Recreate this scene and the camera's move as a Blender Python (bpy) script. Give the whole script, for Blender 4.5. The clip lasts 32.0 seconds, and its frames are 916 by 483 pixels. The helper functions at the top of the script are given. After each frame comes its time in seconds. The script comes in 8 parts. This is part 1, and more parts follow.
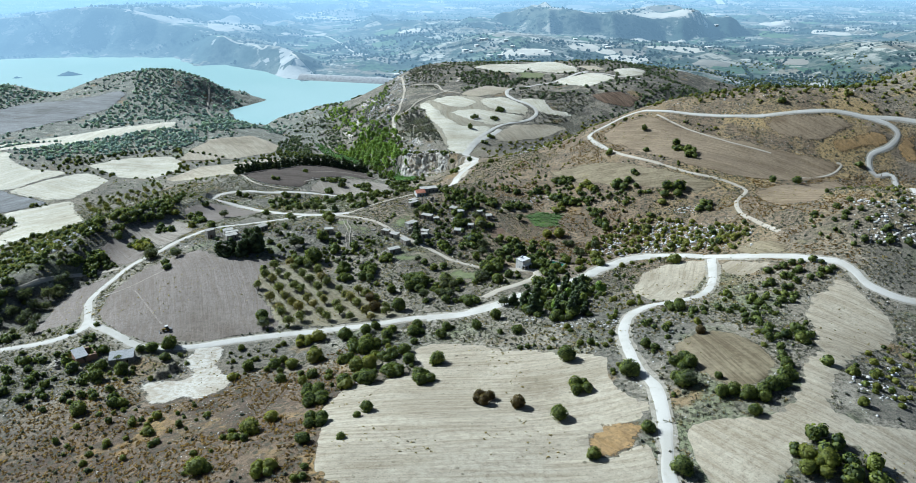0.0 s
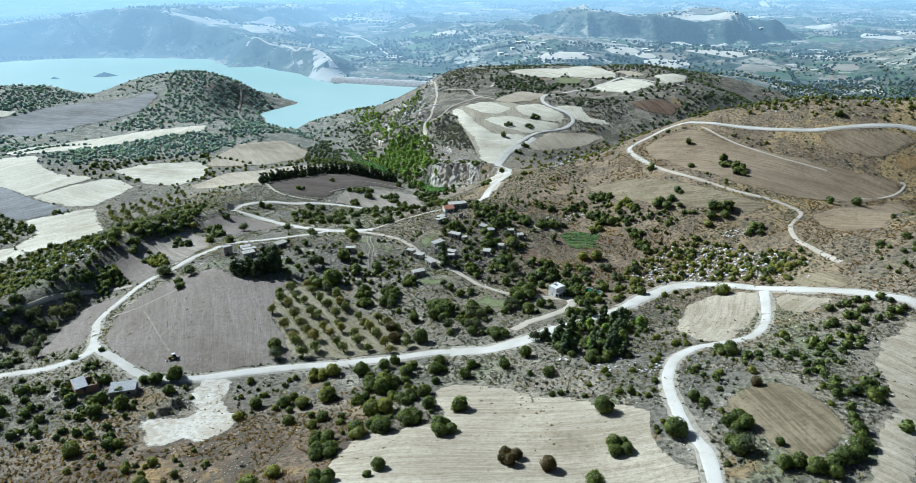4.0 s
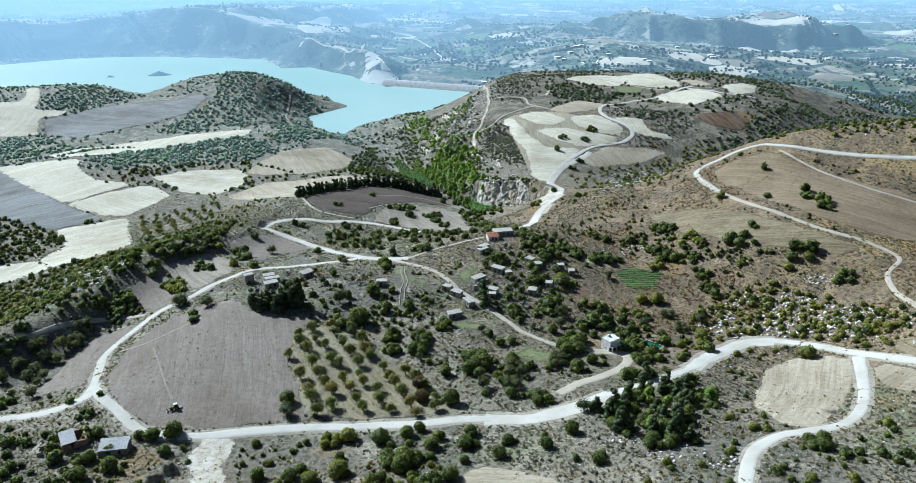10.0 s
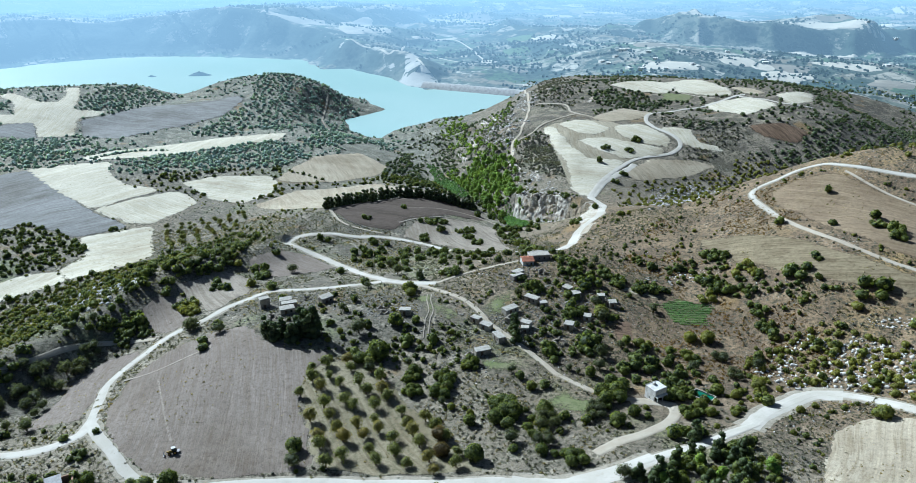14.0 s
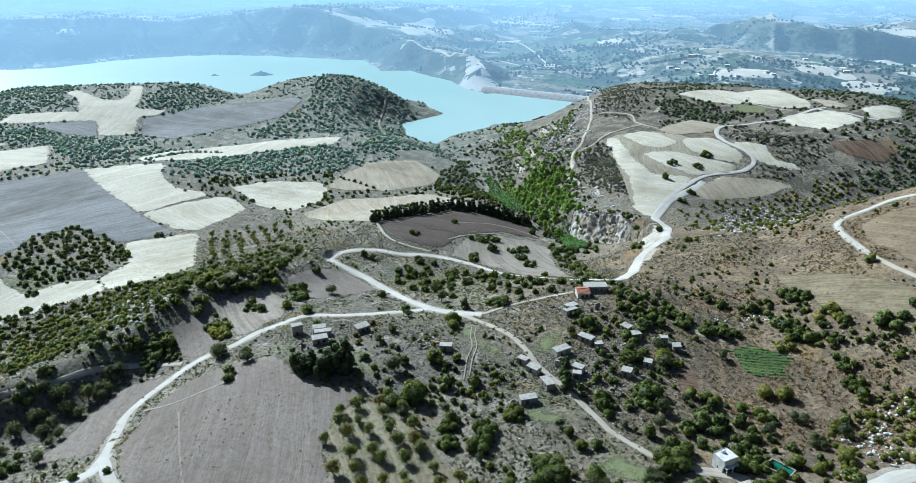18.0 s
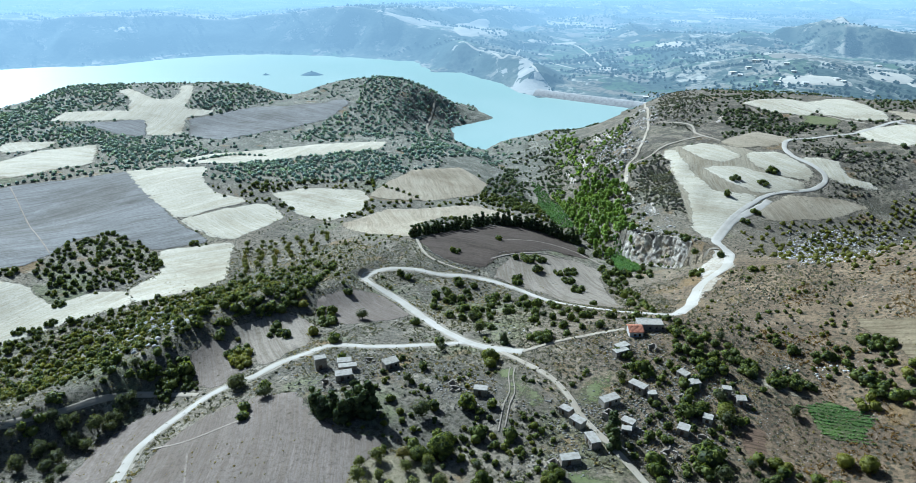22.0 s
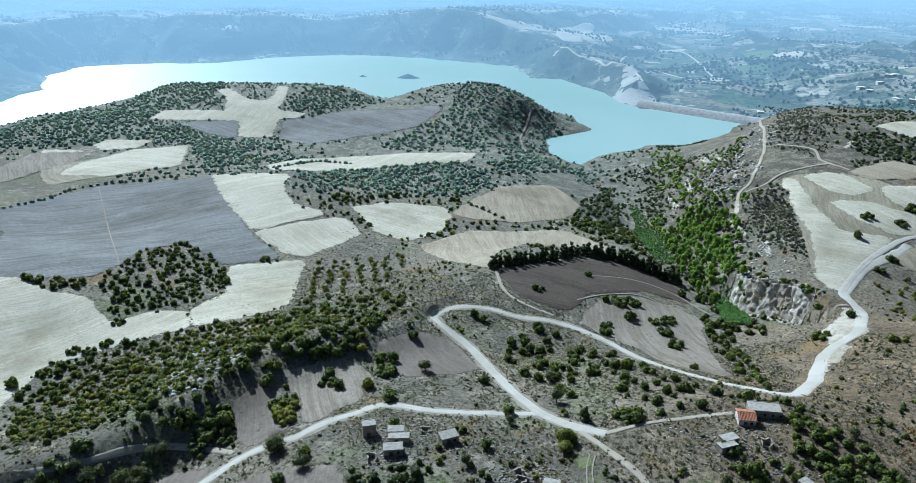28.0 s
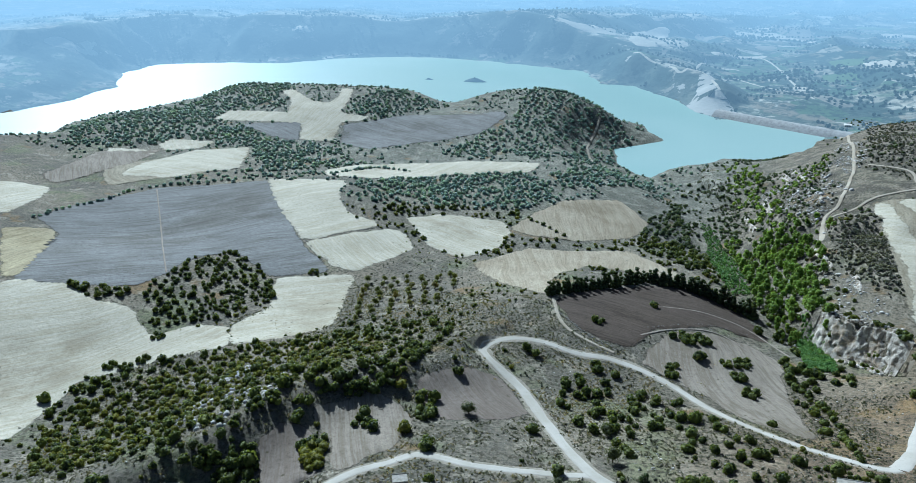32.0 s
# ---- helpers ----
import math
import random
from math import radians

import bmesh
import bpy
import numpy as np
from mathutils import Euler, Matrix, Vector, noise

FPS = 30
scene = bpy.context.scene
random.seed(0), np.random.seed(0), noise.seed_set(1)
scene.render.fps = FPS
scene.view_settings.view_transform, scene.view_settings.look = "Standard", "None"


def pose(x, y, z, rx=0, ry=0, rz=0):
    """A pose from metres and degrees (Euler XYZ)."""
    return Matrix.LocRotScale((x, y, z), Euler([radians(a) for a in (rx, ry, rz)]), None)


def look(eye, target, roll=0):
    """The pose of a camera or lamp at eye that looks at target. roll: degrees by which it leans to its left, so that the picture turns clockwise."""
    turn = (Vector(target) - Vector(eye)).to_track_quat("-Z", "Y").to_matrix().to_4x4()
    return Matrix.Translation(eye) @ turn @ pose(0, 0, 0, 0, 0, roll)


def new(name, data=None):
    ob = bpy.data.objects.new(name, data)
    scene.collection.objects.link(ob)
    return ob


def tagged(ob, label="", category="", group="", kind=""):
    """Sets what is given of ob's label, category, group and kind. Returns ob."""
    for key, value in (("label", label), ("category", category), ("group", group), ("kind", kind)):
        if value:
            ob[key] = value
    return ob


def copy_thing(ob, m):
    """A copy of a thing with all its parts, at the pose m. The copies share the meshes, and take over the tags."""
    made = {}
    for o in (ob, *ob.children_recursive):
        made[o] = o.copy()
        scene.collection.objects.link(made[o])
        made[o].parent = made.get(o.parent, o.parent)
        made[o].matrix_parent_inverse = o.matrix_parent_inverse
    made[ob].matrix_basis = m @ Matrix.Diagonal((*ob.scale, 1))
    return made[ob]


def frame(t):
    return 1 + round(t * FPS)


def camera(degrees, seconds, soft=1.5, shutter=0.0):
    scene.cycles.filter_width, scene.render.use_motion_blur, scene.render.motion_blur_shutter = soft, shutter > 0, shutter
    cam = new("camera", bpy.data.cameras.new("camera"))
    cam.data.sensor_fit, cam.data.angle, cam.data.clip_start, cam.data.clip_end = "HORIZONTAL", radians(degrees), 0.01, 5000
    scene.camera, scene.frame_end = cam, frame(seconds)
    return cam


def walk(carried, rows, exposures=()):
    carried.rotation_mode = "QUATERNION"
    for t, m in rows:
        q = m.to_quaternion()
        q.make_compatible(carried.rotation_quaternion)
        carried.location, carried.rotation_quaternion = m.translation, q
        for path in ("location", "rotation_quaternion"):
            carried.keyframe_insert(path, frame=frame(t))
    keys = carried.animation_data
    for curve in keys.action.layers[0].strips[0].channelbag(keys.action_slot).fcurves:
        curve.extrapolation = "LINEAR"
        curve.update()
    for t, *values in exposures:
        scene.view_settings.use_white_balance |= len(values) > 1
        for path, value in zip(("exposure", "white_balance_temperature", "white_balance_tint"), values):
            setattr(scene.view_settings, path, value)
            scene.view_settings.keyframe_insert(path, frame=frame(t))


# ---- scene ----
cam = camera(63.54, 32.0, soft=0.5)
WAY = [
    (0, 0, 0, 132.02, 66.814, -0.104, 0.008),
    (1, 0.34, 5.8, 132.05, 66.855, -0.055, 0.252),
    (2, 0.8, 11.66, 132.05, 66.869, -0.014, 1.173),
    (3, 1.21, 17.56, 132.06, 66.866, 0.01, 2.01),
    (3.5, 1.39, 20.48, 132.03, 66.861, 0.014, 2.371),
    (5.5, 2.25, 32.14, 132.02, 66.841, 0.003, 3.895),
    (6, 2.41, 35.11, 131.99, 66.836, -0.003, 4.259),
    (7, 2.68, 41.22, 132.06, 66.829, -0.01, 4.967),
    (8, 2.85, 47.48, 132.07, 66.822, -0.018, 5.635),
    (9, 2.94, 53.82, 132.08, 66.824, -0.021, 6.371),
    (10, 3.03, 60.09, 132.01, 66.827, -0.011, 7.112),
    (11, 2.96, 66.46, 131.98, 66.838, -0.002, 7.849),
    (12, 2.85, 72.94, 131.91, 66.837, 0.014, 8.611),
    (13, 2.75, 79.55, 131.85, 66.83, 0.03, 9.464),
    (14, 2.6, 86.13, 131.83, 66.82, 0.029, 10.386),
    (14.5, 2.49, 89.39, 131.83, 66.817, 0.025, 10.93),
    (16.5, 1.81, 102.15, 131.88, 66.819, -0.002, 13.385),
    (17, 1.51, 105.44, 131.95, 66.824, -0.009, 14.016),
    (18, 0.71, 112.09, 132.06, 66.832, -0.022, 15.263),
    (19, -0.24, 118.74, 132.06, 66.826, -0.026, 15.889),
    (20, -1.26, 125.4, 132.06, 66.815, -0.005, 16.805),
    (21, -2.28, 131.81, 131.96, 66.79, 0.015, 18.092),
    (22, -3.42, 138.06, 131.93, 66.775, 0.013, 19.41),
    (23, -4.61, 144.32, 131.9, 66.765, 0.004, 20.76),
    (24, -6.05, 150.8, 131.93, 66.772, -0.001, 22.042),
    (25, -7.64, 157.42, 131.96, 66.781, 0.002, 23.379),
    (25.5, -8.49, 160.74, 131.97, 66.785, 0.004, 24.047),
    (27.5, -12.21, 173.62, 132.06, 66.795, 0.007, 26.584),
    (28, -13.21, 176.6, 132.12, 66.816, 0.009, 27.228),
    (29, -15.22, 182.26, 132.09, 66.851, 0.012, 28.394),
    (30, -17.21, 187.99, 132.05, 66.872, 0.02, 29.675),
    (31, -19.28, 194.09, 132, 66.874, 0.028, 31.06),
    (32, -21.47, 200.49, 132.01, 66.881, 0.031, 32.607),
]
walk(cam, [(t, pose(x, y, z, rx, ry, rz)) for t, x, y, z, rx, ry, rz in WAY], [(0, 0.44, 5090, 2), (20, 0.44, 4970, 1), (32, 0.07, 4890, 0)])


# ---- light ----
SUN_AZ, SUN_EL = radians(-57), radians(36)  # from +y towards -x, and above the horizon
sun = new("sun", bpy.data.lights.new("sun", "SUN"))
sun.data.energy, sun.data.angle, sun.data.color = 5.6, radians(0.55), (1.0, 0.96, 0.9)
sun.matrix_world = look((0, 0, 400), (400 * -math.sin(SUN_AZ) * math.cos(SUN_EL), 400 * -math.cos(SUN_AZ) * math.cos(SUN_EL), 400 - 400 * math.sin(SUN_EL)))
world = bpy.data.worlds.new("sky")
scene.world = world
world.use_nodes = True
sky = world.node_tree.nodes.new("ShaderNodeTexSky")
sky.sky_type, sky.sun_disc, sky.sun_elevation, sky.sun_rotation = "NISHITA", False, SUN_EL, SUN_AZ
sky.dust_density = 2.0
world.node_tree.nodes["Background"].inputs["Strength"].default_value = 0.037
world.node_tree.links.new(sky.outputs["Color"], world.node_tree.nodes["Background"].inputs["Color"])

# ---- materials ----


class Nodes:
    """A short way to lay out a node material."""

    def __init__(self, name):
        self.mat = bpy.data.materials.new(name)
        self.mat.use_nodes = True
        self.tree = self.mat.node_tree
        self.bsdf = self.tree.nodes["Principled BSDF"]
        self.where = self.add("ShaderNodeTexCoord").outputs["Object"]

    def add(self, kind):
        return self.tree.nodes.new(kind)

    def vector(self, operation):
        n = self.add("ShaderNodeVectorMath")
        n.operation = operation
        return n

    def put(self, value, socket):
        if isinstance(value, bpy.types.NodeSocket):
            self.tree.links.new(value, socket)
        elif isinstance(value, tuple) and len(value) == 3 and socket.type == "RGBA":
            socket.default_value = (*value, 1)
        else:
            socket.default_value = value

    def noise(self, scale, detail=4.0, rough=0.6, where=None):
        n = self.add("ShaderNodeTexNoise")
        self.put(where or self.where, n.inputs["Vector"])
        n.inputs["Scale"].default_value, n.inputs["Detail"].default_value, n.inputs["Roughness"].default_value = scale, detail, rough
        return n.outputs["Fac"]

    def cells(self, scale, feature="F1", where=None):
        n = self.add("ShaderNodeTexVoronoi")
        n.feature = feature
        self.put(where or self.where, n.inputs["Vector"])
        n.inputs["Scale"].default_value = scale
        return n.outputs["Distance"]

    def bands(self, heading, spacing, detail=3.0):
        """Long uneven streaks across the ground, as machines leave them."""
        m = self.add("ShaderNodeMapping")
        bend = self.vector("ADD")
        drift = self.add("ShaderNodeTexNoise")
        self.put(self.where, drift.inputs["Vector"])
        drift.inputs["Scale"].default_value, drift.inputs["Detail"].default_value = 0.012, 1
        wide = self.vector("SCALE")
        self.put(drift.outputs["Color"], wide.inputs[0])
        wide.inputs["Scale"].default_value = 26
        self.put(self.where, bend.inputs[0])
        self.put(wide.outputs[0], bend.inputs[1])
        m.vector_type = "TEXTURE"
        self.put(bend.outputs[0], m.inputs["Vector"])
        m.inputs["Rotation"].default_value = (0, 0, radians(heading))
        m.inputs["Scale"].default_value = (spacing, spacing * 26, spacing * 4)
        return self.noise(1.0, detail, 0.65, m.outputs["Vector"])

    def span(self, value, lo, hi, to_lo=0.0, to_hi=1.0):
        n = self.add("ShaderNodeMapRange")
        n.interpolation_type = "SMOOTHSTEP"
        self.put(value, n.inputs["Value"])
        for key, v in zip(("From Min", "From Max", "To Min", "To Max"), (lo, hi, to_lo, to_hi)):
            n.inputs[key].default_value = v
        return n.outputs["Result"]

    def mix(self, fac, a, b, how="MIX"):
        n = self.add("ShaderNodeMix")
        n.data_type, n.blend_type = "RGBA", how
        self.put(fac, n.inputs[0])
        self.put(a, n.inputs[6])
        self.put(b, n.inputs[7])
        return n.outputs[2]

    def times(self, a, b, how="MULTIPLY"):
        n = self.add("ShaderNodeMath")
        n.operation = how
        self.put(a, n.inputs[0])
        self.put(b, n.inputs[1])
        return n.outputs[0]

    def done(self, colour, rough=0.9, height=None, strength=0.5, reach=0.1):
        self.put(colour, self.bsdf.inputs["Base Color"])
        self.put(rough, self.bsdf.inputs["Roughness"])
        self.bsdf.inputs["Specular IOR Level"].default_value = 0.2
        if height is not None:
            b = self.add("ShaderNodeBump")
            b.inputs["Strength"].default_value, b.inputs["Distance"].default_value = strength, reach
            self.put(height, b.inputs["Height"])
            self.tree.links.new(b.outputs["Normal"], self.bsdf.inputs["Normal"])
        return self.mat


def soil(name, a, b, c, patch=0.03, grain=0.6, bands=None, depth=0.4, spots=None, tone=0.8, ragged=0.0):
    """Ground with patches of a and b, a grain of c and, if given, furrows (heading, spacing) and small dark plants."""
    n = Nodes(name)
    big, mid, fine = n.noise(patch, 5), n.noise(patch * 9, 4), n.noise(grain, 6, 0.7)
    col = n.mix(n.span(n.times(big, n.times(mid, 0.35), "ADD"), 0.52, 0.86), a, b)
    col = n.mix(n.span(fine, 0.42, 0.7), col, c)
    high = fine
    if bands:
        w = n.times(n.bands(bands[0], bands[1] * 0.45), n.times(n.bands(bands[0], bands[1] * 2.2), 0.6), "ADD")
        dark = n.mix(1.0, col, (tone * 0.72, tone * 0.7, tone * 0.66), "MULTIPLY")
        col = n.mix(n.span(w, 0.76, 0.92), col, dark)
        col = n.mix(n.span(w, 0.76, 0.58, 0, 0.7), col, n.mix(1.0, col, (1.24, 1.23, 1.2), "MULTIPLY"))
        col = n.mix(n.span(n.noise(0.016, 5, 0.65), 0.5, 0.68), col, n.mix(1.0, col, (0.76, 0.74, 0.7), "MULTIPLY"))
        col = n.mix(n.times(n.span(n.cells(0.22), 0.16, 0.06), n.span(n.noise(0.05, 3), 0.5, 0.62)), col, (0.1, 0.085, 0.05))
        high = n.times(w, fine, "ADD")
    grit = n.noise(2.6, 5, 0.8)
    col = n.mix(n.span(grit, 0.5, 0.66, 0, 0.7), col, n.mix(1.0, col, (0.55, 0.53, 0.5), "MULTIPLY"))
    col = n.mix(n.span(grit, 0.44, 0.32, 0, 0.5), col, n.mix(1.0, col, (1.35, 1.33, 1.3), "MULTIPLY"))
    tuft = n.times(n.span(n.noise(0.9, 4, 0.7), 0.6, 0.68), n.span(n.noise(0.03, 4, 0.7), 0.42, 0.6))
    col = n.mix(n.times(tuft, 0.7), col, (0.12, 0.11, 0.065))
    if spots:
        d = n.times(n.cells(spots[0]), n.times(n.noise(spots[0] * 2.2, 2), 0.35), "ADD")
        m = n.times(n.span(d, spots[1] + 0.12, spots[1]), n.span(n.noise(0.045, 3), 0.4, 0.56))
        col = n.mix(m, col, spots[2])
        high = n.times(m, high, "ADD")
    if ragged:
        # the sheet gives way to the ground in tufts towards its rim
        rim = n.add("ShaderNodeAttribute")
        rim.attribute_name = "from_rim"
        reach = n.times(n.times(rim.outputs["Fac"], 1.0 / ragged), n.times(n.times(n.noise(0.22, 3, 0.6), n.noise(1.1, 4, 0.75), "ADD"), 1.0, "SUBTRACT"), "ADD")
        n.put(n.span(reach, 0.3, 0.62), n.bsdf.inputs["Alpha"])
    return n.done(col, 0.95, high, depth, 0.35)


def road_material(name, a, b, edge):
    """Rolled chalk or earth: fine dust, faint ruts and a few stony patches."""
    n = Nodes(name)
    big, mid, fine = n.noise(0.09, 4), n.noise(0.7, 4, 0.6), n.noise(3.5, 4, 0.7)
    col = n.mix(n.span(big, 0.4, 0.65), a, b)
    col = n.mix(n.span(mid, 0.55, 0.75, 0, 0.45), col, edge)
    col = n.mix(n.span(fine, 0.52, 0.72, 0, 0.35), col, n.mix(1.0, col, (0.7, 0.68, 0.65), "MULTIPLY"))
    return n.done(col, 0.95, n.times(fine, mid, "ADD"), 0.25, 0.1)


def ground_material():
    n = Nodes("scrubland")
    big, mid, fine = n.noise(0.014, 5), n.noise(0.11, 5, 0.65), n.noise(0.9, 6, 0.7)
    col = n.mix(n.span(big, 0.4, 0.62), (0.17, 0.152, 0.118), (0.27, 0.23, 0.165))
    col = n.mix(n.span(mid, 0.5, 0.68), col, (0.37, 0.325, 0.245))
    col = n.mix(n.span(n.noise(0.022, 5, 0.7), 0.52, 0.64, 0, 0.75), col, (0.2, 0.215, 0.105))
    # iron-rich soil on the eastern hill
    g = n.vector("DISTANCE")
    n.put(n.where, g.inputs[0])
    g.inputs[1].default_value = (100, 400, 10)
    red = n.span(g.outputs["Value"], 190, 100)
    col = n.mix(n.times(red, 0.85), col, n.mix(n.span(mid, 0.4, 0.65), (0.172, 0.118, 0.07), (0.29, 0.2, 0.112)))
    g2 = n.vector("DISTANCE")
    n.put(n.where, g2.inputs[0])
    g2.inputs[1].default_value = (-68, 135, 5)
    brown = n.mix(n.span(mid, 0.4, 0.62), (0.1, 0.068, 0.045), (0.19, 0.13, 0.078))
    col = n.mix(n.times(n.span(g2.outputs["Value"], 92, 48), 0.95), col, n.mix(n.span(n.noise(0.05, 5, 0.7), 0.52, 0.64), brown, (0.33, 0.21, 0.08)))
    # golden grass on the eastern hill
    g3 = n.vector("DISTANCE")
    n.put(n.where, g3.inputs[0])
    g3.inputs[1].default_value = (215, 370, 15)
    col = n.mix(n.times(n.span(g3.outputs["Value"], 170, 60), n.span(n.noise(0.028, 5, 0.7), 0.46, 0.58)), col, (0.37, 0.26, 0.115))
    # haze towards the lake, painted in as paler, greyer ground
    at = n.add("ShaderNodeSeparateXYZ")
    n.put(n.where, at.inputs[0])
    west = n.span(at.outputs["X"], -90, -170)
    col = n.mix(n.times(n.span(at.outputs["Y"], 480, 760, 0, 0.8), west), col, n.mix(n.span(mid, 0.4, 0.65), (0.2, 0.205, 0.165), (0.4, 0.385, 0.31)))
    # broken brown and grey ground on the plateau east of the gorge
    east = n.times(n.span(at.outputs["Y"], 540, 640, 0, 0.85), n.span(at.outputs["X"], -170, -90))
    col = n.mix(east, col, n.mix(n.span(mid, 0.42, 0.6), (0.12, 0.105, 0.082), (0.3, 0.255, 0.19)))
    # thorny cushions and dry herbs
    d = n.times(n.cells(0.55), n.times(n.noise(1.6, 3), 0.5), "ADD")
    m = n.times(n.span(d, 0.74, 0.5), n.span(n.noise(0.045, 5, 0.65), 0.34, 0.5))
    col = n.mix(n.times(m, 0.9), col, n.mix(n.noise(0.3, 2), (0.05, 0.052, 0.036), (0.115, 0.095, 0.058)))
    col = n.mix(n.span(n.noise(0.04, 4, 0.6), 0.6, 0.7, 0, 0.8), col, (0.27, 0.18, 0.08))
    # pale broken limestone
    stone = n.times(n.span(n.cells(0.9), 0.24, 0.1), n.span(n.noise(0.035, 4), 0.5, 0.62))
    col = n.mix(stone, col, (0.5, 0.47, 0.42))
    col = n.mix(n.span(fine, 0.42, 0.72), col, n.mix(1.0, col, (0.5, 0.5, 0.5), "MULTIPLY"))
    grit = n.noise(3.4, 4, 0.75)
    col = n.mix(n.span(grit, 0.5, 0.62, 0, 0.9), col, n.mix(1.0, col, (0.34, 0.36, 0.3), "MULTIPLY"))
    col = n.mix(n.span(grit, 0.44, 0.3, 0, 0.7), col, n.mix(1.0, col, (1.55, 1.5, 1.45), "MULTIPLY"))
    herb = n.noise(0.8, 6, 0.75)
    col = n.mix(n.span(herb, 0.54, 0.62, 0, 0.85), col, (0.055, 0.058, 0.034))
    col = n.mix(n.span(herb, 0.43, 0.35, 0, 0.3), col, (0.46, 0.4, 0.3))
    return n.done(col, 0.95, n.times(n.times(fine, grit, "ADD"), stone, "ADD"), 0.5, 0.35)


def far_material(name, trees=False, wash=None):
    """Country beyond the water, so far off that haze is painted on as emission."""
    n = Nodes(name)
    big, mid, fine = n.noise(0.0035, 6), n.noise(0.014, 6, 0.7), n.noise(0.05, 6, 0.75)
    col = n.mix(n.span(big, 0.42, 0.6), (0.045, 0.07, 0.05), (0.12, 0.13, 0.09))
    up = n.add("ShaderNodeSeparateXYZ")
    n.put(n.add("ShaderNodeNewGeometry").outputs["Normal"], up.inputs[0])
    level = n.span(up.outputs["Z"], 0.94, 0.985)
    tops = n.add("ShaderNodeSeparateXYZ")
    n.put(n.where, tops.inputs[0])
    col = n.mix(n.times(n.times(n.span(tops.outputs["Z"], -62, -44), level), n.span(n.noise(0.012, 5, 0.7), 0.42, 0.52)), col, (0.5, 0.47, 0.38))
    for scale, share, paint in ((0.011, 0.72, (0.38, 0.35, 0.27)), (0.023, 0.78, (0.5, 0.47, 0.38)), (0.017, 0.66, (0.08, 0.13, 0.06)), (0.031, 0.7, (0.22, 0.19, 0.13))):
        plots = n.add("ShaderNodeTexVoronoi")
        n.put(n.where, plots.inputs["Vector"])
        plots.inputs["Scale"].default_value = scale
        pick = n.add("ShaderNodeSeparateColor")
        n.put(plots.outputs["Color"], pick.inputs[0])
        edge = n.add("ShaderNodeTexVoronoi")
        edge.feature = "DISTANCE_TO_EDGE"
        n.put(n.where, edge.inputs["Vector"])
        edge.inputs["Scale"].default_value = scale
        own = n.times(n.times(n.span(pick.outputs[0], share, share + 0.03), n.span(edge.outputs["Distance"], 0.02, 0.06)), n.times(level, n.span(mid, 0.38, 0.48)))
        col = n.mix(own, col, paint)
    groves = n.times(n.span(n.cells(0.09), 0.5, 0.3), n.span(n.noise(0.009, 5, 0.7), 0.42, 0.55))
    col = n.mix(n.times(groves, 0.9), col, (0.03, 0.048, 0.03))
    col = n.mix(n.span(fine, 0.5, 0.58, 0, 0.9), col, (0.03, 0.048, 0.032))
    terrace = n.times(n.span(n.noise(0.03, 6, 0.75), 0.56, 0.6), n.span(n.noise(0.006, 3), 0.42, 0.55))
    col = n.mix(n.times(terrace, 0.75), col, (0.36, 0.33, 0.26))
    if trees:
        col = n.mix(n.add("ShaderNodeNewGeometry").outputs["Random Per Island"], (0.02, 0.035, 0.02), (0.06, 0.085, 0.045))
    if wash:
        col = n.mix(fine, wash, n.mix(1.0, wash, (0.8, 0.78, 0.75), "MULTIPLY"))
    n.done(col, 0.95, mid, 0.6, 8.0)
    # painted haze: surface emission that grows with distance from a point to the east
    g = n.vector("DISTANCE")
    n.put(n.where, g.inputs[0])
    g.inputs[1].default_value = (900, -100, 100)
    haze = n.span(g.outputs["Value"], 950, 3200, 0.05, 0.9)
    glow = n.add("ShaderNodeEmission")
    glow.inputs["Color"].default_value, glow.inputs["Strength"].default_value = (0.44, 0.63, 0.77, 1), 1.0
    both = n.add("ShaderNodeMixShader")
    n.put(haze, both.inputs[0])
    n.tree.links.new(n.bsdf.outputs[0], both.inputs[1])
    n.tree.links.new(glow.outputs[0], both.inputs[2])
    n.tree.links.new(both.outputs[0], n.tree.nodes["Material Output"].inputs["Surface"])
    return n.mat


def leaf_material(name, dark, light, gold=None):
    n = Nodes(name)
    isl = n.add("ShaderNodeNewGeometry").outputs["Random Per Island"]
    ob = n.add("ShaderNodeObjectInfo").outputs["Random"]
    col = n.mix(isl, dark, light)
    if gold:
        col = n.mix(n.span(ob, 0.55, 1.0), col, gold)
    col = n.mix(n.span(n.noise(0.06, 2, 0.5, n.add("ShaderNodeNewGeometry").outputs["Position"]), 0.45, 0.7, 0.0, 0.5), col, n.mix(1.0, col, (1.5, 1.35, 0.9), "MULTIPLY"))
    n.done(col, 0.6)
    n.bsdf.inputs["Specular IOR Level"].default_value = 0.35
    back = n.add("ShaderNodeBsdfTranslucent")
    n.put(n.mix(1.0, col, (1.3, 1.35, 0.7), "MULTIPLY"), back.inputs["Color"])
    both = n.add("ShaderNodeMixShader")
    both.inputs[0].default_value = 0.42
    n.tree.links.new(n.bsdf.outputs[0], both.inputs[1])
    n.tree.links.new(back.outputs[0], both.inputs[2])
    n.tree.links.new(both.outputs[0], n.tree.nodes["Material Output"].inputs["Surface"])
    return n.mat


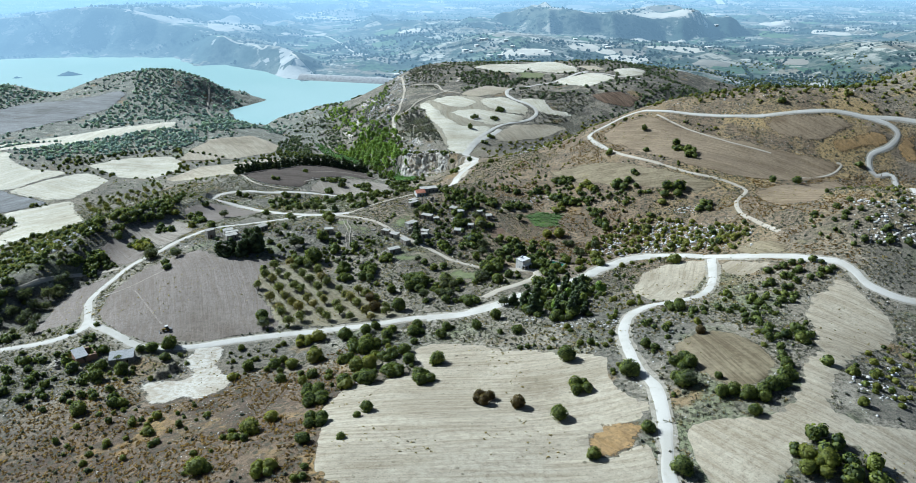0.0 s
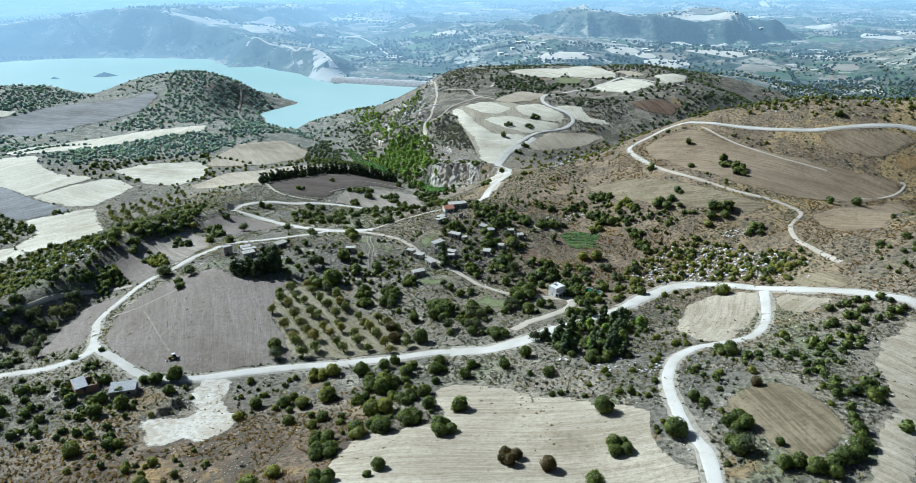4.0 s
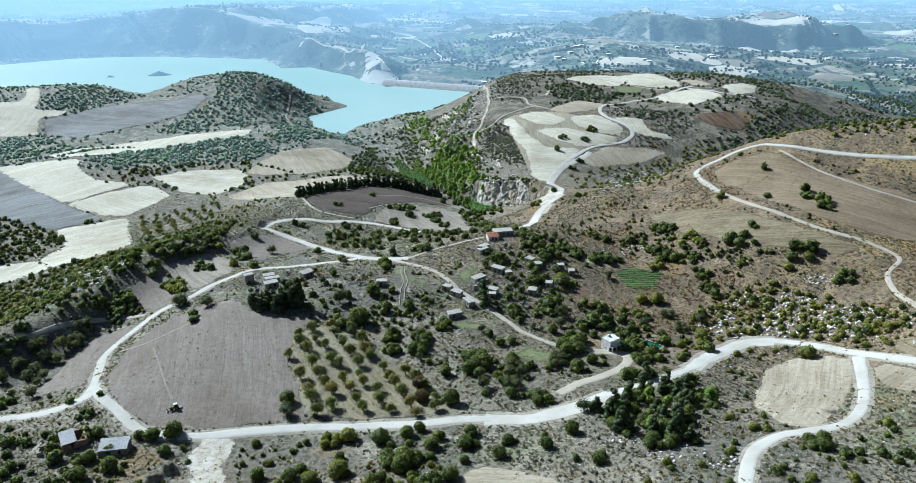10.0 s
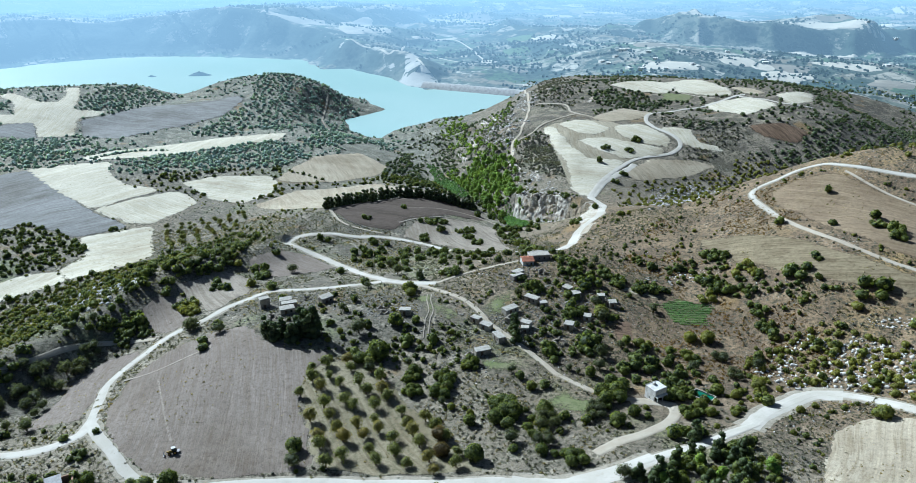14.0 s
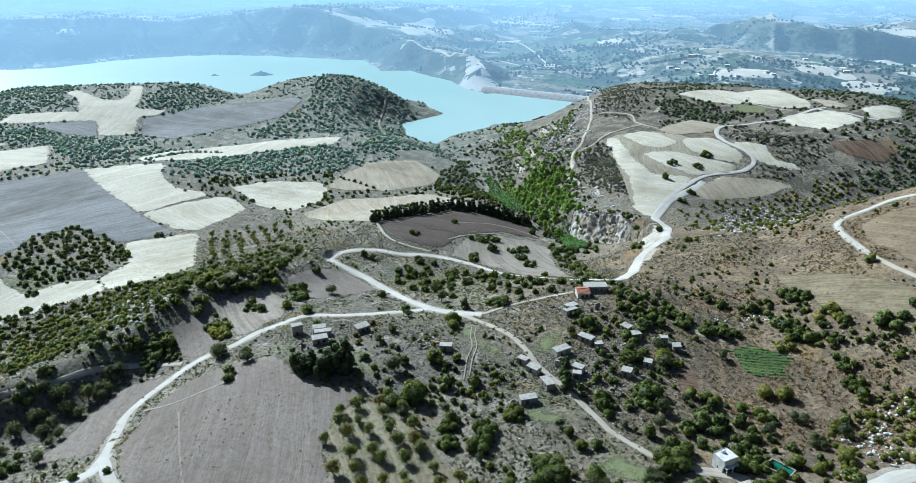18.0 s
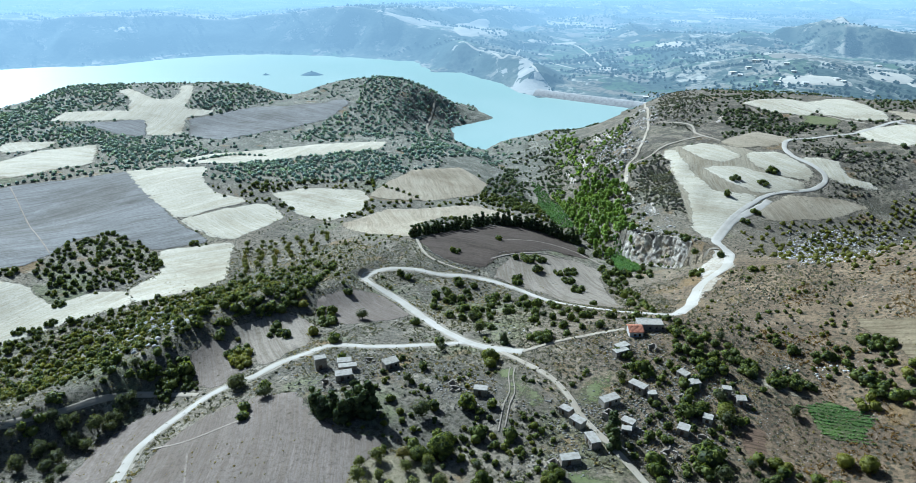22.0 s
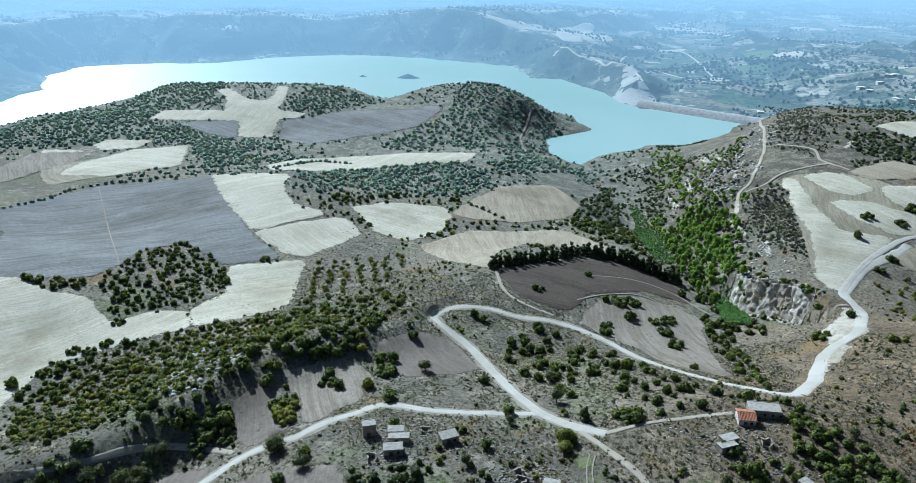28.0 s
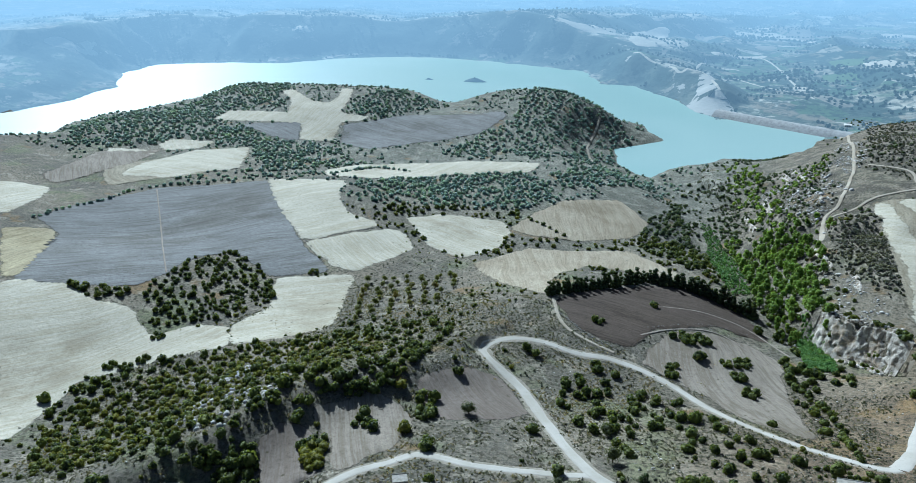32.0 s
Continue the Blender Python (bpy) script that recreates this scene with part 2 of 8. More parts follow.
def plain(name, a, b, scale=2.0, rough=0.85, bump=0.3, metal=0.0):
    n = Nodes(name)
    m = n.noise(scale, 5, 0.65)
    col = n.mix(n.span(m, 0.35, 0.7), a, b)
    col = n.mix(n.span(n.noise(scale * 0.17, 3), 0.45, 0.75, 0, 0.4), col, n.mix(1.0, col, (0.6, 0.57, 0.52), "MULTIPLY"))
    n.bsdf.inputs["Metallic"].default_value = metal
    return n.done(col, rough, m, bump, 0.05)


def water_material():
    n = Nodes("lake_water")
    col = n.mix(n.span(n.noise(0.004, 2), 0.4, 0.65), (0.36, 0.52, 0.48), (0.41, 0.56, 0.52))
    n.done(col, 0.32, n.times(n.noise(0.35, 4, 0.7), n.times(n.noise(0.05, 3), 0.6), "ADD"), 0.25, 0.6)
    n.bsdf.inputs["Specular IOR Level"].default_value = 0.6
    return n.mat


M = {
    "scrubland": ground_material(),
    # far to fargreen: own colours with haze painted over as emission
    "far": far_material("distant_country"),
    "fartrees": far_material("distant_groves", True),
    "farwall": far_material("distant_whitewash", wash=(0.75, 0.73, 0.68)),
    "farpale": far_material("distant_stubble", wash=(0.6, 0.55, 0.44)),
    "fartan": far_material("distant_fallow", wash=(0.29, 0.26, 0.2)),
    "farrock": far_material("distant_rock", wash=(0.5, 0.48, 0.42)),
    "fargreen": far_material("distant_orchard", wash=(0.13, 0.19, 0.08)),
    "water": water_material(),
    "road": road_material("chalk_road", (0.49, 0.455, 0.39), (0.42, 0.385, 0.32), (0.36, 0.315, 0.25)),
    "track": road_material("earth_track", (0.4, 0.35, 0.27), (0.345, 0.295, 0.22), (0.29, 0.245, 0.175)),
    "verge": soil("stony_verge", (0.36, 0.32, 0.25), (0.28, 0.25, 0.19), (0.21, 0.185, 0.135), 0.15, 0.9, depth=0.5),
    "faint": soil("faint_wheel_track", (0.33, 0.285, 0.23), (0.28, 0.24, 0.19), (0.24, 0.2, 0.155), 0.1, 0.8, depth=0.3),
    "chalk": soil("chalk_ground", (0.52, 0.48, 0.4), (0.38, 0.33, 0.25), (0.3, 0.25, 0.17), 0.09, 0.5, depth=0.5, spots=(0.35, 0.2, (0.22, 0.17, 0.08)), ragged=3.5),
    "rock": plain("limestone", (0.62, 0.59, 0.54), (0.42, 0.39, 0.34), 0.8, 0.9, 0.8),
    "bark": plain("bark", (0.12, 0.09, 0.065), (0.2, 0.16, 0.12), 4.0),
    "bush": leaf_material("carob_leaves", (0.024, 0.042, 0.013), (0.215, 0.245, 0.048)),
    "ybush": leaf_material("broom_leaves", (0.06, 0.08, 0.014), (0.27, 0.28, 0.045), (0.2, 0.2, 0.035)),
    "rustbush": leaf_material("rusty_leaves", (0.07, 0.055, 0.02), (0.16, 0.11, 0.035)),
    "olive": leaf_material("olive_leaves", (0.05, 0.064, 0.03), (0.15, 0.16, 0.08)),
    "orchard": leaf_material("almond_leaves", (0.09, 0.1, 0.032), (0.27, 0.28, 0.085), (0.24, 0.2, 0.065)),
    "pine": leaf_material("pine_needles", (0.12, 0.19, 0.04), (0.36, 0.47, 0.09)),
    "cypress": leaf_material("cypress_leaves", (0.035, 0.052, 0.022), (0.11, 0.14, 0.048)),
    # leaves seen through air: pale blue-grey haze painted into both colours
    "distant": leaf_material("hazed_maquis_leaves", (0.17, 0.25, 0.25), (0.39, 0.48, 0.46)),
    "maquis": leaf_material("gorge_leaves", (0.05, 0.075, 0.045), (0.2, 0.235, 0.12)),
    "scrub": leaf_material("thorny_scrub", (0.08, 0.083, 0.068), (0.2, 0.2, 0.16)),
    "thorn": leaf_material("grey_thorn", (0.085, 0.084, 0.074), (0.25, 0.24, 0.21)),
    "straw": leaf_material("dry_herbs", (0.17, 0.135, 0.08), (0.36, 0.3, 0.19)),
    "rusttuft": leaf_material("rusty_grass", (0.09, 0.055, 0.03), (0.3, 0.2, 0.085)),
    "sage": leaf_material("sage_scrub", (0.095, 0.1, 0.088), (0.24, 0.235, 0.2)),
    "reeds": leaf_material("reed_leaves", (0.1, 0.19, 0.06), (0.22, 0.35, 0.12)),
}
M.update({
    "greystone": plain("lichened_stone", (0.3, 0.285, 0.25), (0.17, 0.155, 0.13), 1.2, 0.95, 0.8),
    "concrete": plain("lime_concrete", (0.45, 0.415, 0.35), (0.3, 0.275, 0.225), 1.2),
    "roofing": plain("pale_roof_screed", (0.45, 0.42, 0.36), (0.29, 0.265, 0.22), 1.1, 0.9, 0.5),
    "masonry": plain("rubble_masonry", (0.36, 0.32, 0.26), (0.22, 0.19, 0.155), 2.2, 0.95, 0.9),
    "whitewash": plain("whitewash", (0.68, 0.66, 0.61), (0.5, 0.47, 0.42), 0.9),
    "brick": plain("hollow_brick", (0.33, 0.2, 0.13), (0.26, 0.16, 0.11), 2.0),
    "tiles": plain("clay_tiles", (0.43, 0.19, 0.11), (0.33, 0.14, 0.085), 1.5, 0.8, 0.4),
    "tin": plain("zinc_sheet", (0.34, 0.335, 0.32), (0.24, 0.23, 0.215), 1.5, 0.6, 0.2),
    "wood": plain("old_wood", (0.16, 0.11, 0.07), (0.09, 0.065, 0.045), 3.0),
    "blue": plain("blue_paint", (0.25, 0.42, 0.6), (0.2, 0.34, 0.5), 1.5),
    "rubber": plain("rubber", (0.02, 0.02, 0.02), (0.04, 0.038, 0.035), 5.0),
    "yellow": plain("yellow_paint", (0.3, 0.2, 0.03), (0.2, 0.13, 0.03), 3.0, 0.5, 0.1),
    "steel": plain("worn_steel", (0.2, 0.2, 0.2), (0.12, 0.11, 0.1), 3.0, 0.5, 0.2, 0.6),
    "riprap": plain("grey_rockfill", (0.47, 0.48, 0.47), (0.33, 0.335, 0.33), 0.25, 0.9, 0.9),
    "pool": plain("green_pool_water", (0.02, 0.12, 0.07), (0.03, 0.16, 0.09), 1.0, 0.08, 0.05),
})
glass = Nodes("window_glass")
glass.bsdf.inputs["Transmission Weight"].default_value = 0.6
M["glass"] = glass.done((0.05, 0.07, 0.08), 0.05)
FIELD = {
    "goldpale": ((0.45, 0.39, 0.24), (0.37, 0.32, 0.2), (0.3, 0.26, 0.16), 2.6, 1.1),
    "hillgrass": ((0.275, 0.21, 0.13), (0.225, 0.168, 0.105), (0.175, 0.13, 0.083), 3.2, 1.1),
    "goldgrass": ((0.33, 0.215, 0.09), (0.26, 0.17, 0.078), (0.18, 0.122, 0.06), 2.6, 1.2),
    "palegrass": ((0.37, 0.325, 0.235), (0.3, 0.265, 0.19), (0.24, 0.21, 0.145), 2.6, 1.15),
    "ploughed": ((0.24, 0.203, 0.168), (0.19, 0.158, 0.128), (0.16, 0.132, 0.105), 1.2, 1.24),
    "ploughedgrey": ((0.255, 0.252, 0.238), (0.2, 0.196, 0.183), (0.172, 0.168, 0.156), 2.4, 1.04),
    "ploughdark": ((0.118, 0.092, 0.07), (0.095, 0.073, 0.056), (0.08, 0.061, 0.047), 1.4, 0.95),
    "stubble": ((0.423, 0.368, 0.267), (0.35, 0.299, 0.212), (0.294, 0.248, 0.175), 2.0, 1.14),
    "whitestubble": ((0.57, 0.53, 0.42), (0.49, 0.45, 0.345), (0.43, 0.39, 0.29), 2.6, 1.26),
    "brownstubble": ((0.25, 0.205, 0.125), (0.205, 0.165, 0.1), (0.155, 0.122, 0.073), 1.6, 1.0),
    "drygrass": ((0.4, 0.35, 0.255), (0.335, 0.285, 0.2), (0.27, 0.225, 0.155), 3.0, 0.92),
    "orchardsoil": ((0.29, 0.25, 0.165), (0.225, 0.195, 0.125), (0.15, 0.14, 0.08), 3.0, 1.1),
    "fallow": ((0.305, 0.265, 0.211), (0.256, 0.221, 0.172), (0.216, 0.182, 0.138), 2.2, 1.08),
    "redsoil": ((0.19, 0.13, 0.082), (0.155, 0.103, 0.066), (0.13, 0.086, 0.056), 1.5, 0.75),
    "garden": ((0.0738, 0.139, 0.0287), (0.107, 0.164, 0.041), (0.164, 0.139, 0.0902), 1.3, 0.9),
    "greengrass": ((0.155, 0.18, 0.07), (0.21, 0.2, 0.115), (0.115, 0.125, 0.055), 2.5, 1.2),
}

# ---- the lie of the land ----
LAKE_Z = -84.0
SHORE = [(-112, 1103), (-164, 1114), (-214, 1128), (-234, 1112), (-268, 1136), (-305, 1190), (-365, 1227), (-392, 1250), (-436, 1243), (-500, 1325), (-640, 1325), (-738, 1318),
         (-820, 1285), (-900, 1230), (-967, 1116), (-1039, 1077), (-1134, 996), (-1112, 914), (-1022, 845), (-1018, 815), (-992, 760), (-994, 690), (-1010, 600), (-960, 545), (-900, 585), (-800, 578), (-842, 630), (-880, 690),
         (-868, 800), (-860, 930), (-800, 985), (-700, 1000), (-620, 1008), (-562, 1012), (-480, 1045), (-380, 1060), (-300, 1035), (-257, 988), (-269, 955), (-285, 926), (-279, 896), (-262, 868)]
SHORE += [(-246, 856), (-223, 848), (-216, 886), (-205, 908), (-183, 953), (-157, 963), (-138, 985), (-112, 1040)]
# swells and hollows: east, north, radius, height
SWELLS = [(-20, 378, 58, 16.2), (-25, 135, 58, 15.6), (-20, 314, 58, 5.1), (-66, 365, 58, 3.2), (-107, 320, 58, 9.2), (-280, 323, 58, -12.8), (-81, 280, 58, 4.3), (-320, 250, 58, -10.4), (-152, 415, 58, 5.8), (-17, 221, 58, 4.3), (-190, 281, 58, -11.9), (-88, 152, 58, 5.9), (-220, 160, 58, -6.2), (-166, 334, 58, 7.3), (-108, 239, 58, 1), (-130, 110, 58, -6.4), (-80, 201, 58, -4.1), (-161, 229, 58, 2.9)]
SWELLS_EAST = [(300, 400, 58, 41.5), (216, 418, 58, 38.1), (118, 367, 58, 31.4), (192, 297, 58, 31.6), (280, 280, 58, 36.3), (73, 411, 58, 10), (162, 248, 58, 18.8), (320, 180, 58, 26.9), (123, 277, 58, 7.9), (88, 128, 58, 15.5), (100, 176, 58, 12.9), (34, 379, 58, 4.3), (220, 110, 58, 20.6), (58, 214, 58, 11.5), (60, 327, 58, -3.5), (25, 156, 58, 1.1), (0, 60, 58, 12.1), (28, 290, 58, 7.7)]
SWELLS_NORTH = [(284, 463, 58, 44.2), (350, 470, 58, 55.1), (193, 474, 58, 28.5), (143, 491, 58, 23.2), (163, 436, 58, 13.1), (102, 463, 58, 30.5), (209, 771, 115, 42), (198, 893, 115, 24.5), (52, 713, 80, 23.3), (250, 560, 80, 39.6), (24, 898, 115, 14.2), (96, 960, 115, 17.9), (-27, 996, 115, 25.4), (3, 757, 80, 15.5), (13, 467, 58, 18), (685, 1132, 170, 33.3), (335, 1028, 115, 25), (-16, 639, 80, 7.2), (-12, 564, 80, 20.5), (-6, 1397, 170, 15.9), (329, 1302, 170, 24.1), (420, 560, 80, 20.6), (67, 1537, 170, 12.6), (133, 1359, 170, -1.6), (834, 1508, 170, 4.8), (584, 1461, 170, -0.9), (258, 1549, 170, -4.5)]
SWELLS_WEST = [(-381, 1010, 115, 30.4), (-81, 900, 115, 10.1), (-564, 949, 115, 19), (-694, 879, 115, 20.1), (-61, 779, 115, 6.5), (-363, 878, 115, 12.9), (-78, 614, 80, 10.3), (-295, 966, 115, 1.1), (-571, 792, 115, 11.6), (-98, 513, 80, 1.1), (-151, 481, 58, 13), (-79, 433, 58, 1.7), (-444, 798, 115, 3.7), (-288, 729, 80, 10.7), (-233, 638, 80, 8.4), (-276, 431, 58, -6.6), (-371, 589, 80, 10.3), (-427, 440, 58, -8.1), (-462, 707, 80, 1.5), (-545, 492, 58, -5.5), (-618, 577, 80, -5.6), (-719, 685, 80, 2.4), (-515, 615, 80, 2.6), (-813, 668, 80, -2.8), (-407, 514, 80, -3.3), (-208, 460, 58, -2.7)]
RIDGE = [(-197, 272), (-189, 289), (-183, 308), (-180, 323), (-178, 337), (-171, 353), (-158, 371), (-149, 394)]
GORGE = [(-20, 445), (-36, 490), (-57, 530), (-75, 601), (-112, 669), (-149, 751), (-204, 816)]
SWELLS_PLATEAU = [(-70, 754, 72, 18.0), (-78, 836, 72, 17.9), (-35, 842, 72, 12.7), (-17, 681, 72, 1.0), (-35, 668, 72, 4.4), (-58, 675, 72, 8.7), (-78, 937, 85, 2.5), (70, 652, 72, 10.3), (132, 796, 72, 7.7), (63, 827, 72, 15.8), (38, 1060, 85, 8.1), (31, 635, 72, -2.4), (-39, 547, 72, 2.4), (-109, 782, 72, -13.2), (-115, 671, 72, -4.1), (-179, 890, 85, 7.9), (13, 514, 72, -5.5), (34, 945, 85, -3.1), (0, 1000, 85, -3.0), (60, 1000, 85, -2.3), (100, 980, 85, 3.5), (130, 900, 85, 2.2), (-20, 940, 85, 3.2), (180, 1000, 85, 12.9), (120, 1080, 85, 15.9), (-50, 1020, 85, 5.8), (200, 900, 85, 7.7), (60, 740, 72, -5.3), (110, 700, 72, 6.1), (160, 700, 72, 15.5), (0, 880, 85, 3.3), (70, 880, 85, 5.6), (-40, 1090, 85, 7.0), (60, 1160, 85, 8.3), (160, 1180, 85, 7.7), (-112, 669, 72, -4.6), (-149, 751, 72, 4.6), (-130, 850, 72, -15.6), (-110, 920, 85, -6.3), (260, 1000, 85, 11.3), (260, 850, 72, -3.4), (40, 560, 72, 0.8), (-60, 610, 72, -4.0), (250, 680, 72, -2.9), (60, 470, 72, 1.9), (-204, 816, 72, 1.1), (320, 900, 85, -1.9), (0, 1250, 85, -6.1)]
SWELLS_PENINSULA = [(-204, 816, 62, 1.3), (-402, 1000, 62, 1.8), (-450, 985, 62, 7.8), (-375, 984, 62, 3.6), (-513, 953, 62, -7.8), (-505, 930, 62, -4.5), (-520, 985, 62, -9.7), (-565, 929, 62, 7.2), (-620, 930, 62, -2.1), (-807, 873, 62, 8.5), (-760, 895, 62, 1.7), (-690, 910, 62, 1.5), (-515, 750, 62, -7.6), (-440, 900, 62, -1.1), (-330, 980, 62, -1.9), (-484, 966, 36, 10.0), (-546, 955, 34, 5.0), (-450, 830, 62, 0.8)]
FAR_SWELLS = [(-1500, 1600, 320, 20), (-80, 1640, 200, 22), (-330, 1620, 150, 16), (1100, 1500, 260, 34), (700, 1250, 160, 22), (430, 1290, 120, 10), (-180, 1240, 70, 14), (60, 1290, 120, 32), (200, 1330, 130, 18)]
# crest of the long bank beyond the lake, down to the quarried knob by the dam: east, north, height
BANK = [(-1197, 809, -16), (-1185, 900, -12), (-1240, 1016, -18), (-1222, 1112, -20), (-1158, 1156, -28), (-1085, 1202, -18), (-995, 1308, -24), (-904, 1372, -36), (-802, 1420, -26),
        (-691, 1428, -11), (-619, 1423, -11), (-547, 1400, -35), (-470, 1330, -42), (-414, 1300, -44), (-335, 1240, -43), (-272, 1173, -38)]
BEHIND = [p[:2] for p in BANK] + [(-150, 1260), (-100, 2700), (-2400, 2700), (-2400, 700)]
CLIFF = [(-43, 535), (-31, 523), (-18, 516), (-7, 506)]


def noise2(x, y, size, seed):
    """Smooth noise between -1 and 1 with humps about size metres wide."""
    x, y = np.asarray(x) / size, np.asarray(y) / size
    i, j = np.floor(x).astype(int), np.floor(y).astype(int)
    u, v = x - i, y - j
    u, v = u * u * (3 - 2 * u), v * v * (3 - 2 * v)

    def at(a, b):
        s = np.sin(a * 127.1 + b * 311.7 + seed * 74.7) * 43758.5453
        return 2 * (s - np.floor(s)) - 1

    return (at(i, j) * (1 - u) + at(i + 1, j) * u) * (1 - v) + (at(i, j + 1) * (1 - u) + at(i + 1, j + 1) * u) * v


def to_line(x, y, line):
    """Distance to a line of points, and the share of its length at the nearest place."""
    far, share, gone = np.full(np.shape(x), 1e9), np.zeros(np.shape(x)), 0.0
    steps = [math.dist(a, b) for a, b in zip(line, line[1:])]
    for (ax, ay), (bx, by), n in zip(line, line[1:], steps):
        u = np.clip(((x - ax) * (bx - ax) + (y - ay) * (by - ay)) / n**2, 0, 1)
        d = np.hypot(x - ax - u * (bx - ax), y - ay - u * (by - ay))
        near = d < far
        far, share = np.where(near, d, far), np.where(near, (gone + u * n) / sum(steps), share)
        gone += n
    return far, share


def inside(x, y, ring):
    x, y = np.asarray(x, float), np.asarray(y, float)
    odd = np.zeros(x.shape, bool)
    for (ax, ay), (bx, by) in zip(ring, ring[1:] + ring[:1]):
        if ay != by:
            odd ^= ((ay > y) != (by > y)) & (x < (bx - ax) * (y - ay) / (by - ay) + ax)
    return odd


def step(v):
    v = np.clip(v, 0, 1)
    return v * v * (3 - 2 * v)


def land(x, y):
    """Height of the ground."""
    x, y = np.asarray(x, float), np.asarray(y, float)
    z = -40 - 58 * np.tanh((y - 480) / 430)
    for a, b, r, h in SWELLS + SWELLS_EAST + SWELLS_NORTH + SWELLS_WEST + SWELLS_PLATEAU + SWELLS_PENINSULA + FAR_SWELLS:
        z = z + h * np.exp(-((x - a) ** 2 + (y - b) ** 2) / r**2)
    d, s = to_line(x, y, RIDGE)
    z = z + 15 * np.exp(-((d / np.where(x < np.interp(y, [p[1] for p in RIDGE], [p[0] for p in RIDGE]), 34, 13)) ** 2)) * (1 - 0.55 * s)
    d, s = to_line(x, y, GORGE)
    z = z - (8 + 8 * np.sin(np.pi * s)) * np.exp(-((d / 34) ** 2))
    d_gorge, share, gx = d, s, np.interp(y, [p[1] for p in GORGE], [p[0] for p in GORGE])
    d, s = to_line(x, y, CLIFF)
    (ax, ay), (bx, by) = CLIFF[0], CLIFF[-1]
    z = z + 8 * np.sign((bx - ax) * (y - ay) - (by - ay) * (x - ax)) * np.tanh(d / 1.6) * np.exp(-((d / 13) ** 2))
    away = np.hypot(x, y - 120)
    rough = step((away - 1000) / 500)
    z = z + noise2(x, y, 27, 1) * 0.7 + noise2(x, y, 9, 2) * 0.16
    # broken rocky flank of the gorge
    crag = np.exp(-(((d_gorge - 44) / 30) ** 2)) * step((share - 0.3) / 0.2) * step((x - gx) / 30)
    z = z + crag * (4.2 * (1 - 2 * np.abs(noise2(x, y, 34, 11))) + 2.4 * (1 - 2 * np.abs(noise2(x, y, 15, 12))) + 0.8 * noise2(x, y, 6, 13))
    # rolling far country
    wild = 0.75 + 0.9 * step((y - 1450) / 350)
    hills = 7 * noise2(x, y, 260, 3) + 8 * (1 - 2.4 * np.abs(noise2(x, y, 140, 4))) + 3.5 * (1 - 2.4 * np.abs(noise2(x, y, 55, 5)))
    z = z + rough * (wild * hills + 10 * step((y - 1700) / 600))
    # the long mesa in the north-east, its face cut by gullies
    e = np.hypot((x - 350) / 215, (y - 1640) / 120) + 0.14 * noise2(x, y, 150, 14) + 0.3 * np.abs(noise2(x, 0.3 * y, 58, 15)) + 0.1 * np.abs(noise2(x, 0.4 * y, 29, 19))
    z = z + 44 * step((1.32 - e) / 0.5) + 9 * step((1.75 - e) / 0.3)
    # the shore
    wob = 5 * noise2(x, y, 28, 6) + 2 * noise2(x, y, 11, 7)
    d, _ = to_line(x, y, SHORE + SHORE[:1])
    d = np.where(inside(x, y, SHORE), -d, d) + wob
    bank = np.clip(step((y - 1060) / 60) * step((-205 - x) / 60) + step((-985 - x) / 40), 0, 1)
    c, s = to_line(x, y, [p[:2] for p in BANK])
    run = np.cumsum([0.0] + [math.dist(p[:2], q[:2]) for p, q in zip(BANK, BANK[1:])])
    top = np.interp(s, run / run[-1], [p[2] for p in BANK]) + 3 * noise2(x, y, 45, 23)
    along = s * run[-1]
    u = c / (c + np.maximum(d, 0.1))
    gully = (np.abs(noise2(along + 0.3 * c, 0.12 * c, 85, 17)) + 0.5 * np.abs(noise2(along, 0.2 * c, 33, 20)) - 0.5) * 4 * u * (1 - u)
    face = top + (LAKE_Z + 1 - top) * np.clip(u + 0.24 * gully, 0, 1) ** 0.85
    back = top - c * np.interp(s, [0, 0.7, 0.85, 1], [0.07, 0.08, 0.2, 0.42]) + 3.5 * noise2(x, y, 70, 24) * step(c / 60)
    z = z + bank * (np.maximum(z, np.where(inside(x, y, BEHIND), back, face)) - z)
    dry = np.maximum(z - LAKE_Z, 1.5 + 0.4 * rough * np.abs(noise2(x, y, 60, 8)))
    z = LAKE_Z + np.where(d > 0, dry * (0.12 + 0.88 * step(d / 75)) * step(d / 9) + 0.02 * np.minimum(d, 60), np.maximum(d, -20) * 0.35)
    return z


def mesh_of(name, verts, faces, mat, smooth=True):
    """A mesh from arrays of points and of triangles or quads."""
    verts, faces = np.asarray(verts, np.float32), np.asarray(faces, np.int32)
    me = bpy.data.meshes.new(name)
    k = faces.shape[1]
    me.vertices.add(len(verts))
    me.vertices.foreach_set("co", verts.ravel())
    me.loops.add(faces.size)
    me.loops.foreach_set("vertex_index", faces.ravel())
    me.polygons.add(len(faces))
    me.polygons.foreach_set("loop_start", np.arange(len(faces), dtype=np.int32) * k)
    me.update(calc_edges=True)
    me.materials.append(mat)
    if smooth:
        me.polygons.foreach_set("use_smooth", np.ones(len(faces), bool))
    return me


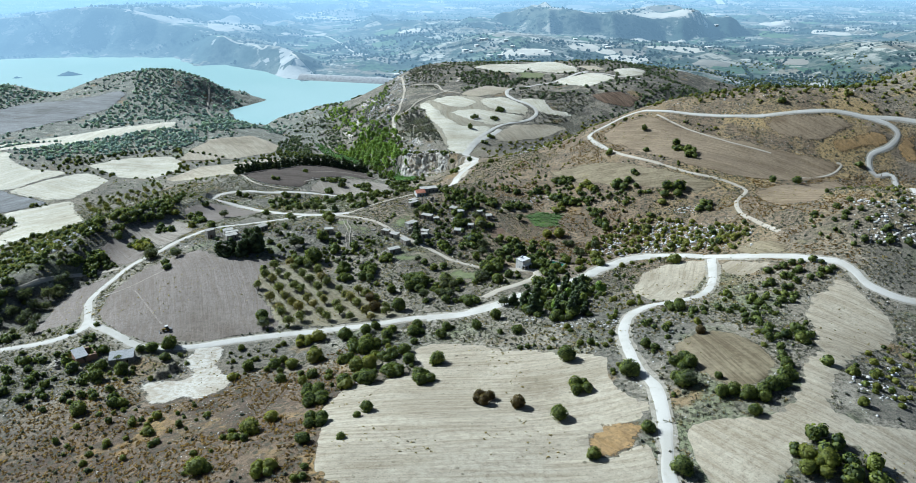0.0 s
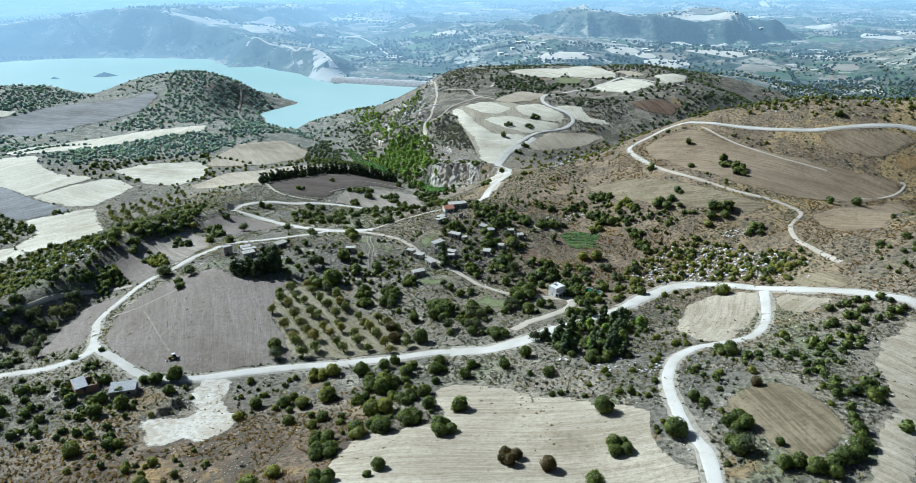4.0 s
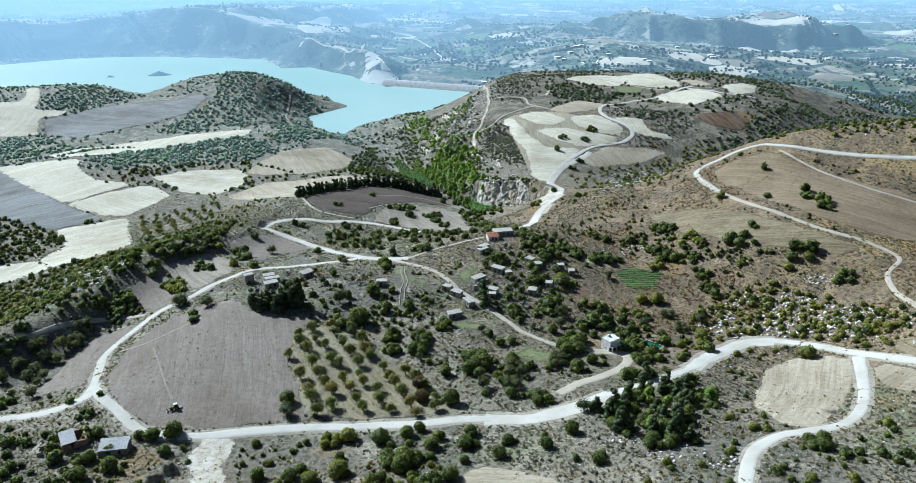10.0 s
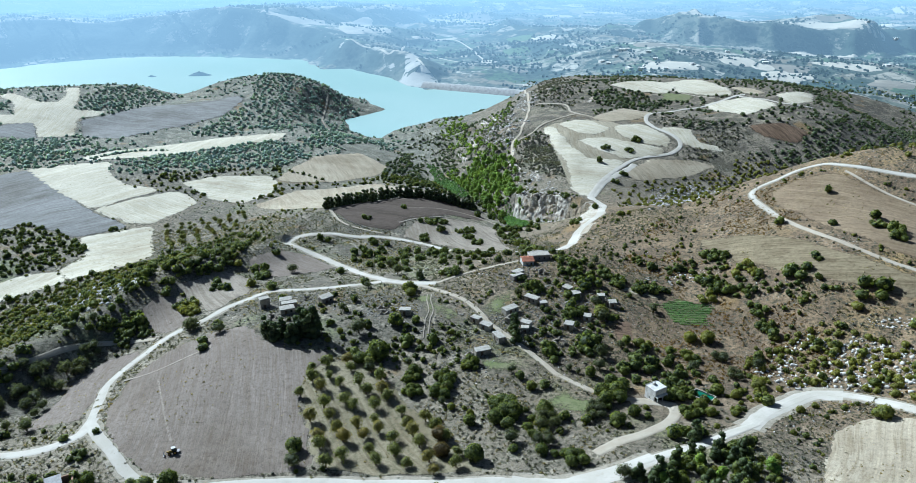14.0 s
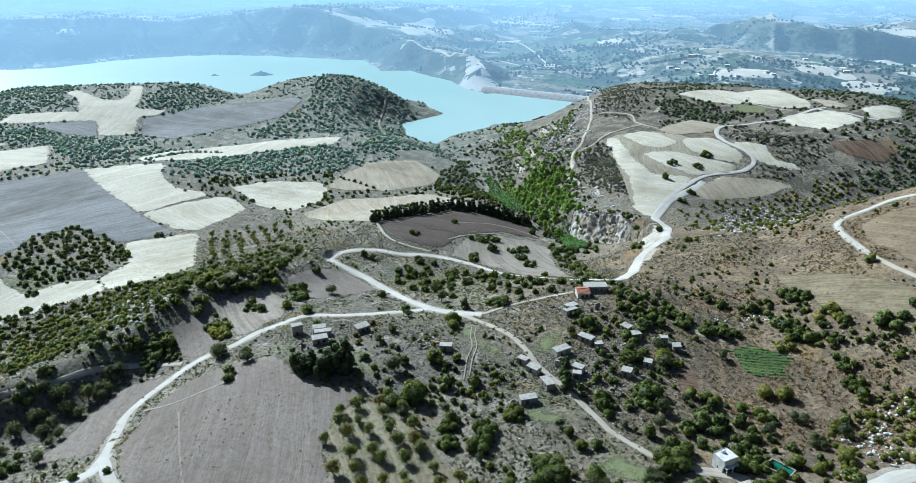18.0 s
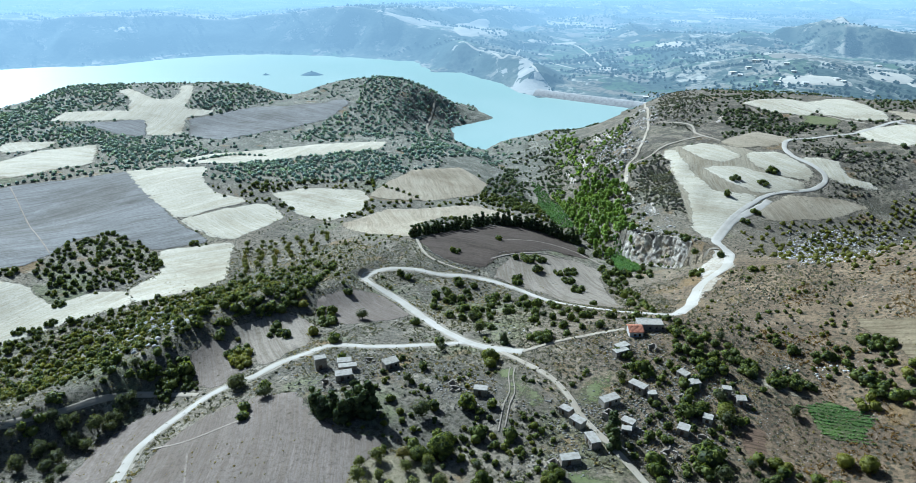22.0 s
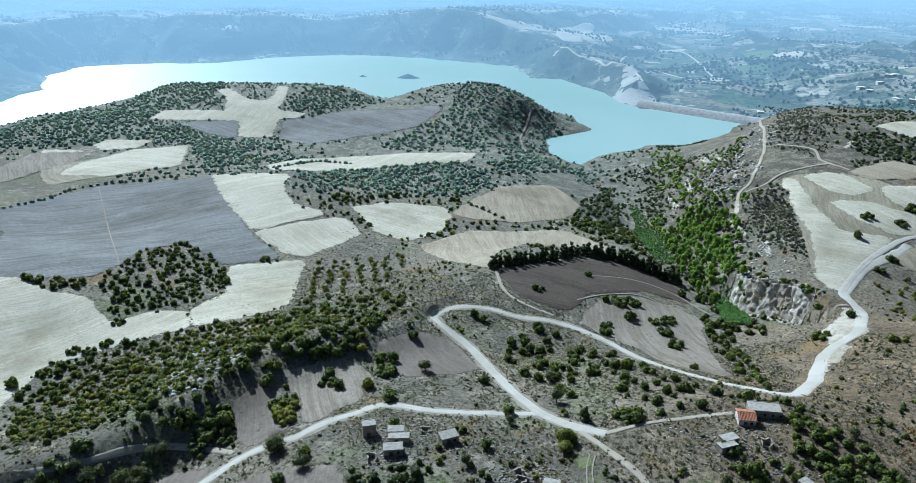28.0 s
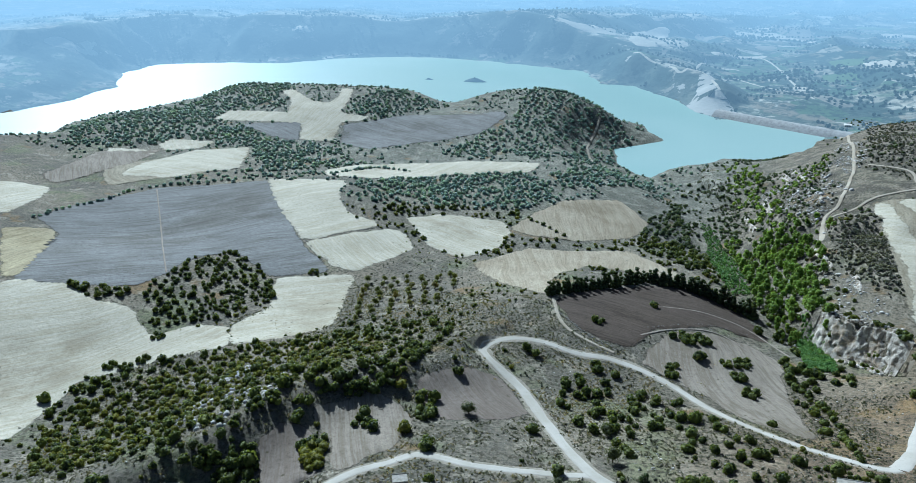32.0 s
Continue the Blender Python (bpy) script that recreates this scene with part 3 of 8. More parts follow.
def steps_out(lo, hi, fine_lo, fine_hi, fine, mid_lo, mid_hi, mid, grow=1.11):
    """Places along an axis, close together in the middle and ever wider outwards."""
    v = list(np.arange(fine_lo, fine_hi + 0.01, fine))
    while v[-1] < mid_hi:
        v.append(v[-1] + mid)
    w = mid
    while v[-1] < hi:
        w *= grow
        v.append(v[-1] + w)
    while v[0] > mid_lo:
        v.insert(0, v[0] - mid)
    w = mid
    while v[0] > lo:
        w *= grow
        v.insert(0, v[0] - w)
    return np.array(v)


GX = steps_out(-4200, 4200, -300, 230, 3.0, -1270, 680, 7.0)
GY = steps_out(-900, 4600, 90, 560, 3.0, 60, 1790, 7.0)
GZ = land(*np.meshgrid(GX, GY))


def floor_at(x, y):
    """Height of the built ground sheet, between its corners."""
    x, y = np.asarray(x, float), np.asarray(y, float)
    i, j = np.clip(np.searchsorted(GX, x) - 1, 0, len(GX) - 2), np.clip(np.searchsorted(GY, y) - 1, 0, len(GY) - 2)
    u, v = (x - GX[i]) / (GX[i + 1] - GX[i]), (y - GY[j]) / (GY[j + 1] - GY[j])
    return (GZ[j, i] * (1 - u) + GZ[j, i + 1] * u) * (1 - v) + (GZ[j + 1, i] * (1 - u) + GZ[j + 1, i + 1] * u) * v


def sheet(name, keep, mat):
    """Those squares of the ground that keep is true for."""
    ny, nx = GZ.shape
    idx = np.arange(nx * ny).reshape(ny, nx)
    quads = np.stack([idx[:-1, :-1], idx[:-1, 1:], idx[1:, 1:], idx[1:, :-1]], -1)[keep]
    used, back = np.unique(quads, return_inverse=True)
    X, Y = np.meshgrid(GX, GY)
    pts = np.stack([X.ravel(), Y.ravel(), GZ.ravel()], -1)[used]
    return new(name, mesh_of(name, pts, back.reshape(-1, 4), mat))


CX, CY = np.meshgrid((GX[1:] + GX[:-1]) / 2, (GY[1:] + GY[:-1]) / 2)
FAR = np.hypot(CX, CY - 120) > np.where(CX > -235, 930 + np.clip(-CX, 0, 100) * 2.0, 1230)
FAR |= ((CY > 1085) | (CX < -890)) & ~inside(CX, CY, SHORE)
tagged(sheet("ground", ~FAR, M["scrubland"]), "dry scrubland with grey thorn cushions and pale stones", "ground", kind="structure")
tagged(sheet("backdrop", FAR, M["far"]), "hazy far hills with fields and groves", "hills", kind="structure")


def smooth_line(pts, gap=2.5):
    """A rounded line through the points, with a point about every gap metres."""
    p = [np.array(a, float) for a in pts]
    p = [2 * p[0] - p[1], *p, 2 * p[-1] - p[-2]]
    out = []
    for a, b, c, d in zip(p, p[1:], p[2:], p[3:]):
        n = max(2, int(np.linalg.norm(c - b) / gap))
        for t in np.arange(n) / n:
            out.append(0.5 * (2 * b + (c - a) * t + (2 * a - 5 * b + 4 * c - d) * t * t + (3 * b - a - 3 * c + d) * t**3))
    return np.array(out + [p[-2]])


def ribbon(name, pts, width, mat, lift, seed):
    """A strip of road laid on the ground, its edges a little uneven and its middle raised."""
    c = smooth_line(pts)
    d = np.gradient(c, axis=0)
    d /= np.linalg.norm(d, axis=1)[:, None] + 1e-9
    side = np.stack([-d[:, 1], d[:, 0]], -1)
    cols, across = [], np.array([-1.0, -0.8, -0.4, 0.0, 0.4, 0.8, 1.0])
    for a in across:
        w = width / 2 * (1 + 0.2 * noise2(c[:, 0], c[:, 1], 8, seed + (a > 0)) + 0.12 * noise2(c[:, 0], c[:, 1], 2.7, seed + 3 + (a > 0)))
        q = c + side * (a * w)[:, None]
        z = floor_at(q[:, 0], q[:, 1]) + (lift if abs(a) < 0.9 else 0.01)
        z = z - (0.05 if abs(abs(a) - 0.4) < 0.01 else 0)
        z = z + np.interp(np.hypot(q[:, 0], q[:, 1] - 120), [300, 340, 500, 540], [0.0, 0.1, 0.1, 0.26])
        cols.append(np.column_stack([q, z]))
    pts3 = np.stack(cols, 1)
    n, k = pts3.shape[:2]
    idx = np.arange(n * k).reshape(n, k)
    quads = np.stack([idx[:-1, :-1], idx[1:, :-1], idx[1:, 1:], idx[:-1, 1:]], -1).reshape(-1, 4)[:, ::-1]
    return new(name, mesh_of(name, pts3.reshape(-1, 3), quads, mat))


def outline(ring, seed, gap=5.0, wob=1.3, grow=0.0):
    """A field's edge: the ring with rounded corners and small swerves."""
    out = []
    n = len(ring)
    for k in range(n):
        a, b = np.array(ring[k], float), np.array(ring[(k + 1) % n], float)
        m = max(1, int(np.linalg.norm(b - a) / gap))
        out += [a + (b - a) * t / m for t in range(m)]
    q = np.array(out)
    q = 0.5 * q + 0.25 * np.roll(q, 1, 0) + 0.25 * np.roll(q, -1, 0)
    along = np.roll(q, -1, 0) - np.roll(q, 1, 0)
    turn = np.sign(np.sum(q[:, 0] * np.roll(q[:, 1], -1) - q[:, 1] * np.roll(q[:, 0], -1)))
    q += grow * turn * np.column_stack([along[:, 1], -along[:, 0]]) / np.maximum(np.linalg.norm(along, axis=1), 1e-6)[:, None]
    q[:, 0] += wob * noise2(q[:, 0], q[:, 1], 6, seed)
    q[:, 1] += wob * noise2(q[:, 0], q[:, 1], 6, seed + 9)
    return q


def draped(name, ring, mat, lift, seed, gap=4.0, grow=0.0):
    """A field as a sheet on the ground, cut to its outline."""
    far = np.hypot(*(np.mean(ring, 0) - (0, 120)))
    gap = gap if far < 520 else gap * 1.5
    lift += 0.0 if far < 330 else 0.1 if far < 520 else 0.25
    q = outline(ring, seed, gap * 0.8, 3.2 if name == "meadow" else 1.3, grow)
    bm = bmesh.new()
    edge = [bm.verts.new((x, y, 0)) for x, y in q]
    bm.faces.new(edge)
    for axis, co in ((0, q[:, 0]), (1, q[:, 1])):
        for v in np.arange(math.ceil(co.min() / gap) * gap + 0.013, co.max(), gap):
            no = [0, 0, 0]
            no[axis] = 1
            at = [0, 0, 0]
            at[axis] = v
            bmesh.ops.bisect_plane(bm, geom=bm.verts[:] + bm.edges[:] + bm.faces[:], plane_co=at, plane_no=no)
    bmesh.ops.triangulate(bm, faces=bm.faces[:])
    rim = {v for e in bm.edges if e.is_boundary for v in e.verts}
    for v in bm.verts:
        v.co.z = float(floor_at(v.co.x, v.co.y)) + (-0.08 if v in rim else lift)
    if bm.faces and sum(f.normal.z for f in bm.faces) < 0:
        bmesh.ops.reverse_faces(bm, faces=bm.faces[:])
    me = bpy.data.meshes.new(name)
    bm.to_mesh(me)
    bm.free()
    me.materials.append(mat)
    me.polygons.foreach_set("use_smooth", np.ones(len(me.polygons), bool))
    inner = me.attributes.new("from_rim", "FLOAT", "POINT")
    at = np.empty(len(me.vertices) * 3, np.float32)
    me.vertices.foreach_get("co", at)
    inner.data.foreach_set("value", to_line(at[0::3].astype(float), at[1::3].astype(float), [*q, q[0]])[0].astype(np.float32))
    return new(name, me)


# ---- fields and roads ----
FIELDS = []
FIELDS.append(("palegrass", 15, [(-37, 693), (-24, 702), (0, 708), (16, 703), (32, 688), (49, 656), (51, 637), (32, 625), (27, 605), (14, 575), (3, 533), (-7, 543), (-14, 575), (-25, 635)]))
FIELDS.append(("palegrass", 60, [(-591, 561), (-578, 585), (-567, 619), (-544, 656), (-515, 631), (-494, 580), (-500, 549), (-516, 530), (-526, 503), (-545, 510), (-583, 535)]))
FIELDS.append(("whitestubble", 60, [(-650, 582), (-628, 606), (-597, 597), (-602, 569), (-605, 550)]))
FIELDS.append(("ploughed", 20, [(-135, 247), (-142, 258), (-146, 277), (-143, 289), (-136, 296), (-125, 303), (-115, 304), (-103, 294), (-89, 289), (-77, 291), (-82, 273), (-78, 260), (-70, 246), (-65, 237), (-78, 233), (-96, 229), (-110, 229), (-120, 234)]))
FIELDS.append(("ploughed", 20, [(-161, 235), (-159, 249), (-147, 250), (-150, 259), (-155, 284), (-152, 294), (-156, 297), (-166, 292), (-170, 278), (-167, 257)]))
FIELDS.append(("orchardsoil", 40, [(-84, 279), (-68, 290), (-46, 269), (-31, 253), (-17, 239), (-28, 236), (-48, 235), (-65, 237), (-76, 257), (-84, 273)]))
FIELDS.append(("stubble", 95, [(-33, 137), (-35, 152), (-37, 172), (-31, 181), (-18, 184), (-11, 190), (-16, 206), (-9, 212), (3, 208), (16, 199), (28, 193), (39, 188), (46, 182), (41, 174), (44, 163), (49, 159), (48, 151), (38, 149), (31, 149), (32, 138), (37, 138), (46, 142), (44, 126), (28, 127), (2, 123), (-23, 122), (-32, 130)]))
FIELDS.append(("stubble", 35, [(133, 233), (124, 226), (111, 211), (110, 200), (101, 180), (92, 169), (85, 155), (79, 149), (72, 145), (60, 148), (54, 145), (53, 137), (54, 127), (53, 118), (68, 118), (68, 125), (73, 130), (78, 135), (84, 137), (87, 134), (91, 129), (96, 118), (108, 122), (120, 141), (108, 143), (93, 140), (89, 144), (91, 150), (96, 160), (107, 173), (121, 185), (132, 192), (140, 209), (137, 219), (137, 231)]))
FIELDS.append(("brownstubble", 10, [(61, 182), (68, 190), (76, 193), (82, 186), (86, 175), (84, 165), (79, 160), (72, 157), (68, 159), (65, 166), (62, 174)]))
FIELDS.append(("stubble", 120, [(106, 267), (120, 253), (113, 249), (105, 245), (101, 255)]))
FIELDS.append(("brownstubble", 20, [(110, 273), (116, 278), (125, 273), (129, 260), (125, 256), (118, 263)]))
FIELDS.append(("brownstubble", 70, [(49, 407), (72, 402), (93, 382), (109, 361), (128, 344), (117, 337), (93, 354), (68, 377)]))
FIELDS.append(("ploughdark", 100, [(-143, 470), (-134, 508), (-120, 537), (-97, 549), (-73, 539), (-57, 517), (-81, 510), (-101, 476), (-99, 458), (-102, 452), (-112, 450), (-128, 455)]))
FIELDS.append(("fallow", 30, [(-94, 445), (-96, 461), (-94, 483), (-82, 499), (-66, 506), (-51, 498), (-43, 464), (-27, 417), (-48, 422), (-68, 437)]))
FIELDS.append(("ploughed", 60, [(-148, 371), (-143, 388), (-131, 399), (-115, 386), (-107, 380), (-115, 368), (-126, 360), (-136, 360)]))
FIELDS.append(("ploughed", 50, [(-169, 321), (-168, 331), (-159, 334), (-150, 327), (-142, 317), (-148, 305), (-157, 308)]))
FIELDS.append(("fallow", 50, [(-165, 338), (-160, 348), (-151, 360), (-136, 354), (-130, 337), (-134, 330), (-137, 318), (-151, 331)]))
FIELDS.append(("garden", 100, [(32, 351), (40, 356), (51, 353), (54, 350), (50, 343), (52, 339), (40, 339), (34, 341), (37, 347)]))
FIELDS.append(("redsoil", 100, [(15, 326), (18, 335), (24, 339), (24, 326), (21, 320), (17, 319)]))
FIELDS.append(("ploughdark", 100, [(54, 352), (61, 346), (66, 343), (62, 342), (56, 347)]))
FIELDS.append(("drygrass", 100, [(17, 361), (30, 361), (41, 358), (32, 355), (21, 355)]))
FIELDS.append(("chalk", 10, [(-95, 224), (-90, 227), (-82, 227), (-80, 216), (-72, 202), (-70, 191), (-79, 186), (-92, 182), (-96, 187), (-103, 203), (-98, 202), (-89, 206), (-92, 216)]))
FIELDS.append(("chalk", 10, [(-2, 439), (2, 460), (-3, 480), (8, 504), (13, 499), (14, 472), (7, 455), (0, 428)]))
FIELDS.append(("greengrass", 10, [(-60, 342), (-54, 341), (-49, 330), (-45, 324), (-48, 316), (-50, 310), (-54, 312), (-55, 322), (-58, 330)]))
FIELDS.append(("greengrass", 10, [(-52, 327), (-45, 331), (-37, 324), (-37, 318), (-45, 317), (-50, 320)]))
FIELDS.append(("greengrass", 10, [(-30, 296), (-22, 299), (-10, 297), (-11, 293), (-16, 287), (-27, 286)]))
FIELDS.append(("greengrass", 10, [(-35, 331), (-32, 338), (-26, 347), (-21, 343), (-24, 333), (-26, 321), (-31, 325)]))
FIELDS.append(("greengrass", 10, [(-4, 282), (9, 279), (14, 274), (7, 267), (-2, 271)]))
FIELDS.append(("hillgrass", 60, [(99, 443), (116, 446), (134, 420), (156, 404), (175, 393), (195, 385), (205, 379), (199, 372), (162, 356), (142, 352), (119, 365), (102, 394), (89, 420), (87, 436)]))
FIELDS.append(("hillgrass", 30, [(173, 418), (210, 412), (220, 403), (198, 396), (179, 404)]))
FIELDS.append(("goldgrass", 30, [(231, 399), (238, 394), (227, 388), (218, 391), (208, 387), (204, 394)]))
FIELDS.append(("hillgrass", 30, [(200, 360), (152, 293), (141, 306), (140, 331), (155, 341), (195, 369)]))
FIELDS.append(("goldgrass", 30, [(252, 399), (244, 395), (236, 385), (242, 374)]))
FIELDS.append(("goldgrass", 40, [(31, 146), (36, 152), (42, 153), (46, 149), (43, 143), (37, 138), (32, 138)]))
FIELDS.append(("ploughedgrey", 150, [(-477, 422), (-491, 464), (-489, 518), (-432, 575), (-379, 534), (-321, 494), (-276, 471), (-286, 460), (-296, 447), (-337, 456), (-345, 435), (-331, 407), (-329, 388), (-371, 353), (-421, 397), (-442, 415)]))
FIELDS.append(("whitestubble", 150, [(-433, 575), (-378, 600), (-354, 562), (-324, 542), (-300, 542), (-320, 496), (-373, 530)]))
FIELDS.append(("whitestubble", 70, [(-316, 494), (-286, 543), (-261, 524), (-267, 478), (-280, 478)]))
FIELDS.append(("whitestubble", 145, [(-293, 447), (-265, 473), (-227, 415), (-229, 400), (-247, 377), (-264, 390), (-265, 417)]))
FIELDS.append(("whitestubble", 165, [(-373, 348), (-362, 368), (-331, 365), (-315, 373), (-283, 362), (-278, 381), (-266, 389), (-248, 375), (-264, 358), (-282, 328), (-259, 287)]))
FIELDS.append(("whitestubble", 80, [(-292, 564), (-277, 583), (-240, 596), (-227, 580), (-220, 553), (-229, 528), (-254, 535)]))
FIELDS.append(("stubble", 30, [(-232, 589), (-230, 664), (-203, 711), (-167, 679), (-164, 629), (-183, 599), (-217, 585)]))
FIELDS.append(("stubble", 30, [(-218, 523), (-205, 563), (-179, 580), (-154, 602), (-108, 564), (-131, 554), (-160, 553), (-165, 518), (-146, 472), (-179, 486)]))
FIELDS.append(("whitestubble", 0, [(-424, 627), (-422, 673), (-351, 731), (-289, 755), (-282, 718), (-338, 674), (-368, 621), (-402, 607)]))
FIELDS.append(("whitestubble", 90, [(-552, 527), (-577, 565), (-578, 621), (-545, 660), (-484, 592), (-502, 566), (-505, 541)]))
FIELDS.append(("fallow", 60, [(-583, 484), (-645, 572), (-613, 615), (-587, 573), (-568, 512), (-557, 478)]))
FIELDS.append(("whitestubble", 60, [(-634, 625), (-636, 646), (-591, 659), (-580, 629), (-606, 610)]))
FIELDS.append(("whitestubble", 20, [(-667, 720), (-687, 760), (-612, 775), (-645, 815), (-690, 846), (-682, 858), (-619, 822), (-597, 825), (-604, 849), (-629, 886), (-612, 889), (-582, 847), (-563, 809), (-531, 818), (-525, 809), (-544, 784), (-512, 738), (-538, 715), (-575, 757), (-609, 737)]))
FIELDS.append(("ploughedgrey", 80, [(-627, 716), (-575, 760), (-533, 709), (-561, 705)]))
FIELDS.append(("ploughedgrey", 80, [(-538, 783), (-521, 808), (-491, 862), (-415, 904), (-399, 891), (-394, 825), (-422, 777), (-461, 726), (-502, 733)]))
FIELDS.append(("goldpale", 20, [(-464, 394), (-454, 419), (-430, 409), (-377, 361), (-376, 350)]))
FIELDS.append(("whitestubble", 20, [(-574, 450), (-548, 469), (-514, 442), (-489, 407)]))
FIELDS.append(("stubble", 150, [(73, 266), (80, 277), (93, 279), (101, 273), (96, 256), (86, 239), (75, 225), (66, 228), (63, 239)]))
FIELDS.append(("whitestubble", 100, [(-37, 694), (-29, 696), (-12, 644), (2, 611), (30, 623), (19, 584), (7, 535), (1, 526), (-8, 547), (-12, 591), (-23, 630)]))
FIELDS.append(("whitestubble", 60, [(-26, 701), (-2, 708), (20, 682), (9, 665), (-9, 671)]))
FIELDS.append(("whitestubble", 60, [(-9, 660), (16, 662), (45, 653), (61, 650), (60, 641), (30, 625), (9, 633)]))
FIELDS.append(("whitestubble", 60, [(19, 689), (44, 696), (65, 665), (63, 652), (43, 656), (26, 665)]))
FIELDS.append(("whitestubble", 10, [(52, 690), (81, 687), (84, 665), (113, 655), (96, 653), (76, 656), (69, 666)]))
FIELDS.append(("stubble", 20, [(28, 599), (45, 628), (70, 637), (98, 636), (84, 623), (53, 598), (28, 579)]))
FIELDS.append(("stubble", 60, [(1, 711), (31, 757), (55, 741), (44, 710), (16, 698)]))
FIELDS.append(("whitestubble", 20, [(17, 848), (60, 953), (84, 838), (71, 813), (35, 822)]))
FIELDS.append(("whitestubble", 20, [(61, 856), (112, 979), (131, 848), (131, 806), (108, 806), (81, 821)]))
FIELDS.append(("whitestubble", 20, [(100, 777), (142, 798), (162, 758), (129, 721), (106, 742)]))
FIELDS.append(("whitestubble", 20, [(165, 799), (230, 915), (195, 785), (168, 757)]))
FIELDS.append(("redsoil", 30, [(122, 696), (152, 704), (171, 694), (160, 673), (136, 678)]))
FIELDS.append(("greengrass", 20, [(65, 818), (84, 814), (101, 803), (87, 785), (66, 789)]))
FIELDS.append(("stubble", 20, [(131, 860), (154, 845), (162, 811), (144, 805)]))
FIELD_WORDS = {
    "goldpale": "yellowish stubble field by a hedge",
    "hillgrass": "wide tan dry meadow on a hillside", "goldgrass": "patch of golden dry grass",
    "ploughed": "brown-grey field freshly ploughed in fine furrows", "ploughedgrey": "wide dark grey ploughed field", "ploughdark": "dark brown ploughed terrace field",
    "stubble": "pale straw stubble field with curving harvest lines", "whitestubble": "bright whitish stubble field", "brownstubble": "brown dry meadow on a hillside",
    "drygrass": "dry beige grass field with bare soil", "fallow": "grey-brown fallow field with faint furrows", "redsoil": "small plot of reddish-brown soil",
    "orchardsoil": "bare dry soil between orchard rows", "garden": "green vegetable plot in narrow rows", "greengrass": "patch of short greenish grass", "palegrass": "pale mown grass between plateau fields", "chalk": "bare whitish chalk ground with dry tufts"}
WILD = {"greengrass": 8.0, "goldgrass": 5.0, "hillgrass": 4.5, "brownstubble": 3.0, "redsoil": 2.0}
for k, (kind, heading, ring) in enumerate(FIELDS):
    fray = max(WILD.get(kind, 1.3), math.dist(np.mean(ring, 0), (0, 120)) / 110)
    if kind == "chalk":
        mat = M["chalk"]
    else:
        a, b, c, spacing, tone = FIELD[kind]
        wild = kind in WILD
        mat = soil(f"{kind}_soil", a, b, c, 0.07 if wild else 0.03, 0.7, None if kind == "greengrass" else (heading, spacing), 0.5, None, tone, fray)
    tagged(draped("meadow" if kind in ("greengrass", "chalk") else "field", ring, mat, 0.07 if kind == "palegrass" else 0.13 + 0.008 * (k % 5), k, grow=fray * (0.95 if kind == "whitestubble" and ring[0][0] < -200 and fray < 5.8 else 0.25 if kind == "greengrass" else 0.42)), FIELD_WORDS[kind], "field", kind="structure")
FAR_FIELDS = []
FAR_FIELDS.append(("pale", [(-637, 1440), (-613, 1432), (-563, 1453), (-528, 1524), (-506, 1473), (-521, 1432), (-570, 1408), (-617, 1420)]))
FAR_FIELDS.append(("pale", [(-510, 1564), (-492, 1711), (-476, 1689), (-462, 1606), (-401, 1553), (-393, 1521), (-442, 1396), (-478, 1455)]))
FAR_FIELDS.append(("pale", [(-524, 1688), (-535, 1941), (-422, 1995), (-430, 1952), (-473, 1832), (-511, 1708)]))
FAR_FIELDS.append(("pale", [(-405, 1888), (-332, 1941), (-228, 1837), (-232, 1821), (-280, 1864), (-360, 1856)]))
FAR_FIELDS.append(("pale", [(-361, 1538), (-278, 1632), (-277, 1595), (-349, 1523)]))
FAR_FIELDS.append(("pale", [(-196, 1353), (-163, 1369), (-158, 1336), (-190, 1327)]))
FAR_FIELDS.append(("pale", [(-238, 1410), (-226, 1427), (-215, 1387), (-225, 1369)]))
FAR_FIELDS.append(("green", [(-169, 1474), (-122, 1472), (-107, 1447), (-155, 1425)]))
FAR_FIELDS.append(("green", [(-177, 1576), (-124, 1593), (-108, 1512), (-158, 1529)]))
FAR_FIELDS.append(("pale", [(244, 1588), (396, 1631), (522, 1621), (528, 1606), (487, 1551), (457, 1563), (336, 1606), (251, 1557)]))
FAR_FIELDS.append(("pale", [(242, 1463), (367, 1520), (458, 1506), (407, 1469), (273, 1411)]))
FAR_FIELDS.append(("pale", [(308, 1286), (399, 1308), (420, 1262), (380, 1241)]))
FAR_FIELDS.append(("tan", [(362, 1175), (392, 1211), (436, 1192), (424, 1168)]))
FAR_FIELDS.append(("tan", [(512, 1231), (558, 1199), (547, 1163), (507, 1178)]))
FAR_FIELDS.append(("tan", [(248, 1270), (316, 1260), (300, 1208), (266, 1225)]))
FAR_FIELDS.append(("pale", [(153, 1466), (200, 1462), (179, 1453), (152, 1455)]))
FAR_FIELDS.append(("tan", [(631, 1643), (903, 2012), (860, 1869), (641, 1619)]))
FAR_FIELDS.append(("pale", [(-4, 993), (22, 993), (35, 992), (3, 992)]))
FAR_FIELDS.append(("green", [(-171, 1471), (-125, 1477), (-117, 1453), (-154, 1421)]))
FAR_FIELDS.append(("tan", [(-352, 2055), (-306, 2143), (-225, 1831), (-311, 1905)]))
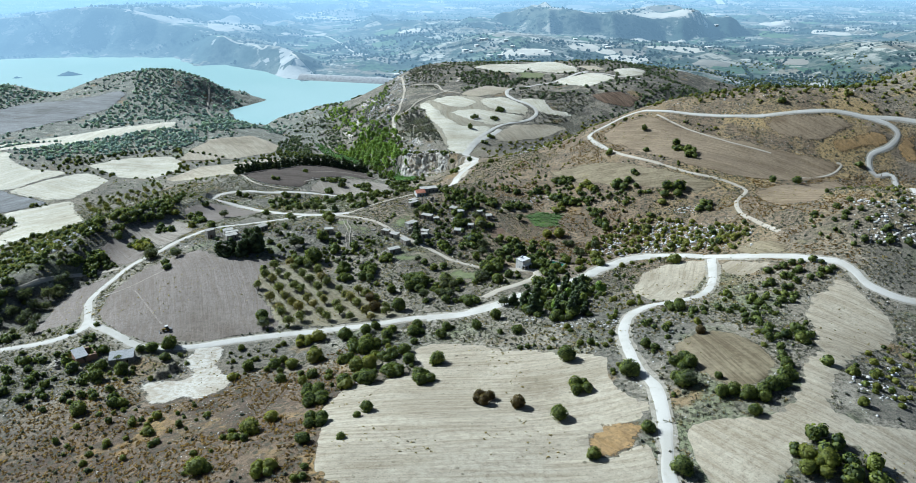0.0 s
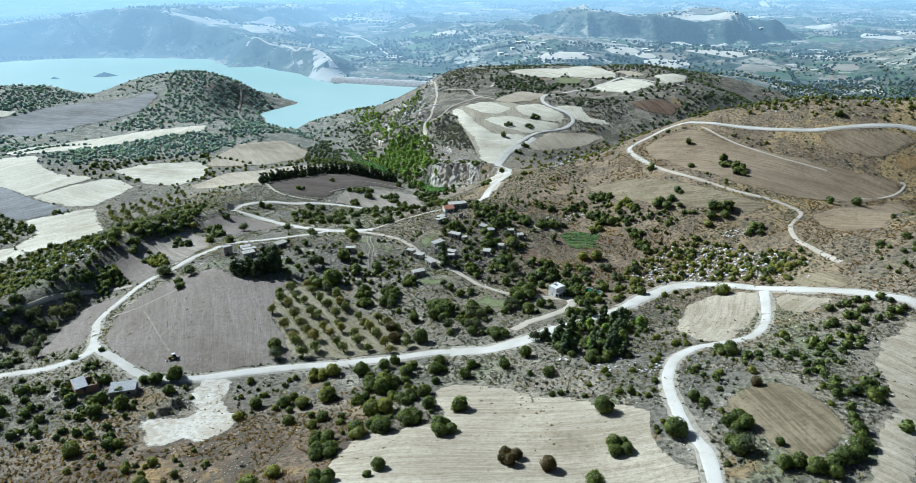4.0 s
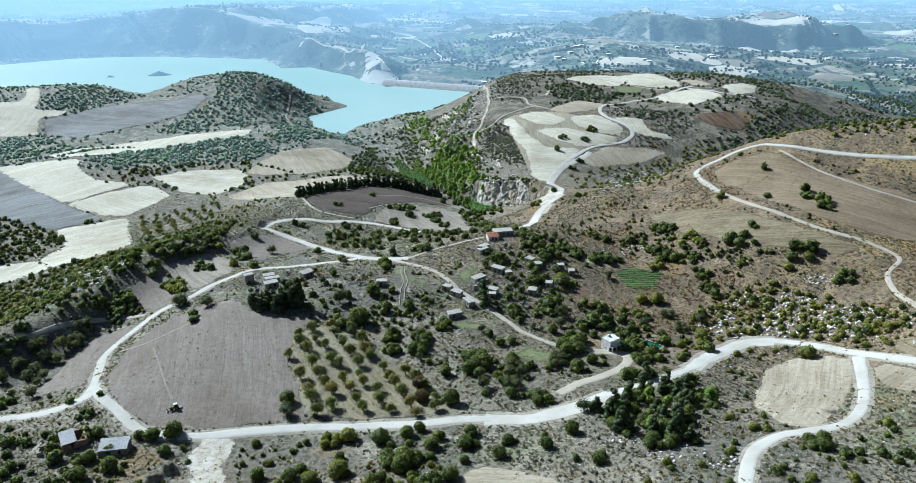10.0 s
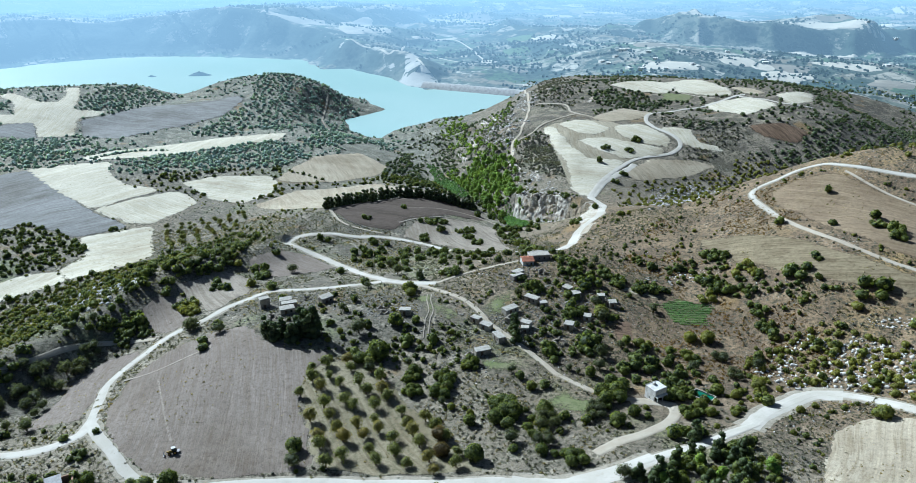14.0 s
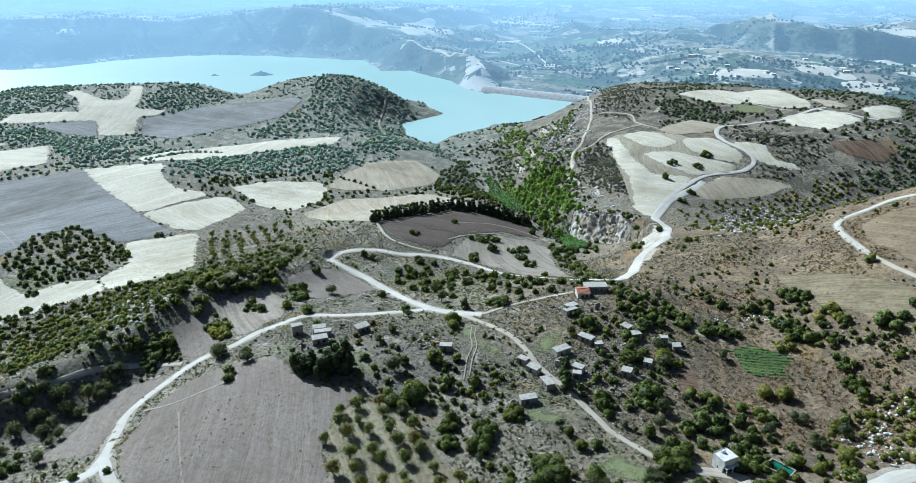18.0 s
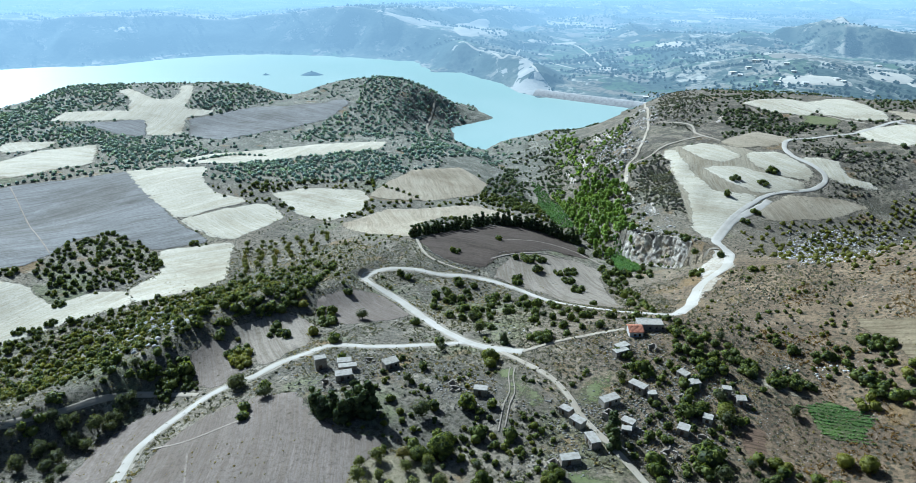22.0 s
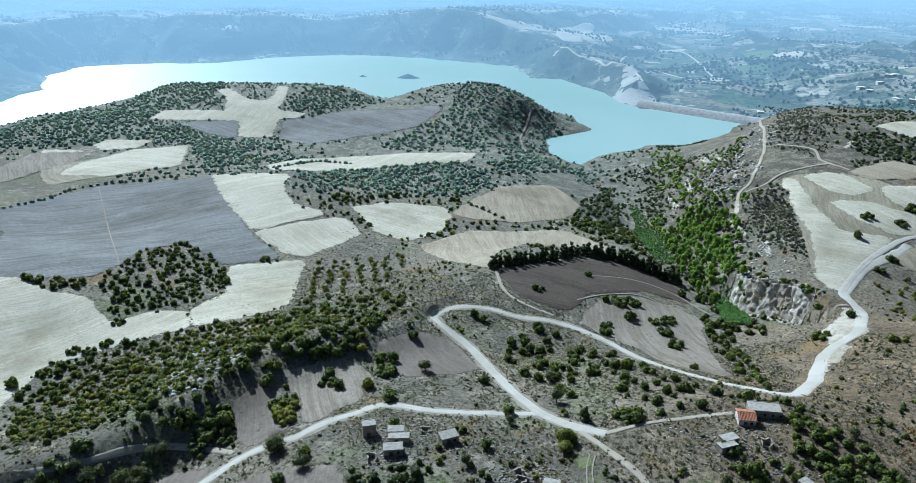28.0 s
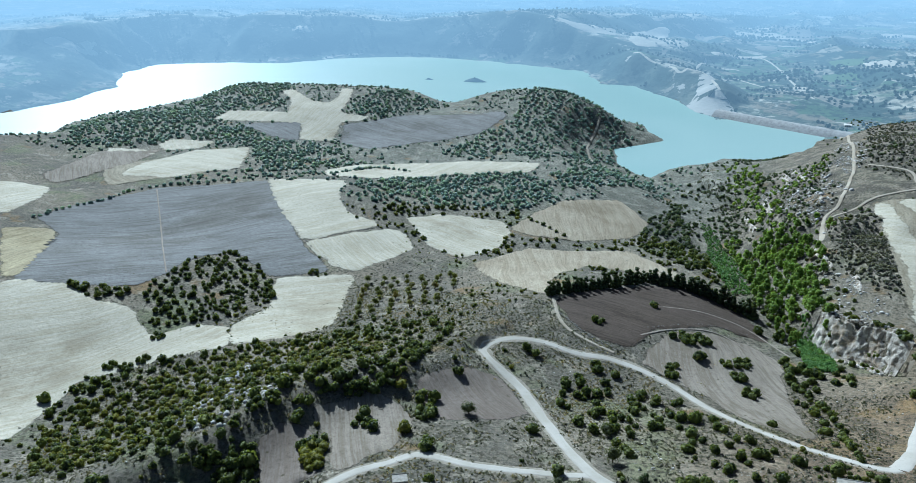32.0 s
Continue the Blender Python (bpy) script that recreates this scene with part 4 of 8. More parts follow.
FAR_FIELDS.append(("pale", [(-1179, 828), (-1181, 861), (-1154, 878), (-1165, 957), (-1160, 948), (-1144, 861)]))
FAR_FIELDS.append(("pale", [(-1155, 846), (-1167, 897), (-1170, 928), (-1153, 886)]))
FAR_FIELDS.append(("pale", [(-1033, 1208), (-1007, 1242), (-990, 1233), (-1013, 1202)]))
FAR_FIELDS.append(("pale", [(-1237, 1029), (-1214, 1114), (-1203, 1117), (-1231, 1041)]))
FAR_FIELDS.append(("pale", [(-1189, 1132), (-1140, 1156), (-1155, 1142), (-1183, 1126)]))
FAR_FIELDS.append(("rock", [(-297, 1253), (-317, 1383), (-258, 1194), (-236, 1188), (-218, 1154), (-228, 1127), (-258, 1127), (-289, 1162), (-282, 1185)]))
FAR_FIELDS.append(("rock", [(-334, 1233), (-316, 1238), (-300, 1216), (-307, 1206)]))
FAR_FIELDS.append(("rock", [(-376, 1287), (-362, 1295), (-355, 1282), (-371, 1277)]))
FAR_FIELDS.append(("rock", [(-428, 1302), (-422, 1324), (-412, 1308), (-420, 1297)]))
FAR_FIELDS.append(("rock", [(-479, 1352), (-471, 1370), (-465, 1366), (-469, 1349)]))
frng = np.random.default_rng(77)
while len(FAR_FIELDS) < 95:
    cx, cy = frng.uniform(-420, 1000), frng.uniform(1180, 2350)
    w, h, a = frng.uniform(14, 46), frng.uniform(10, 30) * (cy / 1400), frng.normal(0.1, 0.35)
    ring = [(round(cx + u * w * math.cos(a) - v * h * math.sin(a)), round(cy + u * w * math.sin(a) + v * h * math.cos(a))) for u, v in ((-1, -0.8), (0.1, -1), (1, -0.7), (0.9, 0.8), (-0.2, 1), (-1, 0.7))]
    z = floor_at(*np.array(ring).T)
    if np.ptp(z) < 0.35 * min(w, h) and z.min() > LAKE_Z + 2 and not inside(cx, cy, SHORE) and math.hypot(cx, cy - 120) > 1080:
        FAR_FIELDS.append((("pale", "tan", "tan", "green")[frng.integers(4)], ring))
FAR_WORDS = {"pale": "pale far stubble field on a hill", "tan": "beige far fallow field", "green": "green far orchard plot", "rock": "pale bare quarried rock slope by the water"}
for k, (kind, ring) in enumerate(FAR_FIELDS):
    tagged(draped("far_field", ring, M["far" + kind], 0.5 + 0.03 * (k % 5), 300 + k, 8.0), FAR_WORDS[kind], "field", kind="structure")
ROADS = []
ROADS.append(("road", 4.2, [(47, 117), (47, 130), (49, 140), (51, 151), (52, 164), (50, 174), (50, 184), (51, 197), (54, 208), (58, 215), (65, 221), (73, 224), (83, 229), (91, 239), (97, 253), (103, 273)]))
ROADS.append(("road", 4.4, [(53, 269), (60, 280), (70, 290), (77, 295), (85, 293), (93, 287), (103, 276), (117, 261), (132, 247), (138, 242), (140, 235), (141, 227), (146, 221), (153, 218), (166, 217)]))
ROADS.append(("road", 7.6, [(52, 268), (60, 280), (70, 290), (77, 294.5), (84, 293)]))
ROADS.append(("road", 5, [(-175, 227), (-165, 230), (-154, 232), (-146, 236), (-141, 243), (-143, 252)]))
ROADS.append(("road", 4.6, [(-142, 249), (-134, 242), (-126, 236), (-117, 229), (-109, 225), (-98, 225), (-84, 228), (-66, 231), (-47, 232), (-28, 233), (-17, 235), (-9, 235)]))
ROADS.append(("road", 4.2, [(20, 244), (28, 249), (37, 255), (46, 263), (55, 271)]))
ROADS.append(("road", 7.5, [(-11, 235), (-4, 235), (3, 235), (11, 238), (19, 243), (25, 247)]))
ROADS.append(("road", 4, [(-141, 246), (-144, 253), (-152, 270), (-154, 280), (-152, 291), (-149, 300), (-145, 306), (-137, 313), (-133, 322), (-127, 329), (-122, 337), (-109, 339), (-97, 344), (-86, 349), (-77, 354)]))
ROADS.append(("road", 5, [(-146, 412), (-142, 408), (-137, 404), (-122, 397), (-105, 381), (-91, 367), (-81, 358), (-75, 354), (-65, 351), (-60, 351), (-55, 351)]))
ROADS.append(("road", 4.2, [(-142, 408), (-146, 413), (-146.5, 420), (-142, 427), (-131, 432), (-116, 434), (-105, 439), (-93, 440), (-78, 435), (-61, 424), (-46, 414), (-33, 407), (-22, 403), (-11, 401), (-7, 404)]))
ROADS.append(("road", 6, [(-7, 404), (-3, 422), (-1, 445), (2, 456), (7, 464), (11, 475), (12, 498), (8, 518), (6, 529), (9, 543), (15, 567), (26, 592), (36, 617)]))
ROADS.append(("track", 2.6, [(33, 276), (33, 280), (27, 281), (19, 280), (11, 282), (4, 286), (-3, 291), (-6, 295), (-15, 305), (-21, 311), (-28, 318), (-34, 327), (-41, 335), (-49, 341), (-57, 346), (-62, 349)]))
ROADS.append(("track", 4.6, [(10, 249), (16, 255), (23, 260), (30, 268), (33, 274), (32, 279), (27, 280), (20, 279)]))
ROADS.append(("track", 2.4, [(-197, 265), (-192, 271), (-185, 282), (-179, 291), (-171, 299), (-161, 303), (-153, 303)]))
ROADS.append(("track", 2.2, [(-55, 351), (-52, 354), (-45, 361), (-35, 368), (-24, 376)]))
ROADS.append(("track", 2.8, [(-322, 961), (-313, 922), (-303, 884), (-282, 847), (-267, 831)]))
ROADS.append(("track", 2, [(-145, 473), (-135, 457), (-126, 449), (-115, 446), (-105, 445)]))
ROADS.append(("faint", 1.3, [(-148, 275), (-138, 279), (-128, 288), (-123, 291)]))
ROADS.append(("faint", 0.9, [(-134, 274), (-126, 263), (-118, 252), (-111, 243)]))
ROADS.append(("faint", 1.2, [(-110, 507), (-93, 520), (-74, 525), (-59, 516), (-48, 506)]))
ROADS.append(("faint", 1.2, [(-102, 468), (-94, 486), (-83, 500), (-72, 502), (-55, 490)]))
ROADS.append(("faint", 0.6, [(-56, 339), (-55, 333), (-52, 324), (-52, 318), (-51, 311), (-50, 305)]))
ROADS.append(("faint", 0.6, [(-54.4, 339), (-53.4, 333), (-50.4, 324), (-50.3, 318), (-49.3, 311), (-48.4, 305)]))
ROADS.append(("faint", 1.1, [(-487, 516), (-437, 481), (-393, 450), (-333, 409)]))
ROADS.append(("track", 2, [(-34, 518), (-19, 510), (-7, 505), (1, 499), (7, 505)]))
ROADS.append(("track", 2.4, [(130, 276), (128, 291), (127, 310), (130, 324), (138, 335), (131, 347), (117, 358), (106, 372), (95, 391), (86, 412), (81, 432)]))
ROADS.append(("road", 2.7, [(86, 412), (81, 432), (82, 444), (95, 451), (104, 456), (115, 456), (123, 449), (145, 434), (171, 422), (189, 418), (214, 414), (228, 408), (238, 402)]))
ROADS.append(("road", 3.0, [(214, 414), (228, 408), (238, 402), (241, 395), (234, 389), (223, 385), (219, 377), (220, 371), (227, 363), (183, 278)]))
ROADS.append(("road", 3.2, [(228, 408), (242, 405), (253, 401)]))
ROADS.append(("track", 1.6, [(121, 444), (134, 420), (152, 402), (171, 390)]))
ROADS.append(("track", 1.6, [(178, 367), (196, 372), (205, 379), (203, 381)]))
ROADS.append(("farpale", 5.0, [(-420, 1326), (-390, 1304), (-354, 1286), (-319, 1266), (-353, 1497)]))
ROADS.append(("farpale", 5.0, [(-319, 1266), (-290, 1256), (-250, 1189)]))
ROADS.append(("farpale", 5.0, [(-352, 1537), (-323, 1571), (-267, 1566), (-147, 1255)]))
ROADS.append(("farpale", 5.0, [(-284, 1381), (-226, 1332), (-189, 1318)]))
ROADS.append(("road", 4.6, [(5, 530), (10, 554), (19, 587), (32, 620), (45, 633), (63, 644), (71, 657), (67, 671), (52, 689), (47, 711), (54, 733), (79, 754), (100, 767), (133, 803), (141, 806)]))
ROADS.append(("road", 3.2, [(133, 803), (151, 781), (165, 766), (188, 758)]))
ROADS.append(("track", 2.8, [(-97, 1121), (-59, 802), (-55, 747), (-55, 697), (-60, 680), (-56, 639)]))
ROADS.append(("track", 2.6, [(-11, 724), (-31, 709), (-44, 691), (-57, 677)]))
ROADS.append(("track", 2.6, [(-48, 778), (-22, 763), (-15, 732), (3, 714)]))
ROADS.append(("track", 2.2, [(50, 853), (72, 830), (93, 808), (113, 797)]))
for k, (kind, width, pts) in enumerate(ROADS):
    label = {"road": "pale chalk dirt road with worn wheel tracks", "track": "narrow beige earth track", "faint": "faint wheel track across a field", "farpale": "pale far track along a ridge"}[kind]
    tagged(ribbon("road" if kind == "road" else "track", pts, width * 0.81, M[kind], 0.185 + 0.01 * (k % 6), 20 + k), label, "road", kind="structure")

    if kind == "road" and max(p[1] for p in pts) < 560:
        tagged(ribbon("verge", pts, width * 1.25, M["verge"], 0.1 + 0.008 * (k % 5), 90 + k), "stony beige road verge with dry weeds", "verge", kind="structure")

lake = new("water", mesh_of("water", [(-1500, 400, LAKE_Z), (0, 400, LAKE_Z), (0, 1500, LAKE_Z), (-1500, 1500, LAKE_Z)], [(0, 1, 2, 3)], M["water"]))
tagged(lake, "calm milky turquoise reservoir water", "lake", kind="structure")

# ---- plants ----


def ball(rings=2):
    bm = bmesh.new()
    bmesh.ops.create_icosphere(bm, subdivisions=rings, radius=1)
    bm.verts.ensure_lookup_table()
    v = np.array([p.co[:] for p in bm.verts])
    f = np.array([[p.index for p in q.verts] for q in bm.faces])
    bm.free()
    return v, f


def crown(rng, tufts, leaf, kind, lump_count=0):
    """A crown one metre wide, standing on z = 0: lumps set with small bent leaf tufts round a ragged core."""
    tall = {"bush": 0.68, "ybush": 0.62, "rustbush": 0.75, "olive": 0.8, "orchard": 0.85, "pine": 1.15, "cypress": 1.35, "scrub": 0.5, "reeds": 0.9}[kind]
    base = {"olive": 0.14, "orchard": 0.14, "pine": 0.1, "cypress": -0.05}.get(kind, 0.0)
    lumps = []
    if kind not in ("cypress", "pine", "scrub", "reeds"):
        lumps.append((0, 0, base + (tall - base) * 0.42, 0.36 if kind != "orchard" else 0.3))
    for _ in range(lump_count or {"cypress": 20, "pine": 10, "bush": 9, "ybush": 8}.get(kind, 6)):
        h = rng.random()
        wide = (0.33 if kind in ("bush", "ybush") else 0.30) * (1 - h * (0.45 if kind not in ("cypress", "pine") else 0.75))
        if kind == "cypress":
            h = h ** 1.3
            wide = 0.28 * (1 - 0.55 * h)
        a, r = rng.random() * 6.283, wide * math.sqrt(rng.random())
        size = rng.uniform(0.17, 0.26) * (1.0 if lump_count == 0 or lump_count > 4 else 1.3)
        if kind == "cypress":
            size *= 0.98 - 0.35 * h
        lumps.append((r * math.cos(a), r * math.sin(a), base + size * 0.7 + h * max(0.05, tall - base - 2 * size), size))
    V, F, n = [], [], 0
    cv, cf = ball(1)
    for x, y, z, s in lumps:
        jig = 1 + 0.25 * (rng.random(len(cv)) - 0.5)
        V.append(cv * (jig * s * {"orchard": 0.5, "olive": 0.7, "pine": 0.75}.get(kind, 0.9))[:, None] * (1, 1, 0.85) + (x, y, z))
        F.append(cf + n)
        n += len(cv)
    V[-1][:, 2] = np.maximum(V[-1][:, 2], 0)
    for k in range(tufts):
        x, y, z, s = lumps[0 if k % 3 == 0 else k % len(lumps)]
        d = rng.normal(size=3)
        d[2] += 0.35
        d /= np.linalg.norm(d)
        c = np.array((x, y, z)) + d * s * rng.uniform(*((0.5, 1.3) if kind in ("orchard", "olive") else (0.82, 1.08))) * (1, 1, 0.9)
        c[2] = max(c[2], 0.03)
        u = np.cross(d, rng.normal(size=3))
        u /= np.linalg.norm(u) + 1e-9
        w = np.cross(d, u)
        g = leaf * rng.uniform(0.6, 1.4)
        V.append(np.array([c - u * g - d * g * 0.5, c - w * g * 0.7 + d * g * 0.3, c + u * g - d * g * 0.5, c + w * g * 0.7 + d * g * 0.3]))
        F.append(np.array([(0, 1, 2), (0, 2, 3)]) + n)
        n += 4
    V = np.concatenate(V)
    V[:, 2] = np.maximum(V[:, 2], 0)
    return V, np.concatenate(F)


def trunk(rng, kind):
    """A tapered stem with three or four limbs."""
    V, F, n = [], [], 0
    top = {"olive": 0.42, "orchard": 0.5, "pine": 0.7, "cypress": 0.9}.get(kind, 0.34)
    runs = [((0, 0, -0.06), (rng.uniform(-0.03, 0.03), rng.uniform(-0.03, 0.03), top * 0.6), 0.05, 0.035)]
    for k in range(4):
        a = k * 1.57 + rng.uniform(-0.4, 0.4)
        runs.append((runs[0][1], (0.2 * math.cos(a), 0.2 * math.sin(a), top), 0.028, 0.012))
    for a, b, r0, r1 in runs:
        for p, r in ((a, r0), (b, r1)):
            V.append(np.array([(p[0] + r * math.cos(t * 1.2566), p[1] + r * math.sin(t * 1.2566), p[2]) for t in range(5)]))
        F.append(np.array([(t, (t + 1) % 5, 5 + (t + 1) % 5, 5 + t) for t in range(5)]) + n)
        n += 10
    return np.concatenate(V), np.concatenate(F)


def strew(name, label, category, kind, spots, tufts, leaf, mat, variants=5, sink=0.04, lumps=2):
    """Many plants too far off to count, in one mesh."""
    rng = np.random.default_rng(len(name) * 7 + len(spots))
    forms = [crown(rng, tufts, leaf, kind, lumps) for _ in range(variants)]
    V, F, n = [], [], 0
    s = np.array(spots, float)
    z = floor_at(s[:, 0], s[:, 1])
    for v, (fv, ff) in enumerate(forms):
        pick = np.arange(len(s)) % variants == v
        if not pick.any():
            continue
        m = pick.sum()
        a = rng.random(m) * 6.283
        c, q = np.cos(a)[:, None], np.sin(a)[:, None]
        size = s[pick, 2][:, None]
        tall = rng.uniform(0.8, 1.2, (m, 1))
        P = np.stack([(fv[:, 0] * c - fv[:, 1] * q) * size + s[pick, 0][:, None], (fv[:, 0] * q + fv[:, 1] * c) * size + s[pick, 1][:, None],
                      fv[:, 2] * size * tall + z[pick][:, None] - sink * size], -1)
        V.append(P.reshape(-1, 3))
        F.append((ff[None] + (np.arange(m) * len(fv))[:, None, None] + n).reshape(-1, 3))
        n += m * len(fv)
    ob = new(name, mesh_of(name, np.concatenate(V), np.concatenate(F), mat, smooth=False))
    return tagged(ob, label, category, kind="stuff")


ZONES = []
ZONES.append(("bush", 6.8, 2.2, 4.8, [(-270, 303), (-276, 320), (-275, 341), (-261, 362), (-232, 385), (-218, 417), (-193, 439), (-170, 432), (-152, 384), (-153, 364), (-163, 350), (-168, 334), (-170, 322), (-174, 308), (-172, 301), (-184, 287), (-197, 282), (-204, 266)]))
ZONES.append(("ybush", 4.4, 1.5, 3.4, [(-266, 305), (-252, 354), (-232, 385), (-201, 412), (-170, 387), (-175, 357), (-180, 339), (-185, 325), (-187, 309), (-200, 290), (-214, 275)]))
ZONES.append(("bush", 5.2, 3, 5.5, [(-175, 307), (-169, 321), (-153, 303), (-163, 296), (-172, 298)]))
ZONES.append(("bush", 5.4, 2.4, 4.6, [(-341, 418), (-356, 443), (-344, 463), (-316, 461), (-294, 446), (-274, 423), (-272, 400), (-286, 377), (-294, 371), (-324, 389)]))
ZONES.append(("bush", 4.2, 3, 5, [(-354, 365), (-342, 387), (-319, 382), (-334, 367)]))
ZONES.append(("bush", 4.8, 2.6, 5, [(-371, 602), (-349, 657), (-304, 715), (-268, 708), (-233, 668), (-240, 623), (-272, 602), (-297, 567), (-333, 574)]))
ZONES.append(("bush", 6.2, 3, 5.4, [(-410, 940), (-445, 1155), (-294, 964), (-250, 957), (-268, 860), (-298, 785), (-352, 737), (-396, 746), (-386, 854), (-393, 895)]))
ZONES.append(("bush", 6, 3, 5.6, [(-784, 631), (-792, 702), (-763, 758), (-861, 925), (-680, 864), (-637, 797), (-683, 753), (-641, 703), (-610, 720), (-532, 705), (-475, 707), (-408, 656), (-462, 593), (-545, 661), (-635, 620), (-672, 559)]))
ZONES.append(("bush", 6, 3, 5.6, [(-586, 841), (-577, 918), (-523, 941), (-500, 932), (-507, 845), (-522, 800)]))
ZONES.append(("bush", 5, 3, 5.5, [(-269, 721), (-261, 797), (-213, 825), (-205, 808), (-217, 740), (-242, 700)]))
ZONES.append(("bush", 7, 3, 5.5, [(-169, 637), (-174, 773), (-131, 676), (-83, 576), (-63, 550), (-45, 513), (-31, 461), (-20, 407), (-29, 418), (-47, 488), (-59, 531), (-88, 567), (-142, 604)]))
ZONES.append(("bush", 5.2, 1.4, 3.4, [(-24, 345), (-12, 366), (10, 362), (22, 345), (18, 318), (5, 303), (-12, 303), (-24, 318)]))
ZONES.append(("pine", 4.4, 3.2, 6.4, [(-85, 683), (-72, 671), (-59, 691), (-51, 652), (-64, 645), (-51, 584), (-35, 526), (-37, 512), (-54, 527), (-72, 554), (-90, 610), (-117, 679), (-127, 701), (-92, 677)]))
ZONES.append(("pine", 6.4, 2.8, 6.2, [(-169, 889), (-137, 886), (-108, 758), (-81, 705), (-63, 658), (-45, 589), (-42, 537), (-59, 551), (-74, 610), (-99, 674), (-116, 736), (-145, 805)]))
ZONES.append(("pine", 6, 2.4, 4.4, [(-117, 786), (-102, 801), (-85, 831), (-80, 851), (-75, 769), (-82, 740), (-95, 738)]))
ZONES.append(("scrub", 2.5, 1.2, 2.8, [(-48, 652), (-38, 679), (-18, 618), (-10, 579), (-22, 578), (-35, 589), (-50, 615), (-53, 637)]))
ZONES.append(("scrub", 3, 1, 2.4, [(-184, 863), (-163, 828), (-137, 793), (-112, 724), (-90, 667), (-76, 617), (-83, 606), (-107, 671), (-131, 743), (-164, 801)]))
ZONES.append(("scrub", 3.4, 1.2, 2.6, [(-65, 854), (-29, 830), (-6, 782), (-19, 749), (-46, 764), (-59, 805)]))
ZONES.append(("scrub", 3.4, 1.2, 2.6, [(46, 703), (84, 723), (114, 707), (127, 694), (120, 671), (105, 669), (86, 676), (77, 693), (51, 688)]))
ZONES.append(("scrub", 3, 1.2, 2.4, [(65, 644), (89, 659), (111, 658), (102, 645), (79, 639)]))
ZONES.append(("bush", 5.8, 2.8, 5.2, [(-141, 769), (-122, 730), (-74, 590), (-56, 557), (-41, 533), (-28, 518), (-18, 478), (-33, 482), (-42, 489), (-53, 524), (-67, 549), (-91, 605), (-124, 706)]))
ZONES.append(("bush", 5, 2.2, 4.2, [(0, 786), (30, 794), (62, 780), (60, 764), (29, 764), (0, 766)]))
ZONES.append(("bush", 5, 2.2, 4.2, [(1, 740), (40, 757), (75, 742), (71, 727), (33, 723), (4, 722)]))
ZONES.append(("bush", 7, 2.2, 4.2, [(-27, 687), (-5, 663), (21, 642), (11, 628), (-6, 634)]))
ZONES.append(("bush", 7, 2.4, 4.4, [(27, 664), (56, 670), (60, 655), (41, 652)]))
ZONES.append(("bush", 9, 2.4, 4.6, [(109, 759), (163, 788), (208, 736), (200, 715), (155, 743), (118, 739)]))
ZONES.append(("bush", 9, 2.4, 4.6, [(146, 760), (180, 735), (205, 718), (200, 693), (173, 702), (152, 726)]))
ZONES.append(("ybush", 5, 1.6, 3.4, [(57, 584), (91, 628), (132, 664), (161, 666), (138, 639), (103, 607), (72, 568), (49, 539)]))
ZONES.append(("bush", 7.5, 2, 4, [(172, 702), (229, 763), (394, 1074), (514, 1111), (646, 1066), (265, 429), (228, 443), (178, 444), (147, 453), (122, 458)]))
ZONES.append(("bush", 7.8, 2.4, 5, [(-11, 367), (6, 372), (16, 347), (16, 322), (8, 312), (-3, 296), (-13, 303), (-8, 328)]))
ZONES.append(("bush", 9.8, 2, 4, [(-25, 360), (-11, 364), (-8, 332), (-19, 319), (-28, 331)]))
ZONES.append(("bush", 7.7, 2, 4.2, [(-10, 387), (16, 382), (23, 368), (18, 359), (7, 358), (-3, 359), (-9, 371)]))
ZONES.append(("bush", 7.7, 2, 4, [(43, 392), (66, 389), (77, 373), (75, 354), (56, 356), (42, 372)]))
ZONES.append(("bush", 6.4, 2, 4.2, [(21, 314), (30, 316), (44, 314), (46, 303), (38, 282), (34, 284), (33, 298), (21, 300)]))
ZONES.append(("olive", 6.5, 2.2, 4, [(-4, 299), (8, 299), (16, 291), (9, 289), (-3, 292)]))
ZONES.append(("bush", 8.5, 3.0, 5.6, [(-142, 417), (-122, 433), (-100, 432), (-76, 429), (-42, 401), (-26, 392), (-38, 378), (-67, 368), (-100, 385), (-121, 401)]))
ZONES.append(("bush", 6.2, 2.6, 5, [(11, 303), (25, 320), (47, 317), (48, 294), (40, 271), (35, 286), (25, 285), (13, 286)]))
ZONES.append(("ybush", 6, 1.6, 3.4, [(66, 320), (85, 332), (105, 318), (122, 294), (121, 281), (99, 295), (78, 299)]))
ZONES.append(("bush", 9.1, 2.4, 4.6, [(35, 395), (68, 386), (88, 347), (76, 322), (49, 366), (27, 367)]))
ZONES.append(("bush", 10.5, 2.6, 4.8, [(-72, 221), (-52, 221), (-37, 222), (-9, 229), (9, 230), (25, 214), (34, 205), (24, 200), (9, 208), (-8, 211), (-21, 207), (-12, 183), (-29, 181), (-44, 189), (-66, 212)]))
ZONES.append(("cypress", 6.8, 4.0, 5.8, [(19, 242), (34, 266), (49, 260), (54, 234), (46, 215), (32, 215), (23, 229)]))
ZONES.append(("pine", 13, 3.8, 6.2, [(19, 242), (34, 266), (49, 260), (54, 234), (46, 215), (32, 215), (23, 229)]))
